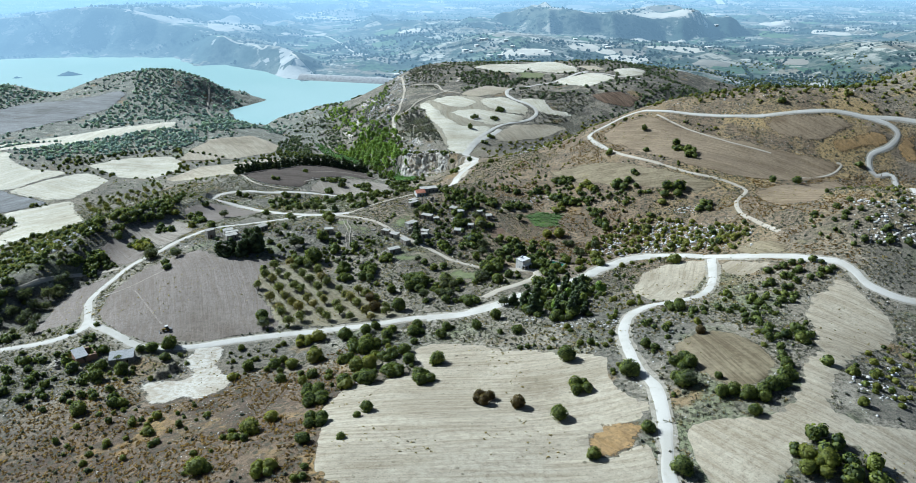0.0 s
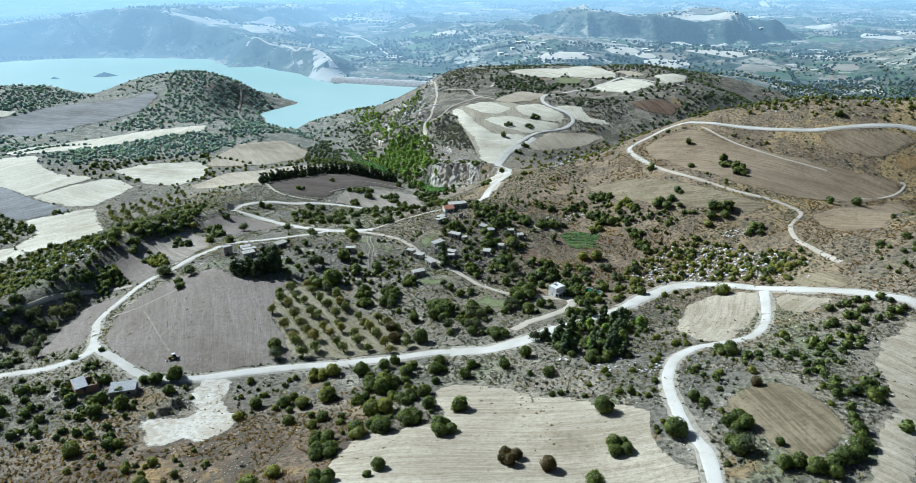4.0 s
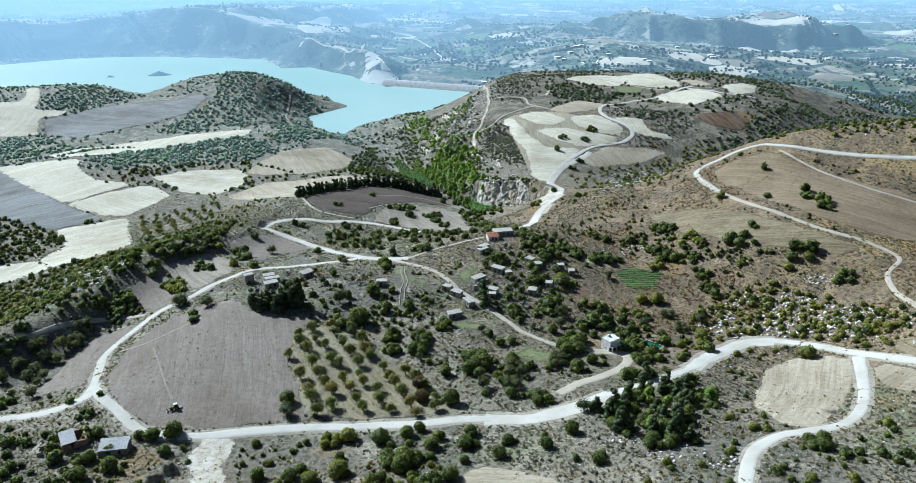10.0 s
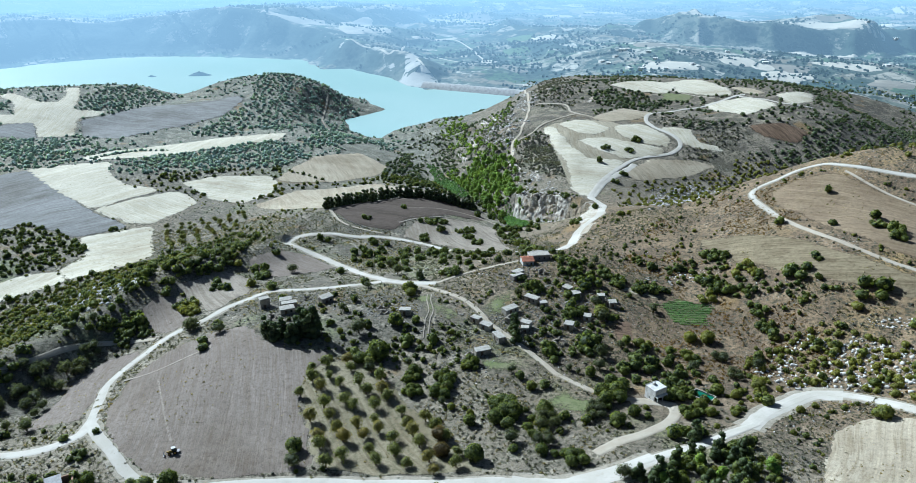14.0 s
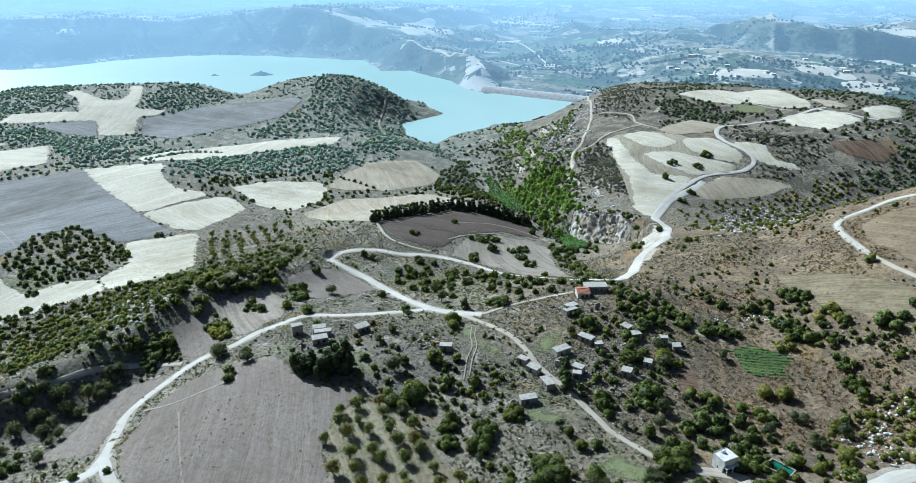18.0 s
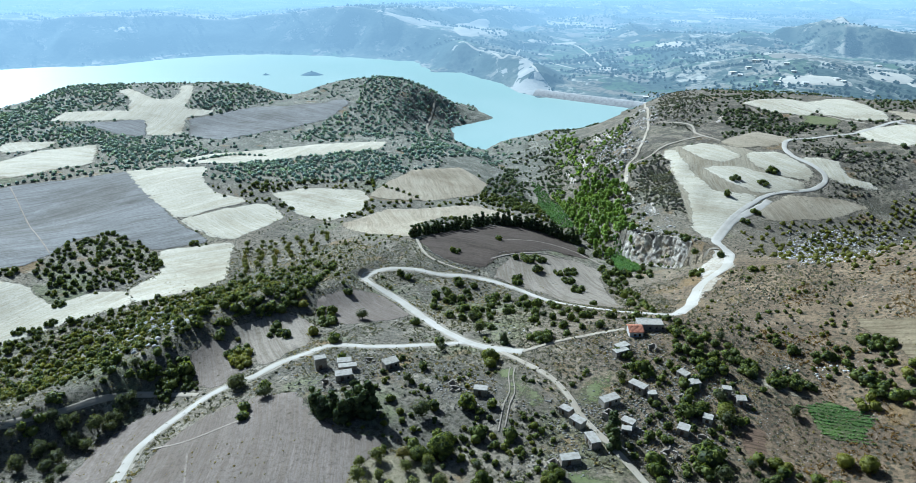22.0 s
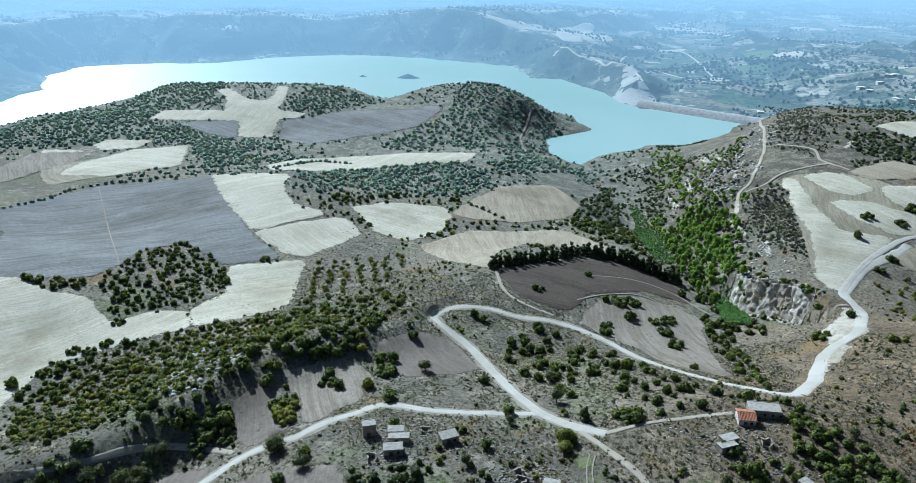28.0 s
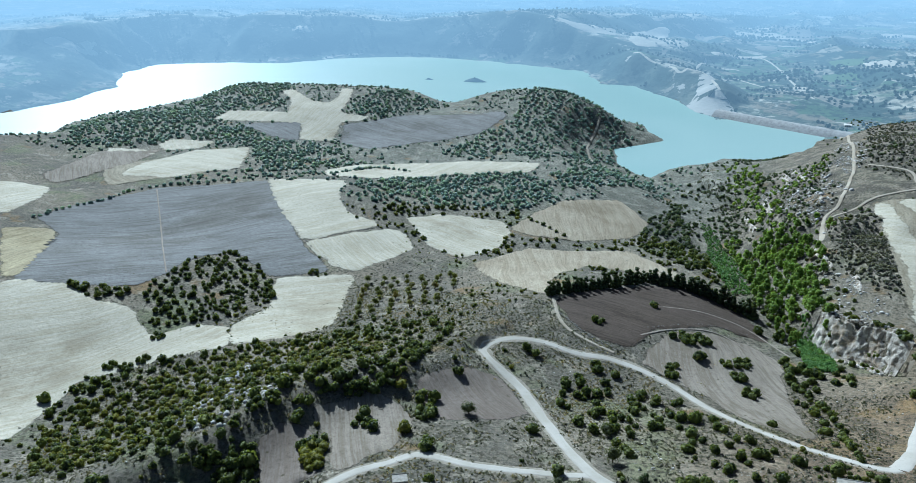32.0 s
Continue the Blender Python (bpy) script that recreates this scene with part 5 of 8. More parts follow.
ZONES.append(("bush", 4.8, 3, 5.2, [(19, 242), (34, 266), (49, 260), (54, 234), (46, 215), (32, 215), (23, 229)]))
ZONES.append(("bush", 7.3, 2, 4.2, [(36, 392), (58, 394), (70, 379), (73, 361), (64, 351), (52, 360), (36, 371)]))
ZONES.append(("bush", 5.4, 2.2, 4.4, [(72, 359), (90, 358), (98, 347), (83, 346)]))
ZONES.append(("bush", 6.4, 2.4, 4.6, [(-6, 393), (2, 389), (6, 366), (1, 356), (-10, 374)]))
ZONES.append(("bush", 6, 2, 4, [(67, 270), (75, 256), (62, 233), (60, 245)]))
ZONES.append(("bush", 8.5, 1.8, 3.8, [(61, 223), (79, 232), (99, 239), (118, 221), (96, 203), (73, 204), (54, 188)]))
ZONES.append(("bush", 5.6, 2.4, 4.4, [(-12, 268), (22, 276), (28, 268), (9, 249), (-6, 246)]))
ZONES.append(("bush", 8.5, 3.0, 5.4, [(-116, 408), (-87, 430), (-44, 385), (-23, 375), (-35, 361), (-71, 372)]))
ZONES.append(("bush", 4.8, 3, 5.2, [(105, 233), (114, 238), (125, 244), (136, 240), (124, 231), (117, 226), (108, 216), (97, 209), (97, 216)]))
ZONES.append(("bush", 5, 2.4, 4.6, [(68, 222), (76, 206), (86, 203), (88, 195), (91, 179), (96, 182), (95, 196), (99, 211), (88, 212), (78, 210)]))

ZONES.append(("ybush", 6.5, 1.6, 3.4, [(102, 165), (138, 192), (146, 189), (121, 151), (92, 148)]))
ZONES.append(("ybush", 6.5, 2, 4, [(143, 679), (216, 747), (444, 1097), (654, 1068), (293, 438), (282, 417), (210, 430), (149, 450), (116, 462)]))
ZONES.append(("bush", 6.5, 2, 4.2, [(161, 312), (179, 272), (190, 261), (179, 242), (141, 248), (136, 267)]))
ZONES.append(("bush", 7, 2.4, 4.6, [(-170, 223), (-137, 225), (-107, 215), (-100, 194), (-104, 186), (-137, 183), (-145, 183)]))
ZONES.append(("olive", 8, 3.4, 5, [(-194, 267), (-178, 285), (-154, 296), (-152, 261), (-162, 244), (-181, 245)]))
ZONES.append(("ybush", 6.5, 1.6, 3.6, [(15, 559), (65, 608), (126, 644), (189, 688), (92, 468), (81, 456), (59, 440), (37, 471)]))
ZONES.append(("bush", 6, 2.6, 4.6, [(7, 737), (51, 755), (48, 727), (8, 714)]))
ZONES.append(("bush", 7, 2.6, 4.6, [(56, 695), (130, 727), (130, 699), (85, 681)]))
ZONES.append(("bush", 9, 2.6, 5, [(54, 818), (341, 1154), (126, 454), (144, 658), (136, 711), (94, 732)]))
ZONES.append(("bush", 6, 2, 3.6, [(-165, 811), (-140, 857), (-88, 829), (-72, 848), (-70, 687), (-49, 592), (-24, 545), (-36, 532), (-78, 616), (-145, 775)]))
ZONES.append(("scrub", 3.4, 1.2, 2.2, [(-48, 652), (-33, 675), (-16, 622), (-12, 558), (-39, 601), (-57, 622)]))
ZONES.append(("scrub", 3.2, 1.2, 2.6, [(-110, 756), (-80, 784), (-60, 703), (-60, 675), (-59, 632), (-44, 591), (-39, 561), (-63, 638)]))
ZONES.append(("scrub", 3.0, 1.4, 2.8, [(-56, 695), (-36, 663), (-14, 621), (-10, 574), (-17, 560), (-33, 580), (-56, 643)]))
ZONES.append(("scrub", 3.0, 1.2, 2.6, [(53, 713), (93, 732), (120, 684), (112, 663), (84, 665), (64, 694)]))
ZONES.append(("scrub", 3.0, 1.2, 2.6, [(65, 638), (86, 653), (105, 647), (95, 638), (70, 630)]))
ZONES.append(("scrub", 3.6, 1.2, 2.6, [(-79, 1202), (-19, 916), (-8, 808), (-33, 784), (-55, 834)]))
ZONES.append(("bush", 5.5, 2.6, 5.0, [(-3, 769), (51, 804), (75, 783), (62, 759), (25, 753)]))
ZONES.append(("bush", 5.0, 2.6, 5.0, [(-5, 808), (32, 828), (58, 811), (48, 796), (6, 784)]))
ZONES.append(("ybush", 4.2, 1.6, 3.8, [(49, 290), (66, 328), (88, 334), (108, 315), (126, 293), (117, 269), (96, 289), (70, 294), (50, 273)]))
ZONES.append(("bush", 8.5, 2.5, 4.6, [(49, 290), (66, 328), (88, 334), (108, 315), (126, 293), (117, 269), (96, 289), (70, 294), (50, 273)]))
ZONES.append(("orchard", 6.4, 4.4, 6.2, [(-84, 279), (-68, 290), (-46, 269), (-26, 248), (-17, 239), (-28, 236), (-48, 235), (-65, 237), (-76, 257), (-84, 273)]))
ZONES.append(("orchard", 7.6, 3.4, 4.8, [(-218, 421), (-257, 464), (-253, 510), (-213, 504), (-198, 474), (-196, 451), (-206, 437)]))
TREES = []
TREES.append(("bush", 58, 166, 3.8))
TREES.append(("bush", 66, 155, 4.2))
TREES.append(("bush", 69, 155, 4.6))
TREES.append(("bush", 72, 153, 5))
TREES.append(("bush", 76, 154, 4.8))
TREES.append(("bush", 79, 156, 5))
TREES.append(("bush", 84, 161, 4.8))
TREES.append(("bush", 87, 167, 4))
TREES.append(("bush", 75, 151, 3.8))
TREES.append(("bush", 82, 157, 4.8))
TREES.append(("bush", 68, 163, 2.6))
TREES.append(("bush", 55, 187, 3.8))
TREES.append(("bush", 57, 184, 3.2))
TREES.append(("bush", 75, 133, 4.2))
TREES += [("bush", *p) for p in [(32.3, 170.6, 4.5), (32.2, 167.4, 4.1), (35.1, 167.7, 3.8), (34.5, 170.9, 3.4), (26, 156, 5.5), (-28, 145, 2.6), (-24, 162, 4.4), (-26, 158, 2.6), (-37.7, 172.4, 5), (-41, 172.6, 4.6), (-40.8, 169, 4.2), (-37.6, 169.7, 3.8), (-34.8, 156.6, 4.5), (-37.7, 156.8, 4.1), (-37.5, 153.6, 3.7), (-34.7, 154.2, 3.4), (-37, 144, 4.4), (-10.3, 179.8, 4.5), (-7.8, 181.6, 4.2), (-9.7, 184.1, 3.8), (-11.7, 181.7, 3.4), (-20.8, 188.9, 4.2), (-19.7, 186.1, 3.9), (-17.4, 187.6, 3.5), (-19.1, 190, 3.2), (-26, 183, 6.3), (-6, 195, 5.8), (-15, 197, 5.1), (99, 169, 5.6), (99.8, 190.9, 5)]]
TREES += [("bush", *p) for p in [(99.7, 187.3, 4.6), (102.9, 187.7, 4.2), (102.2, 191.2, 3.8), (71, 146, 3.9), (46, 146, 4.1), (47, 172, 6.7), (32, 186, 6.3), (59, 162, 6.1), (62.9, 170.6, 4.8), (62.4, 174, 4.4), (59.4, 172.9, 4), (60.7, 169.8, 3.7), (72.5, 213.5, 4.8), (73.3, 216.9, 4.4), (70.2, 217.3, 4), (70.2, 213.9, 3.6), (80.2, 136, 5.6), (81.2, 132.1, 5.2), (84.6, 133.7, 4.7), (82.7, 137.2, 4.3), (84.2, 124.5, 7.2), (88.5, 122.4, 6.6), (89.8, 127.4, 6), (85.1, 128.2, 5.4), (50, 131, 5.7), (116, 328, 6.1), (113.6, 324.6, 5.6), (117, 322.3, 5.1), (118.6, 326.4, 4.6), (123.4, 381.3, 5.7)]]
TREES += [("bush", *p) for p in [(121.5, 377.8, 5.2), (124.9, 376.2, 4.8), (125.9, 380.1, 4.3), (118.5, 389.4, 5), (121.8, 389.5, 4.6), (121.2, 393.1, 4.2), (118.1, 392.1, 3.8), (104, 394, 4.9), (108.8, 344.1, 8.5), (104, 347.4, 7.9), (101.7, 341.7, 7.2), (107.1, 339.9, 6.5), (81.4, 362, 7.7), (85.2, 358.3, 7.1), (88, 363, 6.4), (83.5, 365.4, 5.8), (92, 369, 6), (86, 404, 5), (110, 427, 5.3), (157, 351, 5.3), (172, 356, 6.2), (189, 428, 6.3), (214, 378, 5.2), (-16.6, 265.8, 6.2), (-18.7, 261.9, 5.7), (-14.9, 260.2, 5.2), (-13.8, 264.6, 4.7), (-47.1, 275, 4), (-46.3, 272.2, 3.7), (-43.9, 273.3, 3.4)]]
TREES += [("bush", *p) for p in [(-45.3, 275.8, 3.1), (-39.2, 273.9, 5), (-36, 272.9, 4.6), (-35.6, 276.5, 4.2), (-38.8, 276.6, 3.8), (-60.8, 290.9, 4.6), (-63.6, 292, 4.2), (-64.2, 288.7, 3.8), (-61.2, 288.5, 3.5), (-69, 289, 5.6), (-126, 290, 5.6), (-133.2, 360.4, 5.1), (-136.1, 362.3, 4.6), (-137.4, 359, 4.2), (-134.2, 357.9, 3.8), (3.6, 247, 4.8), (3.9, 243.6, 4.4), (6.9, 244.4, 4), (5.8, 247.6, 3.6), (16.2, 282, 6.8), (11.7, 281.5, 6.3), (12.9, 276.6, 5.7), (17, 278.5, 5.2), (6.7, 306.7, 5.5), (8.8, 310, 5), (5.6, 311.8, 4.6), (4.4, 308.1, 4.2), (39.3, 287.5, 4.7), (36.7, 289.3, 4.3), (35.5, 286.2, 3.9)]]
TREES += [("bush", *p) for p in [(38.4, 285.2, 3.5), (125.3, 388.7, 5.8), (122.9, 385.5, 5.3), (126.1, 383.2, 4.9), (127.7, 387.1, 4.4), (121, 399, 6.6), (-12, 249, 3.2), (-49, 279, 4.5), (-121.4, 463.9, 4.1), (-118.8, 463.3, 3.7), (-118.6, 466.2, 3.4), (-121.3, 466.1, 3.1), (-108.8, 505.9, 6.3), (-80, 442.5, 4.4), (-80.4, 445.7, 4), (-83.2, 444.9, 3.7), (-82.1, 441.9, 3.3), (-77.5, 467.3, 6.7), (-64.9, 478.1, 5), (-63.4, 474.2, 4.6), (-60.6, 476.8, 4.2), (-63.0, 480.3, 3.8), (-66.2, 472.1, 4), (-67.2, 474.6, 3.7), (-69.4, 472.8, 3.3), (-67.7, 470.7, 3), (-53.0, 449.7, 5.3), (-52.2, 454.1, 4.8), (-55.7, 454.1, 4.4), (-55.6, 449.8, 4)]]
TREES += [("bush", *p) for p in [(-86.1, 478.5, 5.2), (-83.4, 480.7, 4.7), (-85.5, 483.6, 4.3), (-87.7, 480.7, 3.9), (-80.8, 484.2, 4.9), (-78.0, 486.1, 4.5), (-79.7, 489.1, 4.1), (-82.1, 486.6, 3.7), (-91.5, 478.9, 5.8), (-42, 424, 4.4), (-132.6, 358.2, 4.6), (-135.3, 359.7, 4.2), (-136.2, 356.5, 3.9), (-133.3, 355.8, 3.5), (-140, 386, 5.7), (-147.1, 344.7, 4.5), (-150.1, 344.5, 4.2), (-149.5, 341.3, 3.8), (-146.7, 342.3, 3.4), (-143, 342, 5.9), (-165, 332, 5.6), (-157, 324.8, 4.2), (-154.3, 324.5, 3.8), (-154.4, 327.5, 3.5), (-157.1, 327.1, 3.2), (-128, 305, 4.8), (-122, 340, 5.6), (-282, 367.3, 4), (-284.6, 366.7, 3.7), (-283.7, 364, 3.3)]]
TREES += [("bush", *p) for p in [(-281.4, 365.3, 3), (-284.9, 465.3, 4.2), (-284, 462.4, 3.9), (-281.5, 463.7, 3.5), (-283, 466.3, 3.2), (-278, 429, 6), (-102, 369, 5.1), (-85, 350, 5.4), (-48.8, 361, 5.7), (-49.4, 365.1, 5.3), (-53, 364, 4.8), (-51.5, 360.2, 4.3), (-21, 388, 6.3), (3.7, 335.7, 6), (0, 337.2, 5.5), (-0.8, 332.9, 5), (3.1, 332.6, 4.5), (9.5, 315.2, 6.2), (7, 318.7, 5.7), (4.2, 315.4, 5.2), (7.5, 312.8, 4.7), (16.6, 283.1, 6), (18.1, 287.1, 5.5), (14.3, 288.3, 5.1), (13.7, 284, 4.6), (-13.8, 266.7, 6.2), (-15.3, 270.9, 5.7), (-18.9, 268.6, 5.2), (-16.4, 265, 4.7), (-36.4, 279.7, 4.2)]]
TREES += [("bush", *p) for p in [(-35.2, 282.5, 3.9), (-37.8, 283.4, 3.5), (-38.3, 280.4, 3.2), (-31, 289.2, 4.1), (-29.3, 291.4, 3.8), (-31.5, 293.1, 3.4), (-32.7, 290.4, 3.1), (27.8, 304.2, 7.1), (23.3, 305.8, 6.5), (22.5, 300.8, 6), (27.1, 300.4, 5.4), (31.7, 292.3, 4.9), (30.9, 288.8, 4.5), (34.1, 288.4, 4.1), (34, 292, 3.8), (32, 283.5, 4.9), (35.2, 283.8, 4.5), (34.5, 287.3, 4.1), (31.5, 286, 3.7), (35.2, 274.9, 4.1), (36.1, 272.1, 3.7), (38.5, 273.3, 3.4), (37, 275.8, 3.1), (19.4, 366.1, 4.7), (16.3, 366.3, 4.3), (16.6, 362.9, 3.9), (19.6, 363.5, 3.6), (6.1, 360.1, 5.4), (2.6, 360.4, 4.9), (2.8, 356.5, 4.5)]]
TREES += [("bush", *p) for p in [(6.3, 357.2, 4.1), (-1.5, 345.4, 5.2), (1.9, 345.7, 4.8), (1.2, 349.3, 4.3), (-2, 348.1, 3.9), (13.1, 370.9, 4.8), (10.4, 369.3, 4.4), (12.2, 366.5, 4), (14.5, 368.8, 3.6), (25.7, 362.5, 4.7), (28, 360.2, 4.3), (29.7, 363, 3.9), (27, 364.6, 3.6), (34.4, 362.4, 4.7), (32.4, 365, 4.3), (30.3, 362.4, 3.9), (32.9, 360.5, 3.6), (36, 361, 5.3), (55.7, 360, 4.7), (56.8, 363.3, 4.4), (53.8, 364.1, 4), (53.5, 360.6, 3.6), (60, 359, 6.6), (66.4, 355.3, 4.3), (69, 356.5, 4), (67.6, 359.2, 3.6), (65.4, 357.3, 3.3), (68.5, 341.8, 5), (71, 344.1, 4.6), (68.7, 346.6, 4.2)]]
TREES += [("bush", *p) for p in [(66.7, 343.7, 3.8), (67.4, 335.9, 4.9), (69.2, 333, 4.5), (71.5, 335.3, 4.1), (69.1, 337.6, 3.7), (20, 319, 5.3), (2, 304, 3.9), (5, 307, 4), (-9, 316, 4.5), (-15, 348, 6.5), (-20.1, 356.3, 4.6), (-21.9, 358.9, 4.2), (-24, 356.5, 3.8), (-21.6, 354.5, 3.5), (-49.5, 360.8, 4.7), (-49, 364.2, 4.4), (-52.1, 364.3, 4), (-51.8, 360.9, 3.6), (-54.8, 361.4, 4), (-52.3, 362.3, 3.7), (-53.4, 364.9, 3.3), (-55.6, 363.4, 3), (-6, 283, 4), (-14, 286, 3.7), (-4, 298, 3.6), (21, 271, 4.8), (16, 265, 5.6), (-5, 269, 5.3), (53.9, 389.4, 5.1), (56.4, 387, 4.7)]]
TREES += [("bush", *p) for p in [(58.3, 390.1, 4.3), (55.3, 391.7, 3.9), (62.6, 386.6, 5.1), (60.4, 389.3, 4.7), (58.2, 386.6, 4.3), (60.9, 384.5, 3.8), (-26, 260, 4.7), (-46, 303, 5.5), (-7, 306, 6.6), (8, 292, 4.6), (43, 379, 5.6), (50, 369, 6), (53, 367, 5.4), (32, 381, 5.6), (71, 330, 6.2), (61, 286, 6.3), (-175.6, 328.3, 4.2), (-178.2, 329.5, 3.9), (-178.9, 326.6, 3.5), (-176.2, 326.1, 3.2), (-178, 340, 6.7), (-166, 334, 5.2), (-168, 347, 6), (-157.9, 355.4, 4.7), (-160.9, 354.5, 4.3), (-159.7, 351.3, 3.9), (-157, 353, 3.6), (-165, 353, 6.7), (-154, 357, 6.6), (-175, 355, 5.5)]]
TREES += [("bush", *p) for p in [(-186, 315, 5.8), (-175, 303, 6.2), (-168.9, 305.7, 4.4), (-171.5, 307, 4), (-172.3, 303.9, 3.7), (-169.5, 303.5, 3.3), (-165.7, 304.9, 4.3), (-165.3, 308, 4), (-168.1, 308.1, 3.6), (-167.8, 304.9, 3.3), (-169.9, 311.1, 4.4), (-167.8, 313.3, 4.1), (-170.1, 315.3, 3.7), (-171.6, 312.6, 3.3), (-164.1, 301.4, 4.3), (-166.2, 303.4, 4), (-167.8, 300.9, 3.6), (-165.3, 299.4, 3.3), (-155.2, 328, 4.4), (-152.3, 328.3, 4.1), (-152.9, 331.4, 3.7), (-155.7, 330.3, 3.3), (-150, 347, 6.4), (-144, 344, 4.4), (-138.4, 368.2, 5.5), (-141.9, 367.2, 5.1), (-140.5, 363.5, 4.6), (-137.4, 365.5, 4.2), (-123, 343, 5.4), (-135, 348, 4.4)]]
TREES += [("bush", *p) for p in [(-129, 307, 4.4), (-191, 281, 6.2), (-197, 302, 4.6), (-187, 305, 5.1), (-188, 301, 5.1), (-154.1, 360.7, 4.8), (-151.8, 363.1, 4.4), (-154.2, 365.3, 4), (-155.9, 362.4, 3.6), (-158.6, 381.8, 5), (-157.5, 378.4, 4.6), (-154.5, 380.1, 4.2), (-156.4, 383.1, 3.8), (-155.1, 368.3, 4), (-152.5, 367.6, 3.7), (-152.2, 370.5, 3.4), (-154.9, 370.4, 3.1), (-183, 351, 5.6), (-176, 333, 6.5), (-206, 353, 6), (-173, 359, 6.1), (-165, 364, 6), (-160, 369, 6.1), (-173, 347, 5.4), (-276, 312, 6.7), (-275.2, 325.5, 4), (-276, 322.7, 3.7), (-273.4, 322.2, 3.4), (-273.3, 325.1, 3), (-273, 330, 6.1)]]
TREES += [("bush", *p) for p in [(-280.8, 342.4, 4.1), (-280.8, 339.3, 3.8), (-278.1, 339.8, 3.5), (-278.8, 342.7, 3.1), (-274.6, 342.2, 4.1), (-271.9, 342.5, 3.8), (-272.6, 345.4, 3.4), (-275.1, 344.4, 3.1), (-272.4, 352.1, 4.1), (-272.3, 349.1, 3.8), (-269.7, 349.5, 3.5), (-270.4, 352.4, 3.1), (-83, 449.2, 4), (-82.5, 453.6, 3.7), (-84.7, 452.5, 3.4), (-84.9, 449.6, 3), (-77.6, 470.5, 6.2), (-86.6, 481.9, 4.7), (-86.3, 485.5, 4.3), (-89.4, 485.2, 4), (-88.8, 481.6, 3.6), (-83.6, 489.6, 4.4), (-84.2, 486.4, 4), (-81.4, 486.4, 3.7), (-81.5, 489.6, 3.3), (-59.3, 463.3, 5.3), (-60.0, 466.9, 4.9), (-63.3, 465.5, 4.5), (-61.8, 462.4, 4), (-61.7, 483.0, 4.6)]]
TREES += [("bush", *p) for p in [(-64.2, 480.1, 4.2), (-62.1, 476.8, 3.9), (-60.1, 480.1, 3.5), (-65.0, 523.4, 6.3), (-44.8, 479.2, 6.2), (-19.5, 514.9, 4), (-16.8, 513.0, 3.7), (-17.5, 514.3, 3.4), (-19.9, 515.4, 3), (-9.0, 510.5, 6), (-4.0, 503.5, 5.9), (8.3, 493.7, 5.6), (-3.9, 468.8, 4.8), (-1.3, 466.3, 4.5), (0.2, 470.0, 4.1), (-2.7, 471.5, 3.7), (-35.1, 526.7, 5.3), (19.8, 568.1, 4.6), (22.8, 567.3, 4.2), (22.7, 570.0, 3.9), (19.7, 569.9, 3.5), (25.9, 587.7, 4.9), (29.0, 587.7, 4.5), (27.8, 589.5, 4.1), (25.1, 589.0, 3.7), (32.4, 641.4, 5.5), (30.3, 638.7, 5.1), (33.2, 636.9, 4.6), (34.6, 639.9, 4.2), (37.3, 661.4, 6.3)]]
TREES += [("bush", *p) for p in [(35.7, 657.8, 5.8), (39.6, 657.5, 5.3), (40.1, 661.0, 4.8), (13.5, 636.8, 5.5), (16.7, 639.3, 5.1), (14.6, 642.0, 4.7), (12.1, 638.6, 4.2), (10.4, 607.2, 6.6), (21.4, 461.6, 5.7), (-127.4, 222.7, 4.8), (-125.4, 220, 4.4), (-123.2, 222.5, 4), (-125.8, 224.6, 3.6), (-128, 210, 6.6), (-119, 211, 5.5), (-111, 208, 5.4), (-132, 214, 5.7), (-117, 203, 6.1), (-132.3, 233.1, 4), (-134.9, 233.3, 3.7), (-134.8, 230.4, 3.4), (-132.2, 230.9, 3.1), (-136, 244, 3.4), (-144, 240, 4.3), (-111, 223, 3.8), (-107, 223, 5.6), (-101, 225, 6.3), (-100, 217, 4.2), (-115, 215, 4.5), (-148, 216, 5.9)]]
TREES += [("bush", *p) for p in [(-167.7, 238.4, 5.3), (-167.2, 242.2, 4.9), (-170.7, 242.3, 4.5), (-170.3, 238.4, 4), (-191.3, 279.8, 4), (-188.9, 281, 3.7), (-190.3, 283.5, 3.4), (-192.3, 281.6, 3), (-164.6, 312.4, 7.2), (-168.5, 309.4, 6.6), (-165.3, 305.5, 6), (-162.2, 309.5, 5.5), (-176, 305.9, 4.1), (-173.4, 305.3, 3.8), (-173.1, 308.2, 3.5), (-175.8, 308.2, 3.1), (-187.8, 269.2, 5.9), (-188.5, 273.4, 5.4), (-192.1, 272.1, 4.9), (-190.5, 268.2, 4.5), (-200, 312, 5.5), (-128, 294, 5.7), (-73, 243, 5.7), (-27.6, 186.8, 4), (-29.8, 185.2, 3.7), (-28.1, 183, 3.4), (-26.3, 185.2, 3.1), (-33, 182, 5.2), (-40.3, 179.9, 4.6), (-43.2, 180.1, 4.2)]]
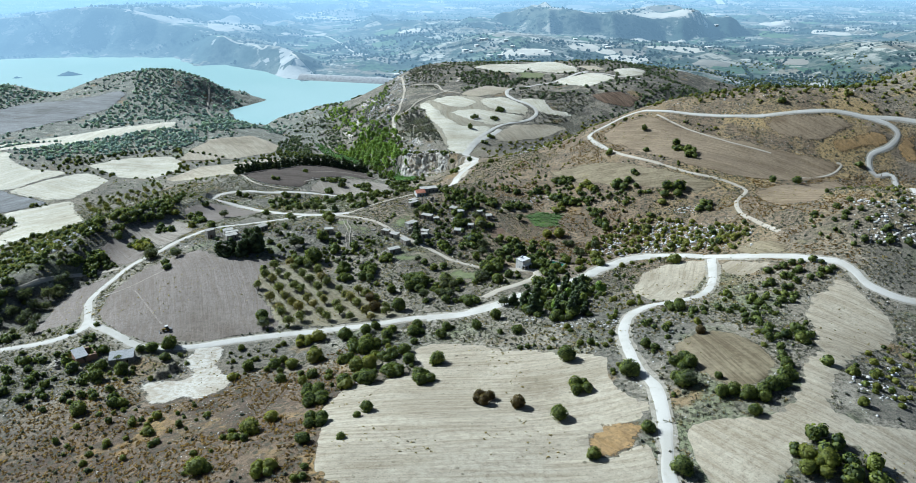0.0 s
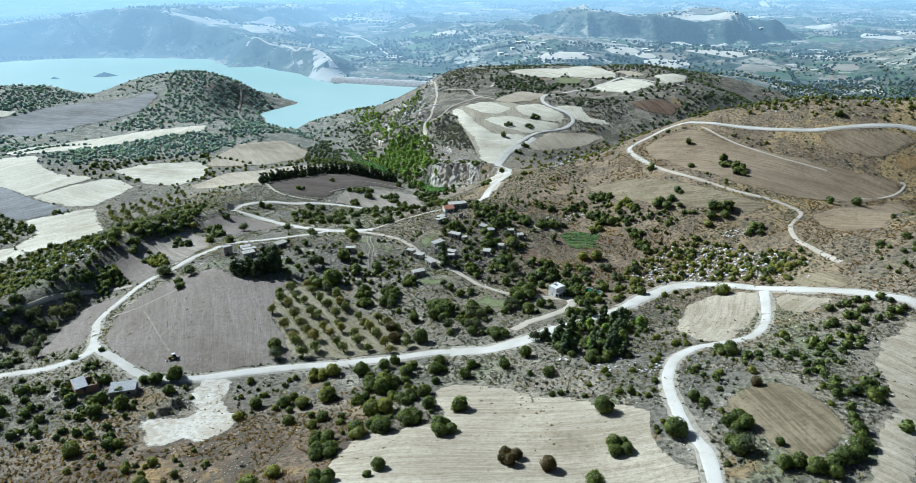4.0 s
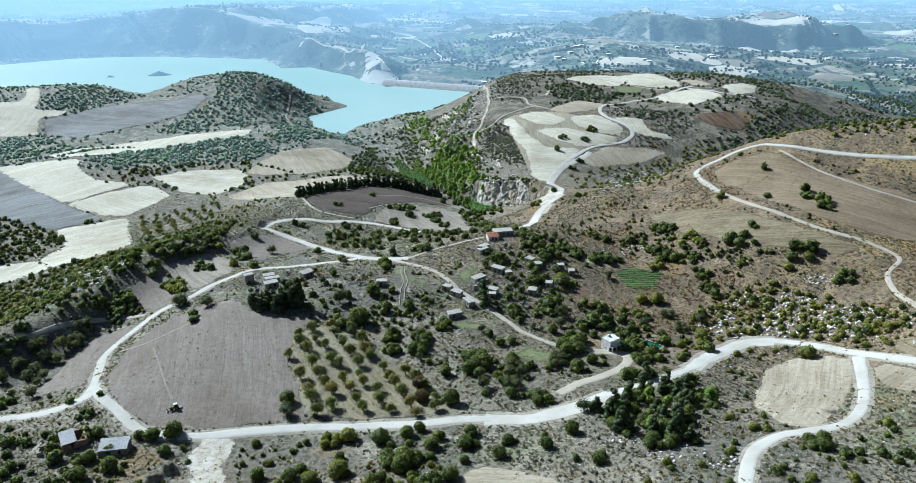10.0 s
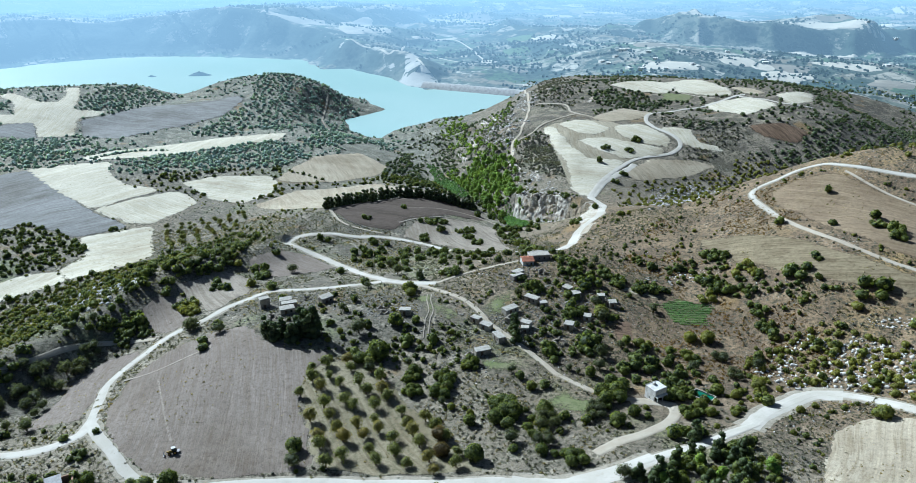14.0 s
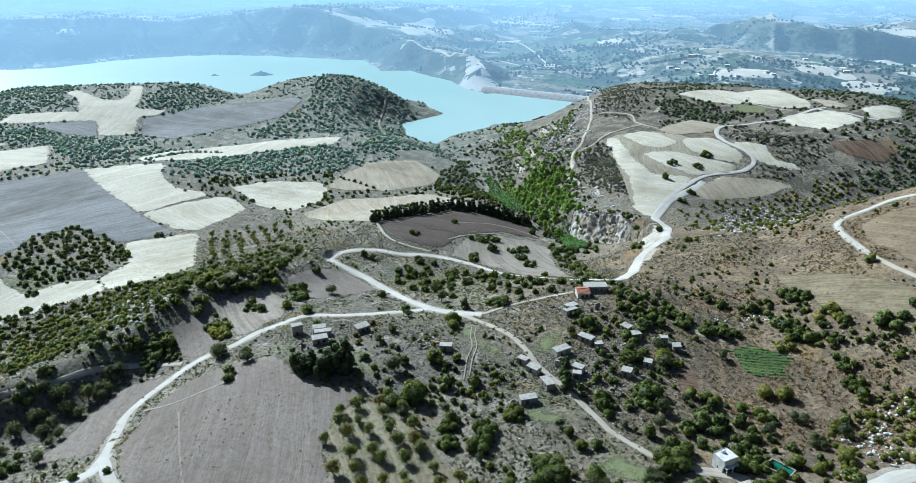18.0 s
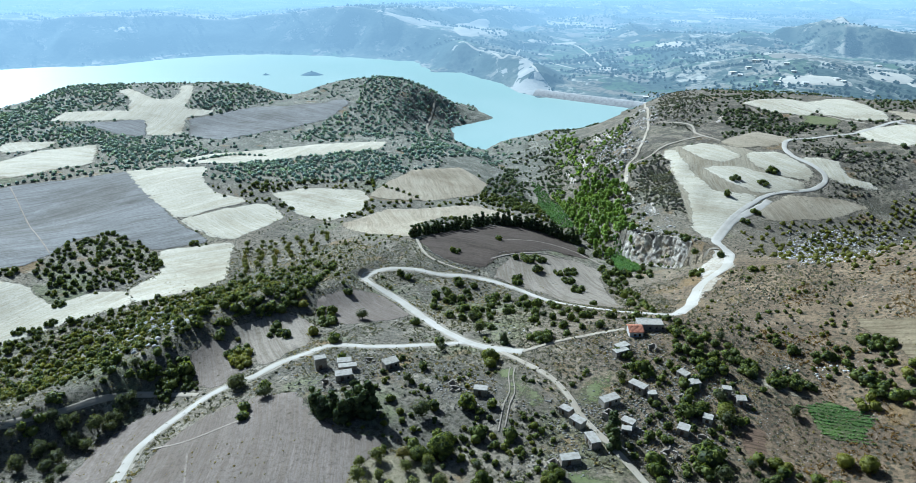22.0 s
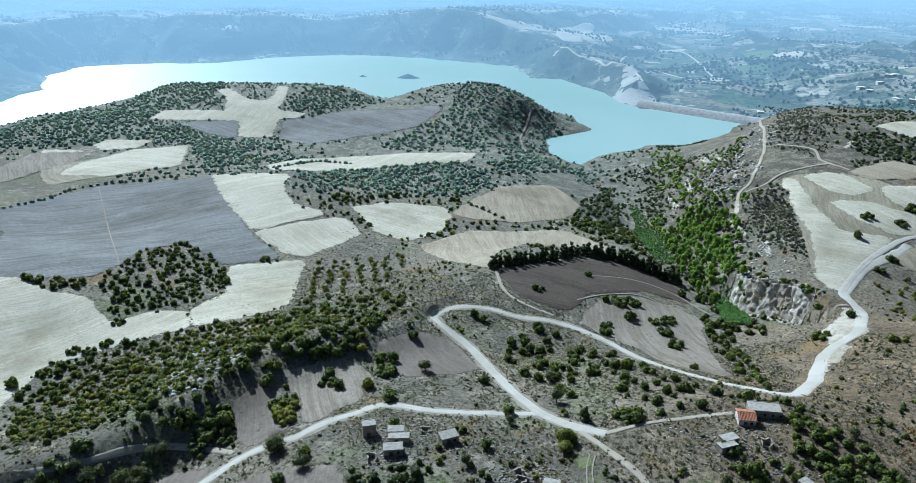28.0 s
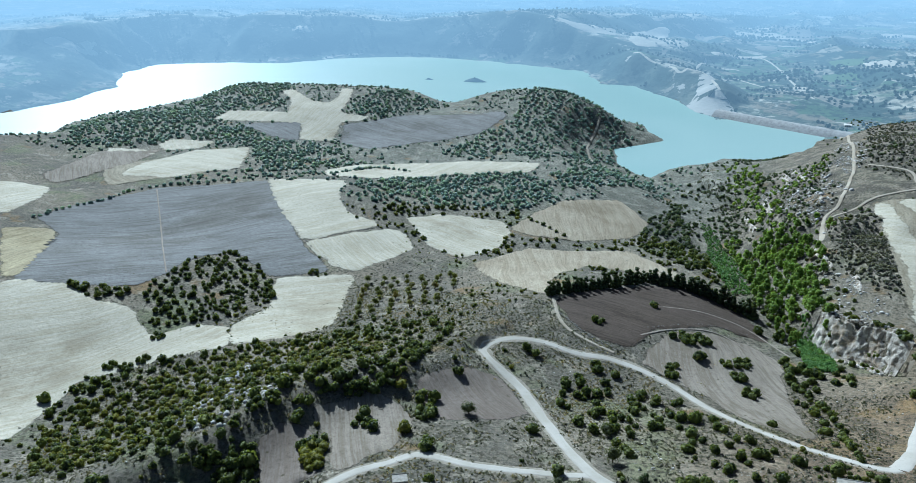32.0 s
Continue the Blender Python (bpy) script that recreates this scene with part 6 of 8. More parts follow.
TREES += [("bush", *p) for p in [(-43.1, 176.8, 3.8), (-40.1, 177.5, 3.5), (-30, 213, 6.6), (-21.3, 203.6, 4.3), (-23.7, 201.9, 4), (-21.8, 199.5, 3.6), (-19.9, 201.9, 3.3), (-20.5, 187.2, 4.7), (-17.7, 188.6, 4.3), (-19.3, 191.5, 3.9), (-21.7, 189.3, 3.5), (-17, 205, 5.3), (-11, 184, 5.7), (-24, 220, 5.6), (-30, 209, 6.5), (-34, 212, 5.5), (-27, 214, 4.4), (-45, 195, 4.6), (-55, 195, 4.2), (-69, 208, 5), (-60, 208, 4.9), (-15, 220, 5.6), (-14, 226, 4.6), (-39, 224, 5.8), (-32, 226, 5.1), (-29, 229, 4.2), (-48.5, 284.6, 4.2), (-49.3, 281.7, 3.8), (-46.6, 281.2, 3.5), (-46.5, 284.2, 3.2)]]
TREES += [("bush", *p) for p in [(-36.5, 281.2, 4.1), (-37.8, 283.8, 3.8), (-40, 282, 3.5), (-38.1, 279.9, 3.1), (-22, 244, 6.2), (-18, 272.1, 4.7), (-20.6, 270.2, 4.4), (-18.5, 267.6, 4), (-16.5, 270.2, 3.6), (-62.8, 293, 5.3), (-62.2, 296.8, 4.8), (-65.7, 296.9, 4.4), (-65.3, 293.1, 4), (-70, 290, 5.3), (-103, 185, 4.9), (-113, 183, 5.7)]]
TREES += [("ybush", *p) for p in [(-53, 155, 6.4), (-49, 161, 4.8), (-42.4, 134, 4.1), (-45, 134.4, 3.8), (-45, 131.4, 3.4), (-42.4, 131.8, 3.1), (-61, 138, 6.7), (-32, 180, 5.1), (32, 139, 4), (80.1, 128.5, 5.6), (77, 130.7, 5.2), (75.4, 127.1, 4.7), (78.8, 125.7, 4.3), (-86, 175, 3.5), (-101, 185, 4.1), (-112, 182, 5), (98, 183, 4.7), (99, 337, 6.2), (-92, 172, 3.1), (-85, 166, 3.8), (-152.7, 322.9, 6), (-148.8, 322.8, 5.5), (-149.2, 327.2, 5), (-153, 326.1, 4.6), (90, 278, 6.3), (-144.8, 319.6, 4.5), (-146.8, 322, 4.1), (-148.7, 319.4, 3.8), (-146.2, 317.7, 3.4), (-134, 346, 5.8)]]
TREES += [("ybush", *p) for p in [(-64, 342, 6.2), (50.2, 353.9, 5.1), (53.5, 354.3, 4.7), (52.7, 357.9, 4.3), (49.6, 356.6, 3.9), (24.4, 319.2, 4.1), (26.4, 317.2, 3.8), (27.9, 319.7, 3.4), (25.5, 321, 3.1), (11, 337, 6.1), (-10, 281, 4), (40.1, 316.6, 4.1), (40.9, 313.8, 3.8), (43.3, 315, 3.4), (41.9, 317.5, 3.1), (40, 278, 5), (47, 291, 5.3), (69, 376, 6.1), (69.3, 370, 4), (70.2, 367.2, 3.7), (72.6, 368.5, 3.4), (71.1, 371, 3.1), (64, 370, 5.5), (-36, 276, 4), (43, 328, 6), (49, 328, 6), (61, 298, 5.5), (43, 275, 4), (-150.4, 320.3, 5), (-147.4, 321.8, 4.6)]]
TREES += [("ybush", *p) for p in [(-149.1, 324.9, 4.2), (-151.7, 322.6, 3.8), (-236, 337, 6.3), (-149, 365, 5.4), (-206, 324, 4.2), (-52.4, 225.6, 4.2), (-55.1, 225.8, 3.9), (-54.9, 222.8, 3.5), (-52.3, 223.4, 3.2), (-49, 226, 5.9), (-47, 209, 6.7), (-54, 206, 5.5), (-31, 195, 6.2), (-27, 195, 6.1), (-39, 190, 3), (-47, 190, 3.7), (-62, 205, 2.7), (-37, 204, 4.3), (-72, 200, 4)]]
TREES += [("rustbush", *p) for p in [(16, 163, 4.7), (7.3, 165.1, 4.2), (8.7, 167.8, 3.9), (6.2, 169, 3.5), (5.4, 166, 3.2), (72, 191, 3.9), (-31, 245, 5.7), (-33, 252, 5.9)]]
TREES += [("olive", *p) for p in [(60, 162, 5.8), (-71, 237, 5.9), (-5.5, 252.9, 4.3), (-2.7, 253.2, 4), (-3.3, 256.2, 3.6), (-5.9, 255.2, 3.3), (-13, 253, 5.1), (10.8, 270.7, 4.5), (8, 269.8, 4.2), (9.1, 266.8, 3.8), (11.6, 268.4, 3.4), (-125, 301, 5.8), (-139, 307, 6.5), (17, 238, 5.1), (-124, 367, 5.7), (-139, 305, 6.1), (-75, 365, 6.1), (-83, 381, 5.2), (-5, 264.7, 5.5), (-5.1, 260.7, 5.1), (-1.5, 261.2, 4.6), (-2.4, 265.1, 4.2), (11.2, 274.8, 4.1), (8.6, 274.2, 3.8), (9.5, 271.3, 3.5), (11.9, 272.7, 3.1), (50, 316.1, 4.1), (52.4, 314.8, 3.8), (53.2, 317.7, 3.5), (50.6, 318.2, 3.1)]]
TREES += [("olive", *p) for p in [(53.9, 305.7, 4), (53.3, 302.9, 3.7), (55.9, 302.6, 3.3), (55.8, 305.5, 3), (11, 297, 5.3), (31, 346, 4.6), (-17, 289, 3.7), (-36, 269, 3.3), (42, 307, 4.9), (63, 311, 5.1), (-140, 306, 5.7), (-179, 305, 4.5), (-173.1, 295, 4.6), (-175, 292.3, 4.3), (-172.3, 290.7, 3.9), (-171.2, 293.8, 3.5), (-170.8, 283.2, 4.5), (-171.4, 286.4, 4.2), (-174.2, 285.4, 3.8), (-172.9, 282.4, 3.4), (-175, 281, 6.7), (-182, 266, 6.5), (-184, 259, 5.8), (-182, 276, 6.7), (-177, 273, 6.6), (-176, 266, 5.8), (-162, 246, 5.4), (-187, 276, 5)]]
TREES += [("cypress", *p) for p in [(-18, 308, 6.1), (-148, 475, 5.8), (-146, 480, 5.4), (-143, 485, 5.9), (-140, 491, 6), (-137, 499, 6.1), (-135, 508, 6.2), (-132, 515, 6.3), (-130.1, 526.3, 6.4), (-127.2, 532.7, 6.5), (-123.5, 542.1, 6.6), (-116.3, 541.9, 7.1), (-110.5, 545.7, 7.1), (-103.2, 545.1, 7.1), (-97.1, 545.9, 7.1), (-91.1, 546.1, 7.1), (-83.9, 544.7, 7), (-76.9, 543.1, 7), (-70.8, 540.0, 6.9), (-147, 477, 5.3), (-144, 483, 5.9), (-141, 488, 5.9), (-139, 495, 5.5), (-136, 504, 6.1)]]
TREES += [("cypress", *p) for p in [(-134, 511, 6.2), (-131, 519, 6.3), (-129.1, 529.5, 5.9), (-125.3, 537.4, 6.5), (-120.4, 542.1, 7.1), (-113.4, 543.1, 7.1), (-107.4, 545.7, 7.1), (-100.2, 545.9, 7.1), (-94.1, 545.9, 7.1), (-87.0, 544.9, 7.1), (-80.9, 543.7, 7), (-73.9, 541.0, 7), (-63, 356, 4.6), (-19, 314, 5.9)]]

TREES += [("bush", *p) for p in [(0.6, 331.7, 6.7), (6.9, 311.0, 9.7), (4.5, 355.3, 6.7), (7.2, 362.8, 4.5), (17.9, 360.7, 5.2), (-13.6, 345.6, 4.5), (0.6, 343.1, 4.5), (-5.8, 301.5, 6.0), (27.5, 384.4, 5.2), (31.8, 359.2, 6.0), (26.0, 358.4, 5.2), (-6.1, 375.8, 5.2), (-1.1, 372.6, 5.7), (3.6, 377.6, 5.2), (-2.2, 365.8, 5.2), (1.7, 364.8, 5.1), (6.8, 374.3, 5.1), (22.2, 354.1, 3.3), (-84.9, 307.2, 3.8), (-71.2, 308.3, 4.8), (-62.0, 312.6, 8.2), (-54.9, 315.1, 4.8), (-57.6, 310.8, 4.1), (-67.3, 286.9, 5.8), (-62.0, 291.0, 8.2), (-54.6, 300.8, 6.2), (-48.7, 298.5, 3.4), (-54.3, 293.7, 2.1), (-47.0, 291.2, 2.1), (-82.8, 328.8, 4.8), (-91.8, 333.0, 3.0), (-111.7, 326.6, 4.1)]]
TREES += [("olive", *p) for p in [(-20.5, 341.2, 4.2), (9.3, 343.9, 5.2), (11.6, 332.8, 6.0), (8.3, 380.1, 4.2), (18.3, 315.3, 3.9), (11.3, 305.8, 6.0), (-72.8, 303.5, 6.9), (-62.7, 282.5, 4.4), (-51.1, 288.8, 4.1), (-81.9, 343.8, 4.1), (-84.1, 319.1, 4.1)]]
TREES += [("ybush", *p) for p in [(-62.5, 337.3, 5.2)]]
TREES += [("cypress", *p) for p in [(-104.2, 296.2, 7.4), (-100.2, 294.0, 6.6), (-94.1, 294.1, 7.4), (-92.9, 296.4, 7.8), (-89.3, 297.2, 8.8), (-87.9, 299.4, 8.2), (-92.5, 299.9, 7.6), (-98.8, 297.5, 6.5)]]

HEDGES = []
HEDGES.append(("bush", 5, 4, [(-485, 473), (-497, 504), (-490, 524), (-476, 539), (-464, 557), (-450, 579), (-444, 587)]))
HEDGES.append(("bush", 6, 3.6, [(-446, 589), (-427, 607), (-400, 612)]))
HEDGES.append(("bush", 5, 3.6, [(-475, 420), (-484, 444), (-486, 470)]))
HEDGES.append(("bush", 9, 3, [(-229, 531), (-218, 556), (-203, 586)]))
HEDGES.append(("bush", 5, 4, [(-198, 601), (-230, 612), (-242, 612)]))
HEDGES.append(("bush", 4.5, 4.4, [(-406, 618), (-402, 664), (-371, 672)]))
HEDGES.append(("bush", 3.6, 4.2, [(-162, 392), (-163, 378), (-165, 352), (-168, 337)]))
HEDGES.append(("bush", 3.4, 4.6, [(-164, 417), (-155, 382), (-156, 361), (-166, 346)]))
HEDGES.append(("bush", 3.4, 4.4, [(74, 152), (83, 158), (88, 169), (89, 182)]))
HEDGES.append(("bush", 3.2, 4.2, [(113, 246), (126, 247), (136, 241)]))
HEDGES.append(("bush", 4.6, 3.8, [(-50, 496), (-40, 474), (-24, 440), (-17, 405)]))
HEDGES.append(("bush", 4.4, 4, [(-13, 394), (-7, 387), (-1, 376), (4, 365)]))
HEDGES.append(("bush", 4.4, 3.8, [(7, 368), (14, 366), (20, 362), (29, 359)]))
REEDS = []
REEDS.append([(-147, 736), (-133, 721), (-116, 681), (-100, 642), (-78, 572), (-85, 562), (-99, 588), (-132, 694)])
REEDS.append([(-49, 540), (-37, 527), (-29, 494), (-40, 494), (-48, 525)])
BUILDINGS = []
BUILDINGS.append((-33.4, 318.6, -24, 4.3, 4.2, 2.7, "flat"))
BUILDINGS.append((-29.1, 314.4, -28, 5.3, 4.4, 2.7, "flat"))
BUILDINGS.append((-23.7, 307.7, -54, 6.1, 4.6, 2.8, "flat"))
BUILDINGS.append((-28, 298, 29, 6.5, 4.2, 2.6, "flat"))
BUILDINGS.append((-32.1, 295.8, 44, 3, 4, 2.2, "open"))
BUILDINGS.append((-22.1, 327.6, 45, 7.3, 4.8, 2.8, "flat"))
BUILDINGS.append((-21.5, 321, 62, 3.3, 3.2, 3.4, "open"))
BUILDINGS.append((-14.9, 337.9, -26, 6.8, 4.4, 3, "flat"))
BUILDINGS.append((-10.5, 335.9, 19, 3, 4, 2.4, "flat"))
BUILDINGS.append((-15.4, 319.4, -20, 4.7, 4, 2.6, "flat"))
BUILDINGS.append((-15.4, 316.2, 3, 3, 3, 2, "flat"))
BUILDINGS.append((-0.1, 322.8, -10, 4, 5, 3, "flat"))
BUILDINGS.append((-2.1, 350.7, -38, 4.6, 4.2, 2.6, "shed"))
BUILDINGS.append((0.8, 346.9, 31, 5.9, 4.6, 2.8, "flat"))
BUILDINGS.append((11.1, 347.4, 6, 3, 4, 3.6, "flat"))
BUILDINGS.append((15.5, 345.1, 13, 3.6, 4, 2.6, "shed"))
BUILDINGS.append((-22.8, 356.1, 45, 6.4, 4.4, 2.6, "flat"))
BUILDINGS.append((6.3, 331.4, -8, 3, 4, 2.6, "flat"))
BUILDINGS.append((-2, 339, 43, 3.2, 4, 2.6, "open"))
BUILDINGS.append((-2.8, 311.1, 54, 4.6, 6.5, 1.8, "open"))
BUILDINGS.append((-60.2, 320.2, 8, 5.1, 4.4, 2.8, "flat"))
BUILDINGS.append((-70.1, 321.7, 48, 3, 3.4, 2.4, "open"))
BUILDINGS.append((-68.4, 319.8, 14, 3.9, 3, 1.6, "open"))
BUILDINGS.append((5.5, 322.6, 12, 3.7, 4, 1.8, "open"))
BUILDINGS.append((-115.9, 320.1, 40, 4.7, 5.2, 5.2, "stone"))
BUILDINGS.append((-108.1, 322.3, 28, 5.7, 4.4, 3.2, "flat"))
BUILDINGS.append((-105.8, 320.1, 29, 7.2, 4.2, 2.6, "flat"))
BUILDINGS.append((-104.2, 314.4, 33, 6.6, 5, 3.2, "flat"))
BUILDINGS.append((-108.2, 309.9, 43, 3, 5, 2.4, "open"))
BUILDINGS.append((-93.3, 326.4, 49, 6.2, 5.2, 3, "shed"))
BUILDINGS.append((-20.1, 372.5, 19, 5.4, 6.4, 3.2, "red"))
BUILDINGS.append((-15.8, 379.2, 18, 10.4, 6, 3.8, "long"))
BUILDINGS.append((-22.8, 359.5, 46, 5.8, 5, 2.6, "flat"))
BUILDINGS.append((-13.2, 363.2, 14, 3, 4, 2.6, "open"))
BUILDINGS.append((-101.7, 328.2, 42, 4, 2, 1.8, "open"))
BUILDINGS.append((-133.6, 214.3, 22, 6.6, 6, 2.4, "open"))
BUILDINGS.append((-128.2, 218.3, 41, 6.6, 6, 3, "barn"))
BUILDINGS.append((-114.4, 216.3, 17, 7.8, 5, 2.4, "tin"))
ROAD_LINES = [(w, smooth_line(p, 4)) for _, w, p in ROADS]


def clear(x, y, spare=1.2, fields=True):
    """Which places lie off the roads, the fields and the water."""
    x, y = np.asarray(x, float), np.asarray(y, float)
    ok = ~inside(x, y, SHORE) & (floor_at(x, y) > LAKE_Z + 0.8)
    for w, line in ROAD_LINES:
        near = (x > line[:, 0].min() - 9) & (x < line[:, 0].max() + 9) & (y > line[:, 1].min() - 9) & (y < line[:, 1].max() + 9) & ok
        if near.any():
            d = np.min(np.hypot(x[near][:, None] - line[None, :, 0], y[near][:, None] - line[None, :, 1]), 1)
            ok[near] = d > w / 2 + spare
    if fields:
        for kind, _, ring in FIELDS:
            ok &= ~inside(x, y, ring)
    return ok




def off_houses(x, y):
    ok = np.ones(np.shape(x), bool)
    for h in BUILDINGS:
        ok &= np.hypot(np.asarray(x) - h[0], np.asarray(y) - h[1]) > 0.62 * max(h[3], h[4]) + 0.6
    return ok


PLANTED = {}
for sp, x, y, size in TREES:
    PLANTED.setdefault(sp, []).append((x, y, size, 0))
rng = np.random.default_rng(5)
for sp, gap, lo, hi, ring in ZONES:
    if sp != "orchard":
        gap, hi = gap * (0.82 if np.mean(ring, 0)[1] < 600 else 0.98), hi * 1.1
    r = np.array(ring, float)
    xs, ys = np.meshgrid(np.arange(r[:, 0].min(), r[:, 0].max(), gap), np.arange(r[:, 1].min(), r[:, 1].max(), gap))
    jit = 0.24 if sp == "orchard" else 0.5
    x = xs.ravel() + rng.uniform(-jit, jit, xs.size) * gap
    y = ys.ravel() + rng.uniform(-jit, jit, xs.size) * gap
    if sp == "scrub":
        ok0 = inside(x, y, ring)
        x, y = x[ok0], y[ok0]
        x, y = x + rng.normal(0, 3.5, len(x)), y + rng.normal(0, 5, len(y))
    if sp == "orchard":
        cx, cy = r.mean(0)
        turn = radians(124)
        x, y = cx + (x - cx) * math.cos(turn) - (y - cy) * math.sin(turn), cy + (x - cx) * math.sin(turn) + (y - cy) * math.cos(turn)
    ok = off_houses(x, y) & (inside(x, y, ring) | (sp == "scrub")) & clear(x, y, 1.6, sp != "orchard")
    for bed in REEDS:
        ok &= ~inside(x, y, bed)
    if sp != "orchard":
        ok &= (noise2(x, y, 17, 31) > -0.62) & (rng.random(len(x)) < 0.92)
    for a, b in zip(x[ok], y[ok]):
        PLANTED.setdefault(sp, []).append((a, b, lo + (hi - lo) * rng.random() ** 1.3, 1))
for sp, gap, size, line in HEDGES:
    for a, b in smooth_line(line, gap):
        if clear([a], [b], 0.6, False)[0]:
            PLANTED.setdefault(sp, []).append((a + rng.uniform(-1, 1), b + rng.uniform(-1, 1), size * rng.uniform(0.7, 1.2), 1))
# single shrubs over the open slopes
for num, x0, x1, y0, y1, lo, hi, thin in ((9500, -300, 300, 95, 560, 1.0, 3.0, 0.05), (8000, -880, -120, 540, 1075, 2.0, 4.6, -0.3), (8000, -150, 620, 520, 1190, 2.0, 4.2, 0.25), (500, -60, 30, 290, 390, 1.4, 3.2, -0.1)):
    x, y = rng.uniform(x0, x1, num), rng.uniform(y0, y1, num)
    for bed in REEDS:
        x, y = x[~inside(x, y, bed)], y[~inside(x, y, bed)]
    ok = off_houses(x, y) & clear(x, y, 1.6) & (noise2(x, y, 45, 33) + 0.6 * noise2(x, y, 14, 34) > thin)
    for a, b in zip(x[ok], y[ok]):
        PLANTED["ybush" if rng.random() < (0.6 if a > 30 and b < 520 else 0.25) else "bush"].append((a, b, lo + (hi - lo) * rng.random() ** 1.4, 1))

PLANT_WORDS = {
    "bush": ("carob_bush", "round dark green carob bush on dry ground", "bush"), "ybush": ("broom_bush", "low yellow-green broom bush among dry herbs", "bush"),
    "rustbush": ("thorn_bush", "rusty brown-green thorn bush in a field", "bush"), "olive": ("olive_tree", "grey-green olive tree with airy crown", "tree"),
    "orchard": ("almond_tree", "small half-bare almond tree in an orchard row", "tree"), "pine": ("pine_tree", "fresh green pine tree with ragged crown", "tree"),
    "cypress": ("cypress_tree", "tall dark green cypress tree", "tree")}
for sp, (name, label, category) in PLANT_WORDS.items():
    spots = sorted(PLANTED.get(sp, []), key=lambda p: p[3] * 40 + math.dist(p[:2], (-20, 190)))
    single, rest = spots[:300], spots[300:]
    prng = np.random.default_rng(len(sp) * 13)
    forms = []
    for _ in range(5):
        root = new(name)
        stem = new("trunk", mesh_of("trunk", *trunk(prng, sp), M["bark"]))
        head = new("crown", mesh_of("crown", *crown(prng, 700, 0.038, sp), M[sp], smooth=False))
        stem.parent = head.parent = root
        forms.append(tagged(root, label, category, group=name + "s"))
    first = [None] * 5
    for k, (x, y, size, _) in enumerate(single):
        q = size * (1.12 if category == "bush" else 1.0) * np.array((1, 1, prng.uniform(0.85, 1.15)))
        m = Matrix.LocRotScale((x, y, float(floor_at(x, y)) - 0.05), Euler((0, 0, prng.uniform(0, 6.28))), Vector(q))
        if k < 5:
            first[k] = m
        else:
            copy_thing(forms[k % 5], m)
    for root, m in zip(forms, first):
        if m:
            root.matrix_basis = m
        else:
            for o in (*root.children, root):
                bpy.data.objects.remove(o)
    mid = [p[:3] for p in rest if math.dist(p[:2], (-20, 150)) < 520]
    beyond = [p[:3] for p in rest if math.dist(p[:2], (-20, 150)) >= 520]
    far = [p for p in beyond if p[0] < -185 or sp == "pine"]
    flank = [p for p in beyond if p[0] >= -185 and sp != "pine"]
    if mid:
        strew("hillside_bushes" if category == "bush" else "hillside_trees", f"many {label.split(' on ')[0]} plants on the slopes".replace("bush plants", "bushes"), category, sp, mid, 84, 0.085, M[sp], 7, lumps=5)
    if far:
        # all but the pines wear leaves with haze painted into their colour
        strew("distant_bushes" if category == "bush" else "distant_trees", "dense far thicket of evergreen bushes", category, sp, far, 14, 0.16, M["pine" if sp == "pine" else "distant"], 7)
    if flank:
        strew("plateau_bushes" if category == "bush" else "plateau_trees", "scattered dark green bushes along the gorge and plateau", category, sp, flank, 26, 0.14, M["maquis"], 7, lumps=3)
# groves and hedges of the far country
x, y = rng.uniform(-1900, 1500, 26000), rng.uniform(950, 2600, 26000)
ok = noise2(x, y, 150, 36) + 0.9 * noise2(x, y, 60, 37) + 0.4 * noise2(x, y, 21, 38) > 0.42
gx, gy = [x[ok]], [y[ok]]
for _ in range(650):
    cx, cy, a, n = rng.uniform(-1500, 1400), rng.uniform(950, 2500), rng.normal(0.15, 0.5), rng.integers(6, 26)
    gx.append(cx + np.arange(n) * 6.5 * math.cos(a) + rng.normal(0, 1.5, n))
    gy.append(cy + np.arange(n) * 6.5 * math.sin(a) + rng.normal(0, 1.5, n))
x, y = np.concatenate(gx), np.concatenate(gy)
ok = ~inside(x, y, SHORE) & (np.hypot(x, y - 120) > np.where(x > -235, 1010, 1180)) & (floor_at(x, y) > LAKE_Z + 1)
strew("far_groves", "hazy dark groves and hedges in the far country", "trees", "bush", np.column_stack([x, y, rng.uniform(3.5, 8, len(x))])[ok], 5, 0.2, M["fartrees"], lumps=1)


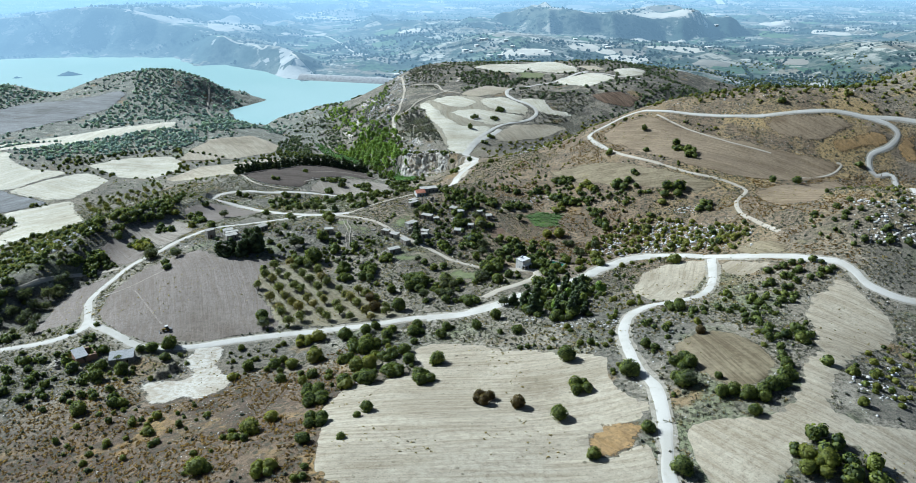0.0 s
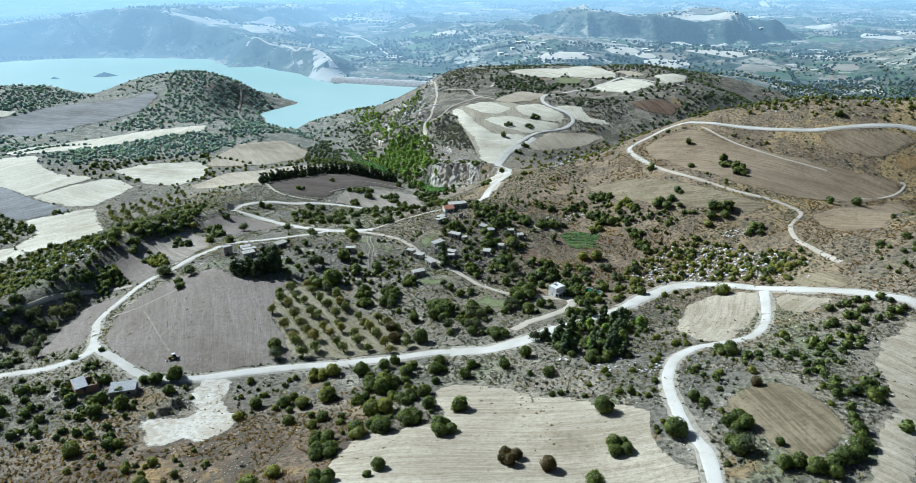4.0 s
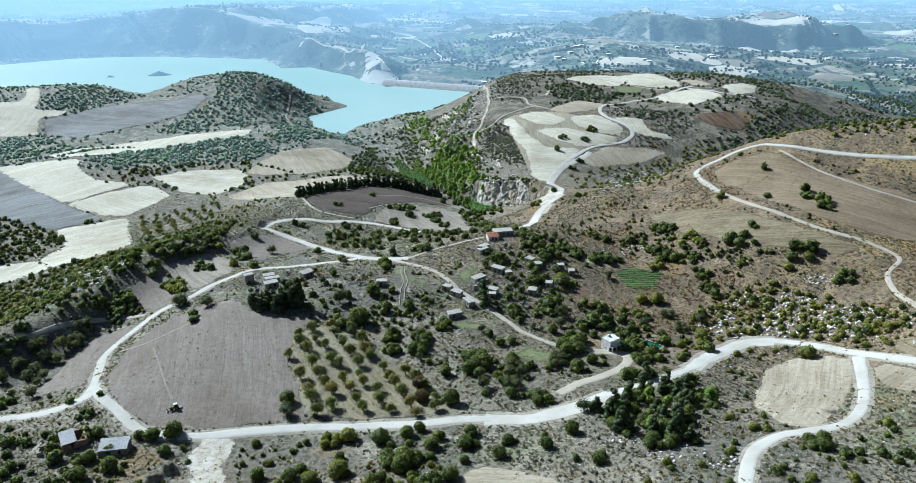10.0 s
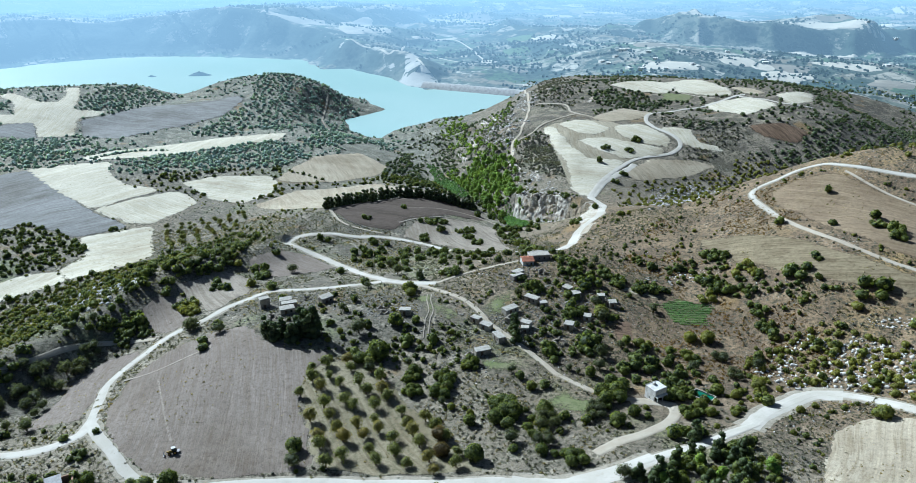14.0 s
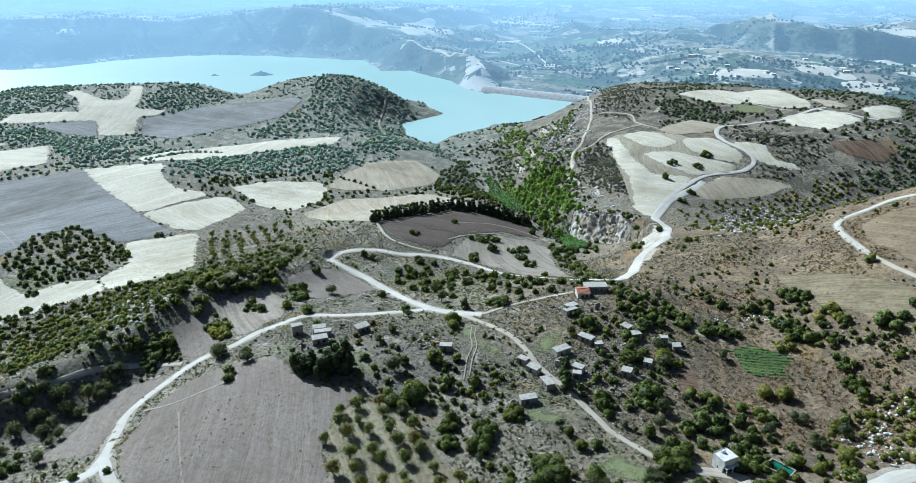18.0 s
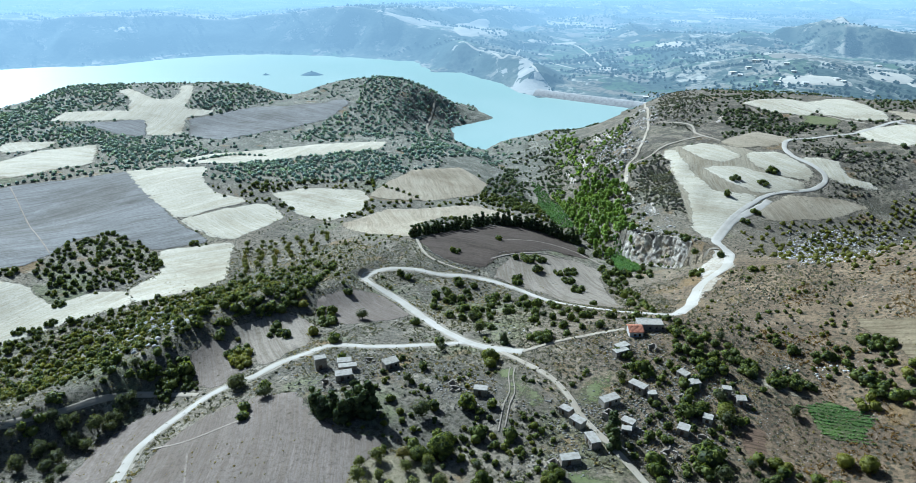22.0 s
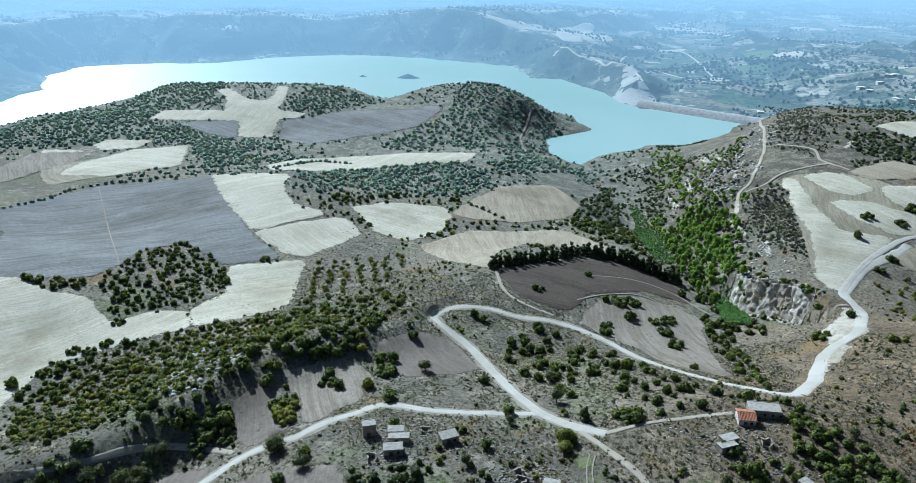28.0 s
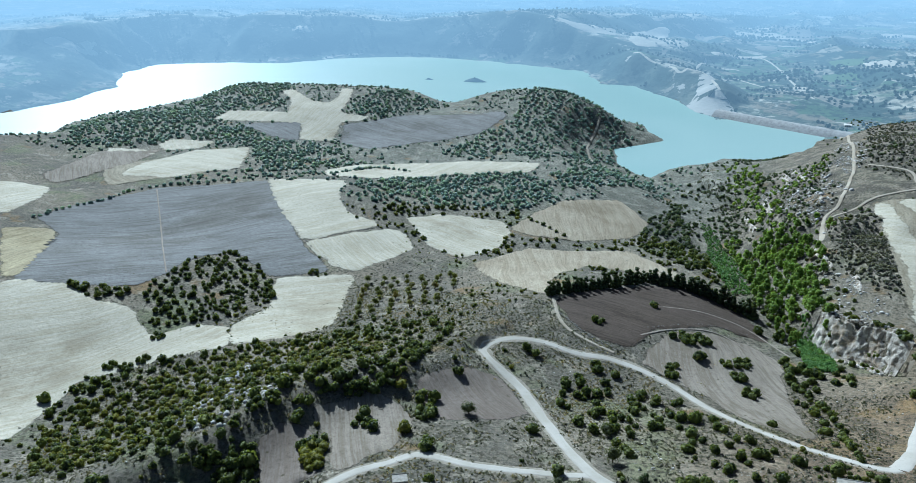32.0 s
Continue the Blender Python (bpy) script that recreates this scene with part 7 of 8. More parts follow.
def tussocks(name, label, spots, mat, blades=7):
    """Low herbs and thorns too many to count: a handful of crossed blades each."""
    trng = np.random.default_rng(len(spots))
    s = np.array(spots, float)
    z = floor_at(s[:, 0], s[:, 1])
    forms = []
    for _ in range(8):
        P = []
        for _ in range(blades):
            c = np.array([*trng.normal(0, 0.2, 2), trng.uniform(0.02, 0.16)])
            u, w = trng.normal(size=3) * 0.26, trng.normal(size=3) * 0.22
            w[2] = abs(w[2]) + 0.16
            P += [c - u, c + u, c + w]
        P = np.array(P)
        P[:, 2] = np.maximum(P[:, 2], -0.02)
        forms.append(P)
    k = trng.integers(0, 8, len(s))
    a = trng.random(len(s)) * 6.283
    base = np.array(forms)[k] * s[:, 2][:, None, None]
    c, q = np.cos(a)[:, None], np.sin(a)[:, None]
    P = np.stack([base[..., 0] * c - base[..., 1] * q + s[:, 0][:, None], base[..., 0] * q + base[..., 1] * c + s[:, 1][:, None], base[..., 2] + z[:, None]], -1).reshape(-1, 3)
    return tagged(new(name, mesh_of(name, P, np.arange(len(P)).reshape(-1, 3), mat, smooth=False)), label, "scrub", kind="stuff")


x, y = rng.uniform(-270, 250, 150000), rng.uniform(95, 470, 150000)
ok = clear(x, y, 0.3) & (np.abs(x) < 60 + y * 0.62) & (noise2(x, y, 24, 43) + 0.6 * noise2(x, y, 7, 44) > -0.38 + 0.75 * step((x - 25) / 30) * step((y - 330) / 50))
pts = np.column_stack([x, y, rng.uniform(0.35, 1.05, len(x))])[ok]
dry = noise2(pts[:, 0], pts[:, 1], 33, 45) + 0.7 * rng.normal(size=len(pts)) > 0.62
rust = (np.hypot(pts[:, 0] + 68, pts[:, 1] - 135) + 14 * noise2(pts[:, 0], pts[:, 1], 18, 47) < 72) | ((np.hypot(pts[:, 0] - 150, pts[:, 1] - 370) < 130) & (noise2(pts[:, 0], pts[:, 1], 26, 48) > -0.1))
tussocks("rusty_grass", "rusty brown and golden dry grass on slopes", pts[rust], M["rusttuft"])
pts, dry = pts[~rust], dry[~rust]
tussocks("grey_thorns", "low grey thorny scrub covering stony ground", pts[~dry], M["thorn"])
tussocks("dry_herbs", "straw-coloured dry herbs between the stones", pts[dry], M["straw"])
x, y = rng.uniform(-270, 250, 30000), rng.uniform(95, 470, 30000)
ok = clear(x, y, 0.3, False) & ~clear(x, y, 0.3) & (noise2(x, y, 16, 46) > 0.25)
tussocks("field_weeds", "scattered dry weeds in the stubble", np.column_stack([x, y, rng.uniform(0.3, 0.8, len(x))])[ok], M["straw"], 6)
# grey cushions between
x, y = rng.uniform(-270, 240, 9000), rng.uniform(95, 520, 9000)
ok = clear(x, y, 0.8) & (noise2(x, y, 30, 41) + 0.5 * noise2(x, y, 8, 42) > -0.25)
strew("thorn_scrub", "low grey thorny cushions on stony ground", "scrub", "scrub", np.column_stack([x, y, rng.uniform(0.5, 1.5, len(x))])[ok], 10, 0.22, M["scrub"])
extra = PLANTED.get("scrub")
if extra:
    strew("slope_scrub", "dense grey scrub on a steep slope", "scrub", "scrub", [p[:3] for p in extra], 12, 0.22, M["sage"])

# ---- rocks, cliff, islands, dam ----


def stones(name, label, category, spots, mat, variants=6, detail=1):
    """Many loose stones in one mesh."""
    srng = np.random.default_rng(len(spots))
    V, F, n = [], [], 0
    s = np.array(spots, float)
    z = floor_at(s[:, 0], s[:, 1])
    bv, bf = ball(detail)
    for v in range(variants):
        form = bv * (1 + 0.55 * (srng.random(len(bv)) - 0.5))[:, None] * srng.uniform(0.6, 1.2, 3) * (1, 1, 0.7)
        pick = np.arange(len(s)) % variants == v
        m = pick.sum()
        if not m:
            continue
        a = srng.random(m) * 6.283
        c, q, size = np.cos(a)[:, None], np.sin(a)[:, None], s[pick, 2][:, None] * 0.6
        P = np.stack([(form[:, 0] * c - form[:, 1] * q) * size + s[pick, 0][:, None], (form[:, 0] * q + form[:, 1] * c) * size + s[pick, 1][:, None],
                      form[:, 2] * size + z[pick][:, None] + 0.12 * size], -1)
        V.append(P.reshape(-1, 3))
        F.append((bf[None] + (np.arange(m) * len(bv))[:, None, None] + n).reshape(-1, 3))
        n += m * len(bv)
    return tagged(new(name, mesh_of(name, np.concatenate(V), np.concatenate(F), mat, smooth=False)), label, category, kind="stuff")


ROCKS = []
ROCKS.append((2.2, 0.5, 1.8, [(34, 522), (57, 584), (86, 612), (88, 590), (51, 460), (36, 463)]))
ROCKS.append((2, 0.5, 2, [(-96, 789), (-63, 696), (-62, 676), (-79, 695), (-117, 767), (-117, 786)]))
ROCKS.append((2, 0.5, 2.2, [(-78, 912), (-61, 867), (-49, 797), (-59, 759), (-76, 826)]))
ROCKS.append((1.8, 0.4, 1.6, [(241, 749), (368, 998), (504, 1085), (585, 1043), (271, 440), (263, 425), (226, 438), (166, 447)]))
ROCKS.append((1.5, 0.4, 1.5, [(-37, 589), (-26, 565), (-18, 551), (-26, 547), (-36, 569)]))
ROCKS.append((1.5, 0.5, 2.4, [(-213, 331), (-219, 358), (-206, 353), (-195, 326), (-193, 310), (-208, 315)]))
ROCKS.append((1.6, 0.4, 1.6, [(156, 283), (182, 277), (198, 275), (181, 244), (150, 250), (148, 264)]))
ROCKS.append((2.6, 0.5, 1.8, [(144, 459), (406, 998), (269, 437), (264, 427), (210, 430), (149, 449)]))
ROCKS.append((1.7, 0.4, 1.3, [(66, 318), (85, 330), (107, 317), (122, 292), (99, 296), (79, 303)]))
ROCKS.append((2.6, 0.5, 1.6, [(45, 578), (97, 620), (114, 608), (65, 444), (42, 468)]))
ROCKS.append((1.7, 0.5, 2.2, [(-235, 346), (-226, 362), (-192, 361), (-177, 336), (-178, 315), (-185, 309)]))
ROCKS.append((5, 1, 3.6, [(-88, 706), (-73, 827), (-51, 822), (-51, 706), (-61, 678), (-74, 692)]))
ROCKS.append((4, 0.6, 2.4, [(-70, 590), (-62, 621), (-49, 592), (-47, 559), (-57, 546)]))
ROCKS.append((1.6, 0.3, 1, [(20, 228), (32, 220), (55, 213), (52, 204), (34, 208), (21, 218)]))
ROCKS.append((1.4, 0.3, 1.2, [(101, 162), (125, 178), (115, 156), (98, 150)]))
ROCKS.append((1.5, 0.3, 0.9, [(50, 183), (53, 166), (50, 159), (48, 165), (47, 175)]))
ROCKS.append((1.6, 0.4, 1.3, [(29, 372), (45, 380), (58, 372), (50, 368), (31, 366)]))
ROCKS.append((1.2, 0.4, 1.4, [(101, 331), (114, 329), (113, 322), (101, 328)]))
ROCKS.append((2.4, 0.3, 0.9, [(-86, 375), (-46, 379), (-46, 370), (-77, 357)]))
ROCKS.append((1.1, 0.4, 1.1, [(-101, 205), (-92, 215), (-89, 206), (-97, 199)]))
ROCKS.append((3.0, 0.6, 3.2, [(-107, 846), (-71, 766), (-55, 664), (-59, 632), (-45, 579), (-51, 573), (-81, 679), (-100, 760)]))
ROCKS.append((2.4, 0.4, 1.8, [(-52, 612), (-27, 563), (-9, 529), (-12, 511), (-40, 534)]))
ROCKS.append((1.7, 0.4, 1.7, [(60, 308), (79, 330), (93, 328), (107, 311), (125, 289), (118, 272), (97, 292), (71, 298)]))
for gap, lo, hi, ring in ROCKS:
    r = np.array(ring, float)
    num = int(np.ptp(r[:, 0]) * np.ptp(r[:, 1]) / gap**2)
    num = min(num, 4000)
    x, y = rng.uniform(r[:, 0].min(), r[:, 0].max(), num), rng.uniform(r[:, 1].min(), r[:, 1].max(), num)
    ok = inside(x, y, ring) & clear(x, y, 0.6, False) & (noise2(x, y, 9, 51) > -0.15)
    if ok.any():
        stones("limestone_rubble", "weathered pale limestone blocks breaking through the ground", "rocks", np.column_stack([x, y, lo + (hi - lo) * rng.random(num) ** 2.2])[ok], M["rock"])
x, y = rng.uniform(-260, 220, 5200), rng.uniform(95, 520, 5200)
ok = clear(x, y, 0.5) & (noise2(x, y, 26, 52) > 0.1)
stones("field_stones", "small scattered pale stones", "stones", np.column_stack([x, y, rng.uniform(0.15, 0.7, len(x))])[ok], M["rock"])


def blocks(u, v, seed):
    """A value between -1 and 1 for each cell of an uneven grid."""
    s = np.sin(np.floor(u) * 12.9898 + np.floor(v) * 78.233 + seed * 3.7) * 43758.5453
    return 2 * (s - np.floor(s)) - 1


def curtain(name, line, extra, mat, seed):
    """A broken rock face along a line, from the foot of the slope to the ground behind it."""
    c = smooth_line(line, 0.7)
    d = np.gradient(c, axis=0)
    d /= np.linalg.norm(d, axis=1)[:, None]
    out = np.stack([d[:, 1], -d[:, 0]], -1)
    rows, s = 30, np.arange(len(c)) * 0.7
    taper = step(np.minimum(s, s[-1] - s) / 6)
    foot = floor_at(*(c + out * 5.5).T) - 1.5
    head = floor_at(*(c - out * 3.0).T) + extra * taper * (0.6 + 0.9 * noise2(s, 0 * s, 4, seed + 6))
    P = []
    for k in range(rows):
        v = k / (rows - 1)
        z = foot + (head - foot) * v
        bulge = (1.0 * noise2(s + 2 * v, 0 * s, 11, seed) + 0.5 * (1 - 2 * np.abs(noise2(s + 0.6 * z, 0.25 * z, 3.4, seed + 4)))
                 + 0.45 * blocks(s / 2.2 + 0.7 * v, z / 8.5, seed) + 0.45 * blocks(s / 1.1, z / 1.7, seed + 1) + 0.4 * noise2(s, z, 1.2, seed + 2))
        q = c + out * (4.6 * (1 - v) ** 1.6 - 1.4 * v + bulge * (0.25 + 0.75 * taper) * (0.5 + 0.5 * math.sin(math.pi * v)))[:, None]
        P.append(np.column_stack([q, z]))
    q = c - out * (3.0 + 0.8 * noise2(s, 0 * s, 3, seed + 8))[:, None]
    P.append(np.column_stack([q, floor_at(q[:, 0], q[:, 1]) - 0.7]))
    P = np.stack(P)
    idx = np.arange(P.shape[0] * P.shape[1]).reshape(P.shape[:2])
    quads = np.stack([idx[:-1, :-1], idx[:-1, 1:], idx[1:, 1:], idx[1:, :-1]], -1).reshape(-1, 4)
    return new(name, mesh_of(name, P.reshape(-1, 3), quads, mat, smooth=False))


n = Nodes("cliff_limestone")
stretch = n.add("ShaderNodeMapping")
n.put(n.where, stretch.inputs["Vector"])
stretch.inputs["Scale"].default_value = (1, 1, 0.25)
streak = n.noise(0.45, 6, 0.7, stretch.outputs["Vector"])
col = n.mix(n.span(streak, 0.42, 0.6), (0.58, 0.53, 0.45), (0.33, 0.29, 0.23))
col = n.mix(n.span(n.noise(0.14, 5, 0.7), 0.5, 0.64, 0, 0.8), col, (0.42, 0.32, 0.21))
col = n.mix(n.span(n.noise(0.5, 5, 0.75), 0.6, 0.7), col, (0.17, 0.16, 0.11))
M["cliff"] = n.done(col, 0.95, n.times(streak, n.noise(2.0, 5), "ADD"), 0.8, 0.6)
tagged(curtain("cliff", CLIFF, 0.6, M["cliff"], 60), "steep pale limestone cliff with grey streaks", "cliff", kind="structure")

c0 = smooth_line(CLIFF, 0.5)
d0 = np.gradient(c0, axis=0)
d0 /= np.linalg.norm(d0, axis=1)[:, None]
out0 = np.stack([d0[:, 1], -d0[:, 0]], -1)
k0 = rng.integers(0, len(c0), 520)
q0 = c0[k0] + out0[k0] * np.where(rng.random(520) < 0.6, rng.uniform(5.0, 12.0, 520), -rng.uniform(1.5, 6.0, 520))[:, None]
stones("cliff_rubble", "fallen pale blocks at the foot of a cliff", "rocks", np.column_stack([q0, 0.4 + 2.2 * rng.random(520) ** 3]), M["cliff"])
k0 = rng.integers(0, len(c0), 46)
q0 = c0[k0] + out0[k0] * np.where(rng.random(46) < 0.4, rng.uniform(6, 11, 46), -rng.uniform(2.5, 7.0, 46))[:, None]
strew("cliff_bushes", "dark bushes clinging to the edge of a cliff", "bush", "bush", np.column_stack([q0, rng.uniform(1.6, 4.0, 46)]), 84, 0.085, M["bush"], lumps=5)

CRAGS = []
CRAGS.append([(-101, 821), (-81, 756), (-66, 698)])
CRAGS.append([(-117, 731), (-103, 695)])
CRAGS.append([(-59, 632), (-47, 600)])
CRAGS.append([(-35, 584), (-31, 564)])
CRAGS.append([(-109, 760), (-97, 715)])
CRAGS.append([(-108, 820), (-98, 788)])
CRAGS.append([(4, 810), (-2, 770)])
for k, line in enumerate(CRAGS):
    tagged(curtain("crag", line, 1.0, M["cliff"], 70 + k * 9), "weathered pale rock outcrop on the gorge flank", "rock", kind="structure")


def mound(name, x, y, wide, deep, tall, heading, seed):
    V = []
    rings, seg = 9, 36
    for k in range(rings + 1):
        t = k / rings
        for s in range(seg):
            a = s * 2 * math.pi / seg
            w = 1 + 0.16 * float(noise2(math.cos(a) * 2 + seed, math.sin(a) * 2, 0.9, seed))
            h = (1 - t) ** 0.8 * (tall + 2) * (1 + 0.2 * float(noise2(t * 4 + math.cos(a) * 2, math.sin(a) * 2, 1, seed + 1))) - 2
            px, py = math.cos(a) * wide / 2 * t * w, math.sin(a) * deep / 2 * t * w
            V.append((x + px * math.cos(heading) - py * math.sin(heading), y + px * math.sin(heading) + py * math.cos(heading), LAKE_Z + h))
    F = [(k * seg + s, (k + 1) * seg + s, (k + 1) * seg + (s + 1) % seg, k * seg + (s + 1) % seg) for k in range(rings) for s in range(seg)]
    # islands share the far material, with its painted haze
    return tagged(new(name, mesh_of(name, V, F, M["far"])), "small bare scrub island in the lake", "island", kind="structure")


mound("island_1", -604.5, 1157.2, 46, 17, 5.5, radians(18), 3)
mound("island_2", -671.3, 1133.5, 24, 9, 2.2, radians(14), 5)


def prism(name, a, b, section, mat):
    """A body with one section drawn along the line from a to b."""
    d = np.array(b, float) - np.array(a, float)
    d /= np.linalg.norm(d)
    side = np.array((-d[1], d[0]))
    m = len(section)
    steps = 24
    V = []
    for k in range(steps + 1):
        c = np.array(a) + (np.array(b) - np.array(a)) * k / steps
        V += [(*(c + side * s), z + 0.3 * float(noise2(c[0] + s * 9, z * 7, 3, 71))) for s, z in section]
    F = [(k * m + i, k * m + i + 1, (k + 1) * m + i + 1, (k + 1) * m + i) for k in range(steps) for i in range(m - 1)]
    return new(name, mesh_of(name, V, F, mat))


dam = tagged(prism("dam", (-240, 1136), (-62, 1094), [(-20, LAKE_Z - 6), (-9, LAKE_Z + 2.5), (-4, LAKE_Z + 6.5), (4, LAKE_Z + 6.5), (30, LAKE_Z - 8)], M["riprap"]), "long rockfill dam with grey stone face", "dam", kind="structure")


def part(name, bm, mat, parent, label=""):
    me = bpy.data.meshes.new(name)
    bm.to_mesh(me)
    bm.free()
    me.materials.append(mat)
    ob = new(name, me)
    ob.parent = parent
    return tagged(ob, label)


def box(bm, x0, x1, y0, y1, z0, z1, turn=None):
    m = Matrix.LocRotScale(((x0 + x1) / 2, (y0 + y1) / 2, (z0 + z1) / 2), None, (x1 - x0, y1 - y0, z1 - z0))
    made = bmesh.ops.create_cube(bm, size=1, matrix=(turn or Matrix()) @ m)
    return made["verts"]


def slab(*size, bevel=0.04):
    bm = bmesh.new()
    box(bm, *size)
    bmesh.ops.bevel(bm, geom=bm.edges[:], offset=bevel, segments=1, affect="EDGES")
    return bm


# ---- the village ----


def wall_run(length, height, thick, gaps, ragged=0.0, seed=0):
    """A wall from x = 0 to length with real openings (from, to, sill, head), in one piece; ragged: a ruin's broken top."""
    bm = bmesh.new()
    if ragged:
        xs = np.linspace(0, length, max(3, int(length / 0.55)))
        tops = [max(0.25, height - ragged * (0.5 + 0.5 * float(noise2(a * 1.3 + seed, seed * 3.1, 1.1, 80))) - (height - 0.3) * any(g[0] < a < g[1] and g[2] < 0.1 for g in gaps)) for a in xs]
        V = [[bm.verts.new((a, w, z)) for w, z in ((0, -0.5), (0, t), (thick, t + 0.05), (thick, -0.5))] for a, t in zip(xs, tops)]
        for p, q in zip(V, V[1:]):
            for k in range(3):
                bm.faces.new((p[k], q[k], q[k + 1], p[k + 1]))
        bm.faces.new(V[0])
        bm.faces.new(V[-1][::-1])
        bmesh.ops.recalc_face_normals(bm, faces=bm.faces[:])
        return bm
    xs = sorted({0.0, length, *(round(g[0], 3) for g in gaps), *(round(g[1], 3) for g in gaps)})
    zs = sorted({-0.5, height, *(round(g[2], 3) for g in gaps), *(round(g[3], 3) for g in gaps)})
    full = {(i, k) for i in range(len(xs) - 1) for k in range(len(zs) - 1)
            if not any(g[0] - 0.01 < xs[i] and xs[i + 1] < g[1] + 0.01 and g[2] - 0.01 < zs[k] and zs[k + 1] < g[3] + 0.01 for g in gaps)}
    made = {}

    def at(i, k, w):
        if (i, k, w) not in made:
            made[i, k, w] = bm.verts.new((xs[i], w * thick, zs[k]))
        return made[i, k, w]

    for i, k in full:
        bm.faces.new((at(i, k, 0), at(i + 1, k, 0), at(i + 1, k + 1, 0), at(i, k + 1, 0)))
        bm.faces.new((at(i, k + 1, 1), at(i + 1, k + 1, 1), at(i + 1, k, 1), at(i, k, 1)))
        for (di, dk), (a, b) in (((-1, 0), ((i, k), (i, k + 1))), ((1, 0), ((i + 1, k + 1), (i + 1, k))), ((0, -1), ((i + 1, k), (i, k))), ((0, 1), ((i, k + 1), (i + 1, k + 1)))):
            if (i + di, k + dk) not in full:
                bm.faces.new((at(*a, 0), at(*b, 0), at(*b, 1), at(*a, 1)))
    bmesh.ops.recalc_face_normals(bm, faces=bm.faces[:])
    return bm


HOUSE_WORDS = {
    "flat": ("village_house", "small old stone village house with pale flat roof"), "shed": ("shed", "small stone shed under a sloping pale roof"),
    "open": ("ruined_house", "roofless ruin of rubble stone walls"), "stone": ("stone_house", "two-storey rubble stone house with flat roof"),
    "red": ("tiled_house", "whitewashed house with red clay tile roof"), "long": ("long_building", "long grey stone building with pale flat roof"),
    "barn": ("brick_barn", "half-ruined brick barn beside a dirt road"), "tin": ("tin_shed", "low shed under pale zinc sheets"), "white": ("white_house", "two-storey whitewashed house with open porch")}


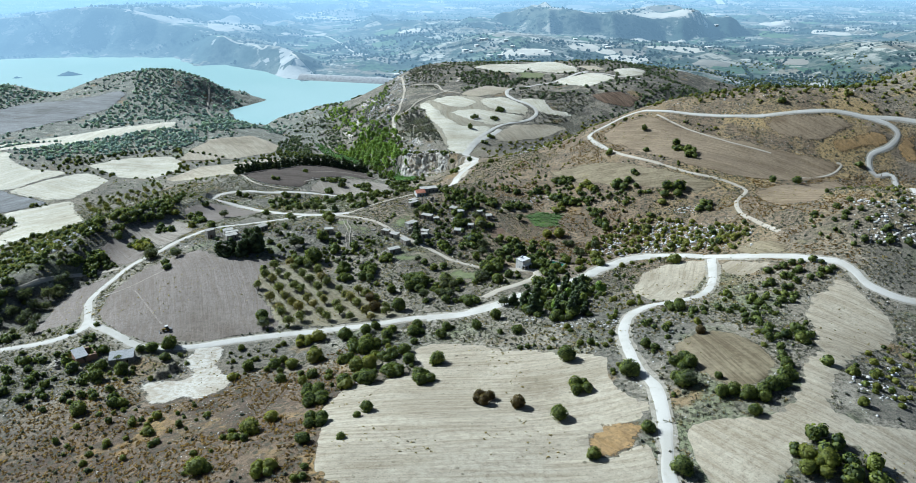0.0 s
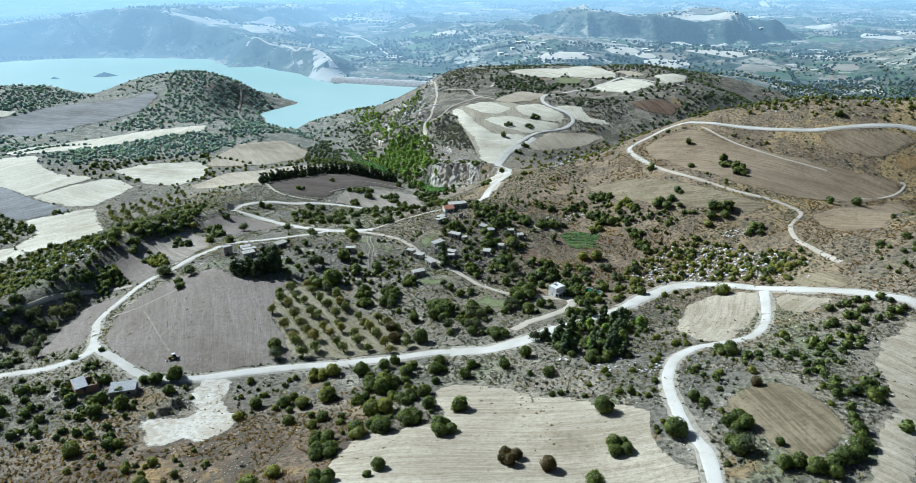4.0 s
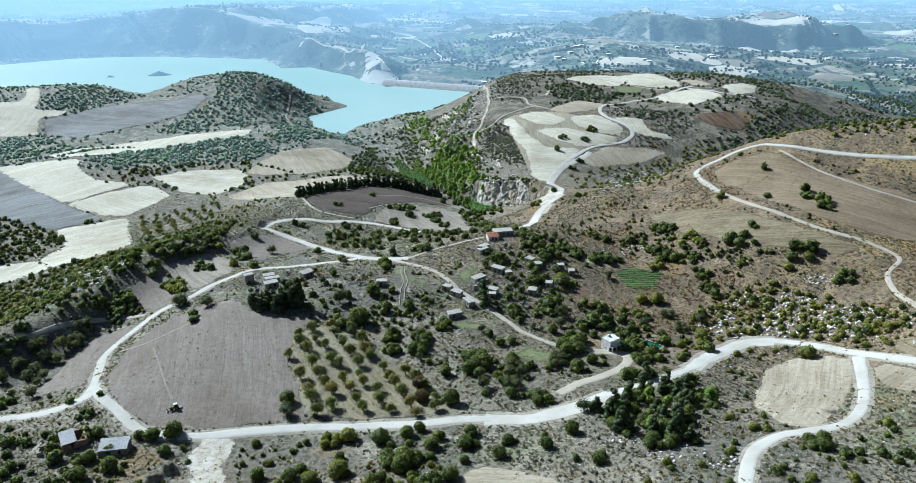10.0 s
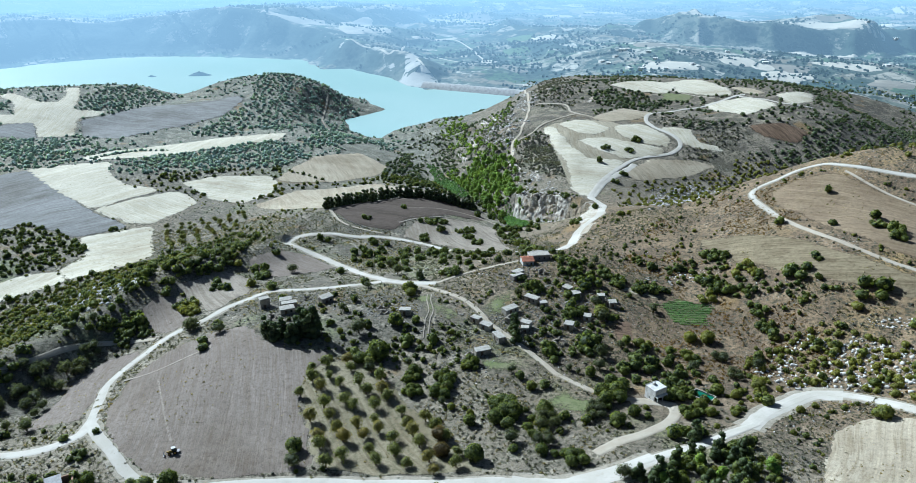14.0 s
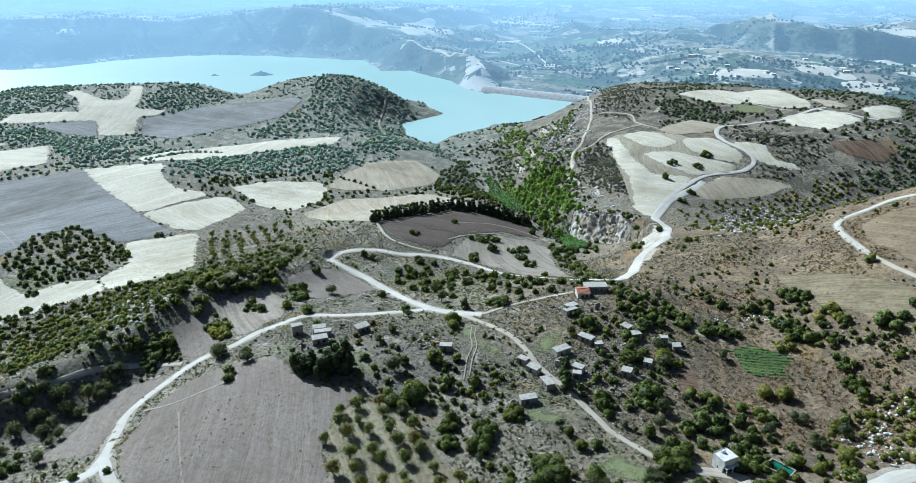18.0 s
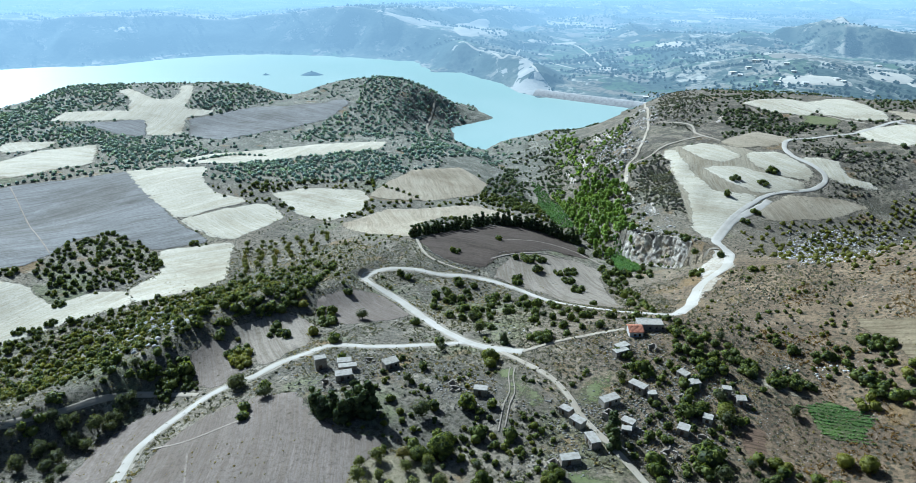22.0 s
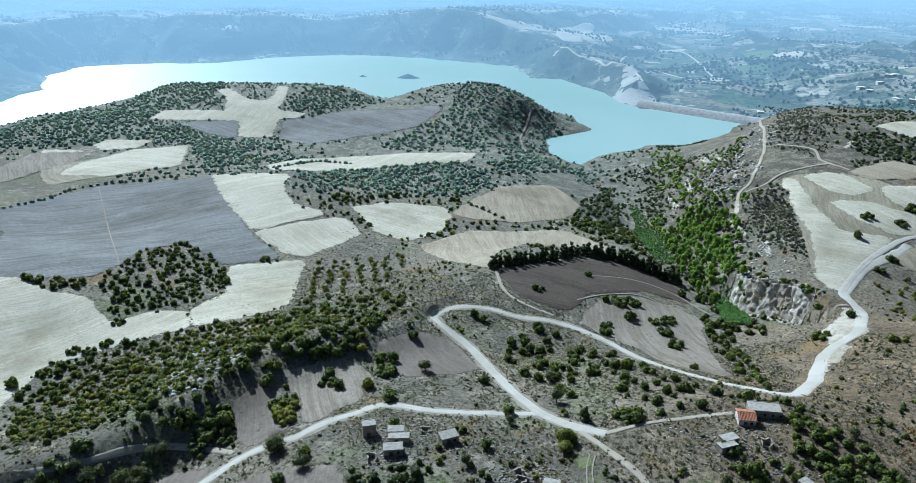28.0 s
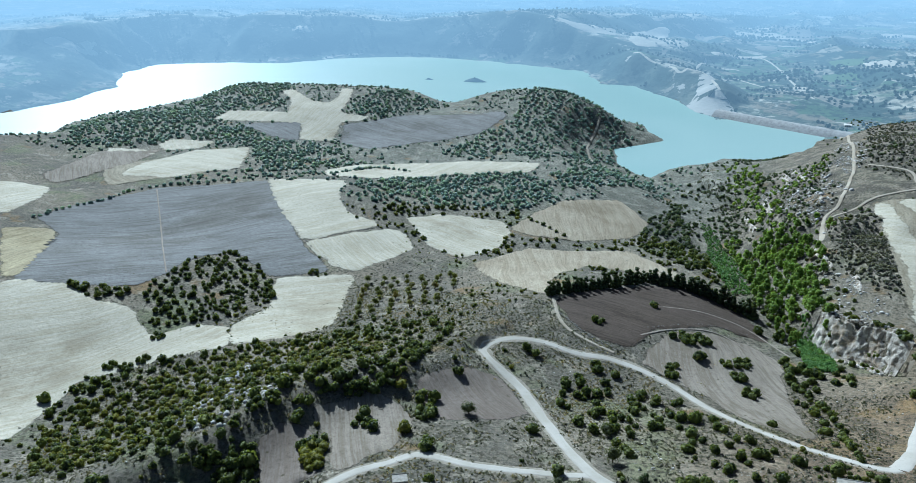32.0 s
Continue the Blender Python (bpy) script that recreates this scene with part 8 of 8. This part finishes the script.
def house(x, y, heading, wide, deep, tall, style, seed):
    name, label = HOUSE_WORDS[style]
    if style not in ("white", "red", "long", "barn", "tin"):
        wide, deep, tall = max(2.7, wide * 0.8), max(2.2, deep * 0.6), max(1.7, tall * 0.8)
    if style in ("red", "long"):
        wide, deep, tall = wide * 0.86, deep * 0.8, tall * 0.85
    if style == "white":
        wide, deep, tall = wide * 0.92, deep * 0.92, tall * 0.94
    root = tagged(new(name), label, "house" if style not in ("shed", "tin", "barn") else "shed", group="village houses" if style == "flat" else "")
    wall_mat = M[{"white": "whitewash", "red": "whitewash", "barn": "brick", "flat": "concrete" if seed % 4 == 1 else "masonry"}.get(style, "masonry")]
    t, rag = 0.45, {"open": 1.3, "barn": 0.5}.get(style, 0.0)
    door = (wide * 0.3, wide * 0.3 + 1.0, 0.0, min(2.0, tall - 0.35))
    sill = min(1.0, tall * 0.4)
    gaps_front = [door]
    if wide > 4.2 and tall > 2.2:
        gaps_front.append((wide * 0.68, wide * 0.68 + 0.8, sill, min(sill + 1.0, tall - 0.3)))
    if style == "long":
        gaps_front = [(1.0, 2.2, 0, 2.1), (4.0, 4.7, 1.6, 2.5), (6.2, 6.9, 1.6, 2.5), (8.4, 9.1, 1.6, 2.5)]
    gaps_side = [(deep * 0.4, deep * 0.4 + 0.6, sill, min(sill + 0.9, tall - 0.3))] if tall > 2.3 else []
    front = pose(-wide / 2, -deep / 2, 0)
    runs = [(front, wide, gaps_front), (pose(wide / 2, -deep / 2, 0, 0, 0, 90), deep, gaps_side), (pose(wide / 2, deep / 2, 0, 0, 0, 180), wide, []), (pose(-wide / 2, deep / 2, 0, 0, 0, 270), deep, gaps_side)]
    for k, (m, length, gaps) in enumerate(runs):
        lo = 0.0 if k % 2 == 0 else t
        bm = wall_run(length - 2 * lo, tall, t, [(a - lo, b - lo, c, d) for a, b, c, d in gaps], rag, seed + k * 7)
        if not (style == "white" and k == 0):
            bm.transform(m @ pose(lo, 0, 0))
            part("wall", bm, wall_mat, root)
        else:
            bm.free()
    if style in ("white",):
        # ground floor porch with pillars, upper front wall with two windows
        bm = wall_run(wide, tall, t, [(0.0, wide, -0.5, 2.6)])
        bm.transform(front)
        upper = part("upper_wall", bm, wall_mat, root)
        for px in (0.2, wide / 2, wide - 0.45):
            part("pillar", slab(-wide / 2 + px, -wide / 2 + px + 0.28, -deep / 2 - 0.9, -deep / 2 - 0.65, 0, 2.7), wall_mat, root)
        part("balcony", slab(-wide / 2, wide / 2, -deep / 2 - 1.0, -deep / 2 - 0.01, 2.7, 2.88), wall_mat, root)
        bm = wall_run(wide - 2 * t, 2.6, 0.3, [(1.0, 2.0, 0, 2.1), (3.2, 4.2, 0.9, 2.0)])
        bm.transform(pose(-wide / 2 + t, -deep / 2 + 1.6, 0))
        part("inner_wall", bm, wall_mat, root)
        part("water_tank", slab(-0.5, 0.5, 0.6, 1.4, tall + 0.2, tall + 1.0, bevel=0.15), M["whitewash"], root)
    if style not in ("open", "white"):
        part("door", slab(-wide / 2 + door[0] + 0.03, -wide / 2 + door[1] - 0.03, -deep / 2 + 0.18, -deep / 2 + 0.26, 0, door[3] - 0.03, bevel=0.01), M["wood"], root)
        for a, b, c, d in gaps_front[1:]:
            w = part("window", slab(-wide / 2 + a, -wide / 2 + b, -deep / 2 + 0.16, -deep / 2 + 0.22, c, d, bevel=0.01), M["wood"], root)
            part("pane", slab(-wide / 2 + a + 0.08, -wide / 2 + b - 0.08, -deep / 2 + 0.145, -deep / 2 + 0.155, c + 0.08, d - 0.08, bevel=0.002), M["glass"], w)
    over = 0.1
    if style == "flat":
        bm = slab(-wide / 2 - over, wide / 2 + over, -deep / 2 - over, deep / 2 + over, -0.1, 0.1)
        bm.transform(pose(0, 0, tall + 0.16, 3 if seed % 2 else -3, 0, 0))
        part("roof", bm, M["roofing"], root, "pale cracked flat roof")
    elif style in ("stone", "long", "white"):
        part("roof", slab(-wide / 2 - over, wide / 2 + over, -deep / 2 - over, deep / 2 + over, tall, tall + 0.22), M[{"white": "whitewash", "long": "concrete"}.get(style, "roofing")], root, "pale cracked flat roof")
        for s in (-1, 1):
            part("parapet", slab(-wide / 2 - over, wide / 2 + over, s * (deep / 2 + over - 0.1) - 0.1, s * (deep / 2 + over - 0.1) + 0.1, tall + 0.22, tall + 0.38), M["concrete"], root)
    elif style in ("shed", "tin", "barn"):
        bm = slab(-wide / 2 - over, (wide / 2 + over) * (1 if style != "barn" else 0.2), -deep / 2 - over, deep / 2 + over, -0.06, 0.06, bevel=0.02)
        bm.transform(pose(0, 0, tall + 0.42, 6, 0, 0))
        sheet_part = part("roof", bm, M["tin" if style != "shed" else "concrete"], root, "weathered sloping sheet roof")
        for k in range(int(wide / 0.9)):
            rib = slab(-wide / 2 + k * 0.9, -wide / 2 + k * 0.9 + 0.08, -deep / 2, deep / 2, 0.06, 0.11, bevel=0.01)
            if style == "barn" and -wide / 2 + k * 0.9 > wide * 0.08:
                rib.free()
                continue
            rib.transform(pose(0, 0, tall + 0.42, 6, 0, 0))
            part("rib", rib, M["tin" if style != "shed" else "concrete"], sheet_part)
    elif style == "red":
        for s in (-1, 1):
            slope = slab(-wide / 2 - 0.3, wide / 2 + 0.3, -0.05, deep / 2 / math.cos(radians(20)) + 0.35, -0.05, 0.07, bevel=0.02)
            m = pose(0, 0, tall + deep / 2 * math.tan(radians(20)) - 0.02, 0, 0, 0 if s > 0 else 180) @ pose(0, 0, 0, -20, 0, 0)
            slope.transform(m)
            plane = part("roof", slope, M["tiles"], root, "orange-red clay tile slope")
            for k in range(int(wide / 0.42)):
                row = bmesh.new()
                bmesh.ops.create_cone(row, cap_ends=True, segments=8, radius1=0.11, radius2=0.11, depth=deep / 2 / math.cos(radians(20)) + 0.3, matrix=m @ pose(-wide / 2 + 0.1 + k * 0.42, deep / 4 + 0.15, 0.07, 90, 0, 0))
                part("tile_row", row, M["tiles"], plane)
        for s in (-1, 1):
            bm = bmesh.new()
            rise = deep / 2 * math.tan(radians(20))
            v = [bm.verts.new((s * (wide / 2 - w), yy, zz)) for w in (0.0, 0.4) for yy, zz in ((-deep / 2, tall), (deep / 2, tall), (0, tall + rise - 0.1))]
            for f in ((0, 1, 2), (5, 4, 3), (0, 3, 4, 1), (1, 4, 5, 2), (2, 5, 3, 0)):
                bm.faces.new([v[i] for i in f])
            part("gable", bm, wall_mat, root)
        part("plinth", slab(-wide / 2 - 0.03, wide / 2 + 0.03, -deep / 2 - 0.05, -deep / 2 - 0.005, 0.0, 0.9, bevel=0.01), M["blue"], root, "pale blue painted band")
    z = float(np.min(floor_at(x + np.array([-1, 1, 1, -1]) * wide * 0.3, y + np.array([-1, -1, 1, 1]) * deep * 0.3)))
    root.matrix_basis = pose(x, y, z - 0.15, 0, 0, heading)
    return root


for k, b in enumerate(BUILDINGS):
    house(*b, k)
house(27.7, 283.3, 41, 5, 4.6, 4.8, "white", 5)
stones("ruin_rubble", "heaps of fallen grey building stones", "rubble", [(b[0] + rng.normal() * 5, b[1] + rng.normal() * 5, 0.15 + 0.6 * rng.random() ** 3) for b in BUILDINGS for _ in range(260)], M["greystone"])

# spoil bank beside the chalk clearing
V, F = [], []
(ax, ay), (bx, by) = (-99.3, 202.4), (-92.4, 212.2)
for k in range(33):
    t = k / 32
    for m in range(13):
        u = (m - 6) / 6 * 5.2
        h = 2.3 * math.exp(-((u / 2.2) ** 2)) * float(step(min(t, 1 - t) / 0.25)) * (1 + 0.6 * float(noise2(t * 14, u, 1.2, 95)))
        px, py = ax + (bx - ax) * t + u * (by - ay) / math.dist((ax, ay), (bx, by)), ay + (by - ay) * t - u * (bx - ax) / math.dist((ax, ay), (bx, by))
        V.append((px, py, float(floor_at(px, py)) - 0.1 + h))
F = [(k * 13 + m, (k + 1) * 13 + m, (k + 1) * 13 + m + 1, k * 13 + m + 1) for k in range(32) for m in range(12)]
tagged(new("spoil_bank", mesh_of("spoil_bank", V, F, M["scrubland"])), "bank of dumped grey earth beside a chalk clearing", "earth bank", kind="structure")
stones("dumped_stones", "dumped grey stones below an earth bank", "rocks", [(ax + (bx - ax) * t + rng.normal() * 2.2, ay + (by - ay) * t - 2 + rng.normal() * 1.6, 0.2 + 0.7 * rng.random() ** 2) for t in rng.random(260)], M["greystone"])

# the pool below the white house
pool = tagged(new("water_tank"), "concrete irrigation tank with green water", "pool")
for s in ((-3.4, -3.1, -2.2, 2.2), (3.1, 3.4, -2.2, 2.2), (-3.1, 3.1, -2.2, -1.9), (-3.1, 3.1, 1.9, 2.2)):
    part("side_wall", slab(*s, -0.6, 0.8), M["concrete"], pool)
bm = bmesh.new()
box(bm, -3.1, 3.1, -1.9, 1.9, -0.4, 0.3)
part("green_water", bm, M["pool"], pool, "still green water")
pool.matrix_basis = pose(42.2, 286.8, float(floor_at(42.2, 286.8)) + 0.2, 0, 0, -32)

# dry-stone walls
STONE_WALLS = []
STONE_WALLS.append([(-48, 317), (-43, 322), (-39, 323)])
STONE_WALLS.append([(-22, 316), (-18, 312), (-12, 306)])
STONE_WALLS.append([(-9, 331), (-5, 323), (-3, 315)])
STONE_WALLS.append([(-17, 331), (-12, 328), (-9, 321)])
STONE_WALLS.append([(-37, 313), (-30, 308), (-27, 302)])
STONE_WALLS.append([(-74, 318), (-69, 326), (-62, 328)])
STONE_WALLS.append([(-6, 360), (-10, 352), (-12, 345)])
STONE_WALLS.append([(-318, 499), (-306, 521), (-297, 540)])
STONE_WALLS.append([(-345, 511), (-308, 490), (-275, 478)])
STONE_WALLS.append([(-151, 467), (-136, 460), (-119, 451), (-103, 448)])
STONE_WALLS.append([(-102, 478), (-86, 506), (-68, 517)])
for k, line in enumerate(STONE_WALLS):
    c = smooth_line(line, 0.9)
    pts = [(x + rng.uniform(-0.5, 0.5), y + rng.uniform(-0.5, 0.5), rng.uniform(0.3, 0.95)) for x, y in c for _ in range(3) if rng.random() < 0.7]
    stones("dry_stone_wall", "low tumbled dry-stone wall along a field", "stone wall", pts, M["greystone"])

# reeds on the valley floor
for ring in REEDS:
    r = np.array(ring, float)
    x, y = rng.uniform(r[:, 0].min(), r[:, 0].max(), 4200), rng.uniform(r[:, 1].min(), r[:, 1].max(), 4200)
    ok = inside(x, y, ring)
    strew("reed_bed", "dense bright green reeds on the valley floor", "reeds", "reeds", np.column_stack([x, y, rng.uniform(1.4, 2.6, len(x))])[ok], 14, 0.16, M["reeds"])

# rows of vegetables in the garden
ring = next(f[2] for f in FIELDS if f[0] == "garden")
r = np.array(ring, float)
rows = []
for k, v in enumerate(np.arange(r[:, 1].min(), r[:, 1].max(), 1.5)):
    for u in np.arange(r[:, 0].min(), r[:, 0].max(), 0.8):
        if inside([u], [v], ring)[0] and float(noise2(u, v, 6, 91)) > -0.35:
            rows.append((u + rng.uniform(-0.2, 0.2), v + rng.uniform(-0.2, 0.2), rng.uniform(0.6, 1.1)))
strew("vegetable_rows", "rows of leafy green vegetables", "vegetables", "scrub", rows, 14, 0.2, M["reeds"])

# ---- the tractor ----


def wheel(root, x, y, r, w):
    bm = bmesh.new()
    bmesh.ops.create_cone(bm, cap_ends=True, segments=22, radius1=r, radius2=r, depth=w, matrix=pose(x, y, r, 90, 0, 0))
    bmesh.ops.bevel(bm, geom=bm.edges[:], offset=0.06, segments=2, affect="EDGES")
    tyre = part("wheel", bm, M["rubber"], root, "black rubber tyre")
    bm = bmesh.new()
    bmesh.ops.create_cone(bm, cap_ends=True, segments=18, radius1=r * 0.55, radius2=r * 0.5, depth=w + 0.06, matrix=pose(x, y, r, 90, 0, 0))
    part("rim", bm, M["yellow"], tyre)


tractor = tagged(new("tractor"), "small dull yellow farm tractor with plough and loader", "tractor")
for x, y, r, w in ((-0.9, -0.95, 0.85, 0.5), (-0.9, 0.95, 0.85, 0.5), (1.3, -0.85, 0.55, 0.36), (1.3, 0.85, 0.55, 0.36)):
    wheel(tractor, x, y, r, w)
part("chassis", slab(-1.3, 1.8, -0.4, 0.4, 0.5, 1.0), M["steel"], tractor)
part("bonnet", slab(0.1, 2.0, -0.42, 0.42, 1.0, 1.65, bevel=0.12), M["yellow"], tractor)
part("cab_roof", slab(-1.4, 0.3, -0.8, 0.8, 2.65, 2.8, bevel=0.06), M["whitewash"], tractor, "white cab roof")
for x in (-1.3, 0.15):
    for y in (-0.72, 0.66):
        part("cab_post", slab(x, x + 0.08, y, y + 0.06, 1.0, 2.66, bevel=0.01), M["steel"], tractor)
part("cab_glass", slab(-1.2, 0.1, -0.66, 0.66, 1.65, 2.6, bevel=0.02), M["glass"], tractor)
part("cab_base", slab(-1.35, 0.25, -0.7, 0.7, 1.0, 1.6, bevel=0.04), M["yellow"], tractor)
part("exhaust", slab(1.0, 1.1, 0.3, 0.4, 1.6, 2.5, bevel=0.02), M["steel"], tractor)
for y in (-0.6, 0.5):
    bm = slab(0.6, 3.2, y, y + 0.12, -0.08, 0.08, bevel=0.02)
    bm.transform(pose(0, 0, 1.35, 0, 14, 0))
    part("loader_arm", bm, M["yellow"], tractor)
bm = bmesh.new()
for k in range(7):
    a = radians(-70 + k * 25)
    box(bm, -0.05, 0.05, -1.1, 1.1, -0.14, 0.14, pose(3.4 - 0.42 * math.cos(a), 0, 0.5 - 0.42 * math.sin(a), 0, -math.degrees(a), 0))
part("bucket", bm, M["steel"], tractor, "dark steel loader bucket")
plough = part("plough_frame", slab(-2.9, -1.4, -1.0, 1.0, 0.7, 0.85), M["steel"], tractor)
for y in (-0.8, -0.27, 0.27, 0.8):
    part("ploughshare", slab(-2.7, -2.4, y - 0.05, y + 0.05, 0.0, 0.72), M["steel"], plough)
tractor.matrix_basis = pose(-107.5, 237.8, float(floor_at(-107.5, 237.8)) + 0.2, 0, 0, 215) @ Matrix.Scale(0.72, 4)

# ---- far houses ----
FAR_HOUSES = [(42, 1290), (49, 1291), (81, 1271), (89, 1233), (12, 1257), (22, 1241), (51, 1198), (67, 1187), (32, 1267), (140, 1214), (147, 1208), (204, 1320), (249, 1277), (251, 1266), (101, 1184), (486, 1600), (541, 1600), (468, 1370), (430, 1300), (-94, 1150)]
for k, (x, y) in enumerate(FAR_HOUSES):
    w, d, h = rng.uniform(6, 10), rng.uniform(5, 8), rng.choice([2.0, 2.6])
    root = tagged(new("far_house"), "small whitish house among far groves", "house", group="far village")
    part("body", slab(-w / 2, w / 2, -d / 2, d / 2, -2, h, bevel=0.1), M["farwall"], root)
    part("roof", slab(-w / 2 - 0.4, w / 2 + 0.4, -d / 2 - 0.4, d / 2 + 0.4, h, h + 0.4, bevel=0.1), M["farwall"], root)
    for s in (-0.3, 0.0, 0.3):
        part("window", slab(s * w - 0.4, s * w + 0.4, -d / 2 - 0.05, -d / 2 + 0.1, h - 1.5, h - 0.7, bevel=0.02), M["glass"], root)
    root.matrix_basis = pose(x, y, float(floor_at(x, y)), 0, 0, float(rng.uniform(-40, 40)))
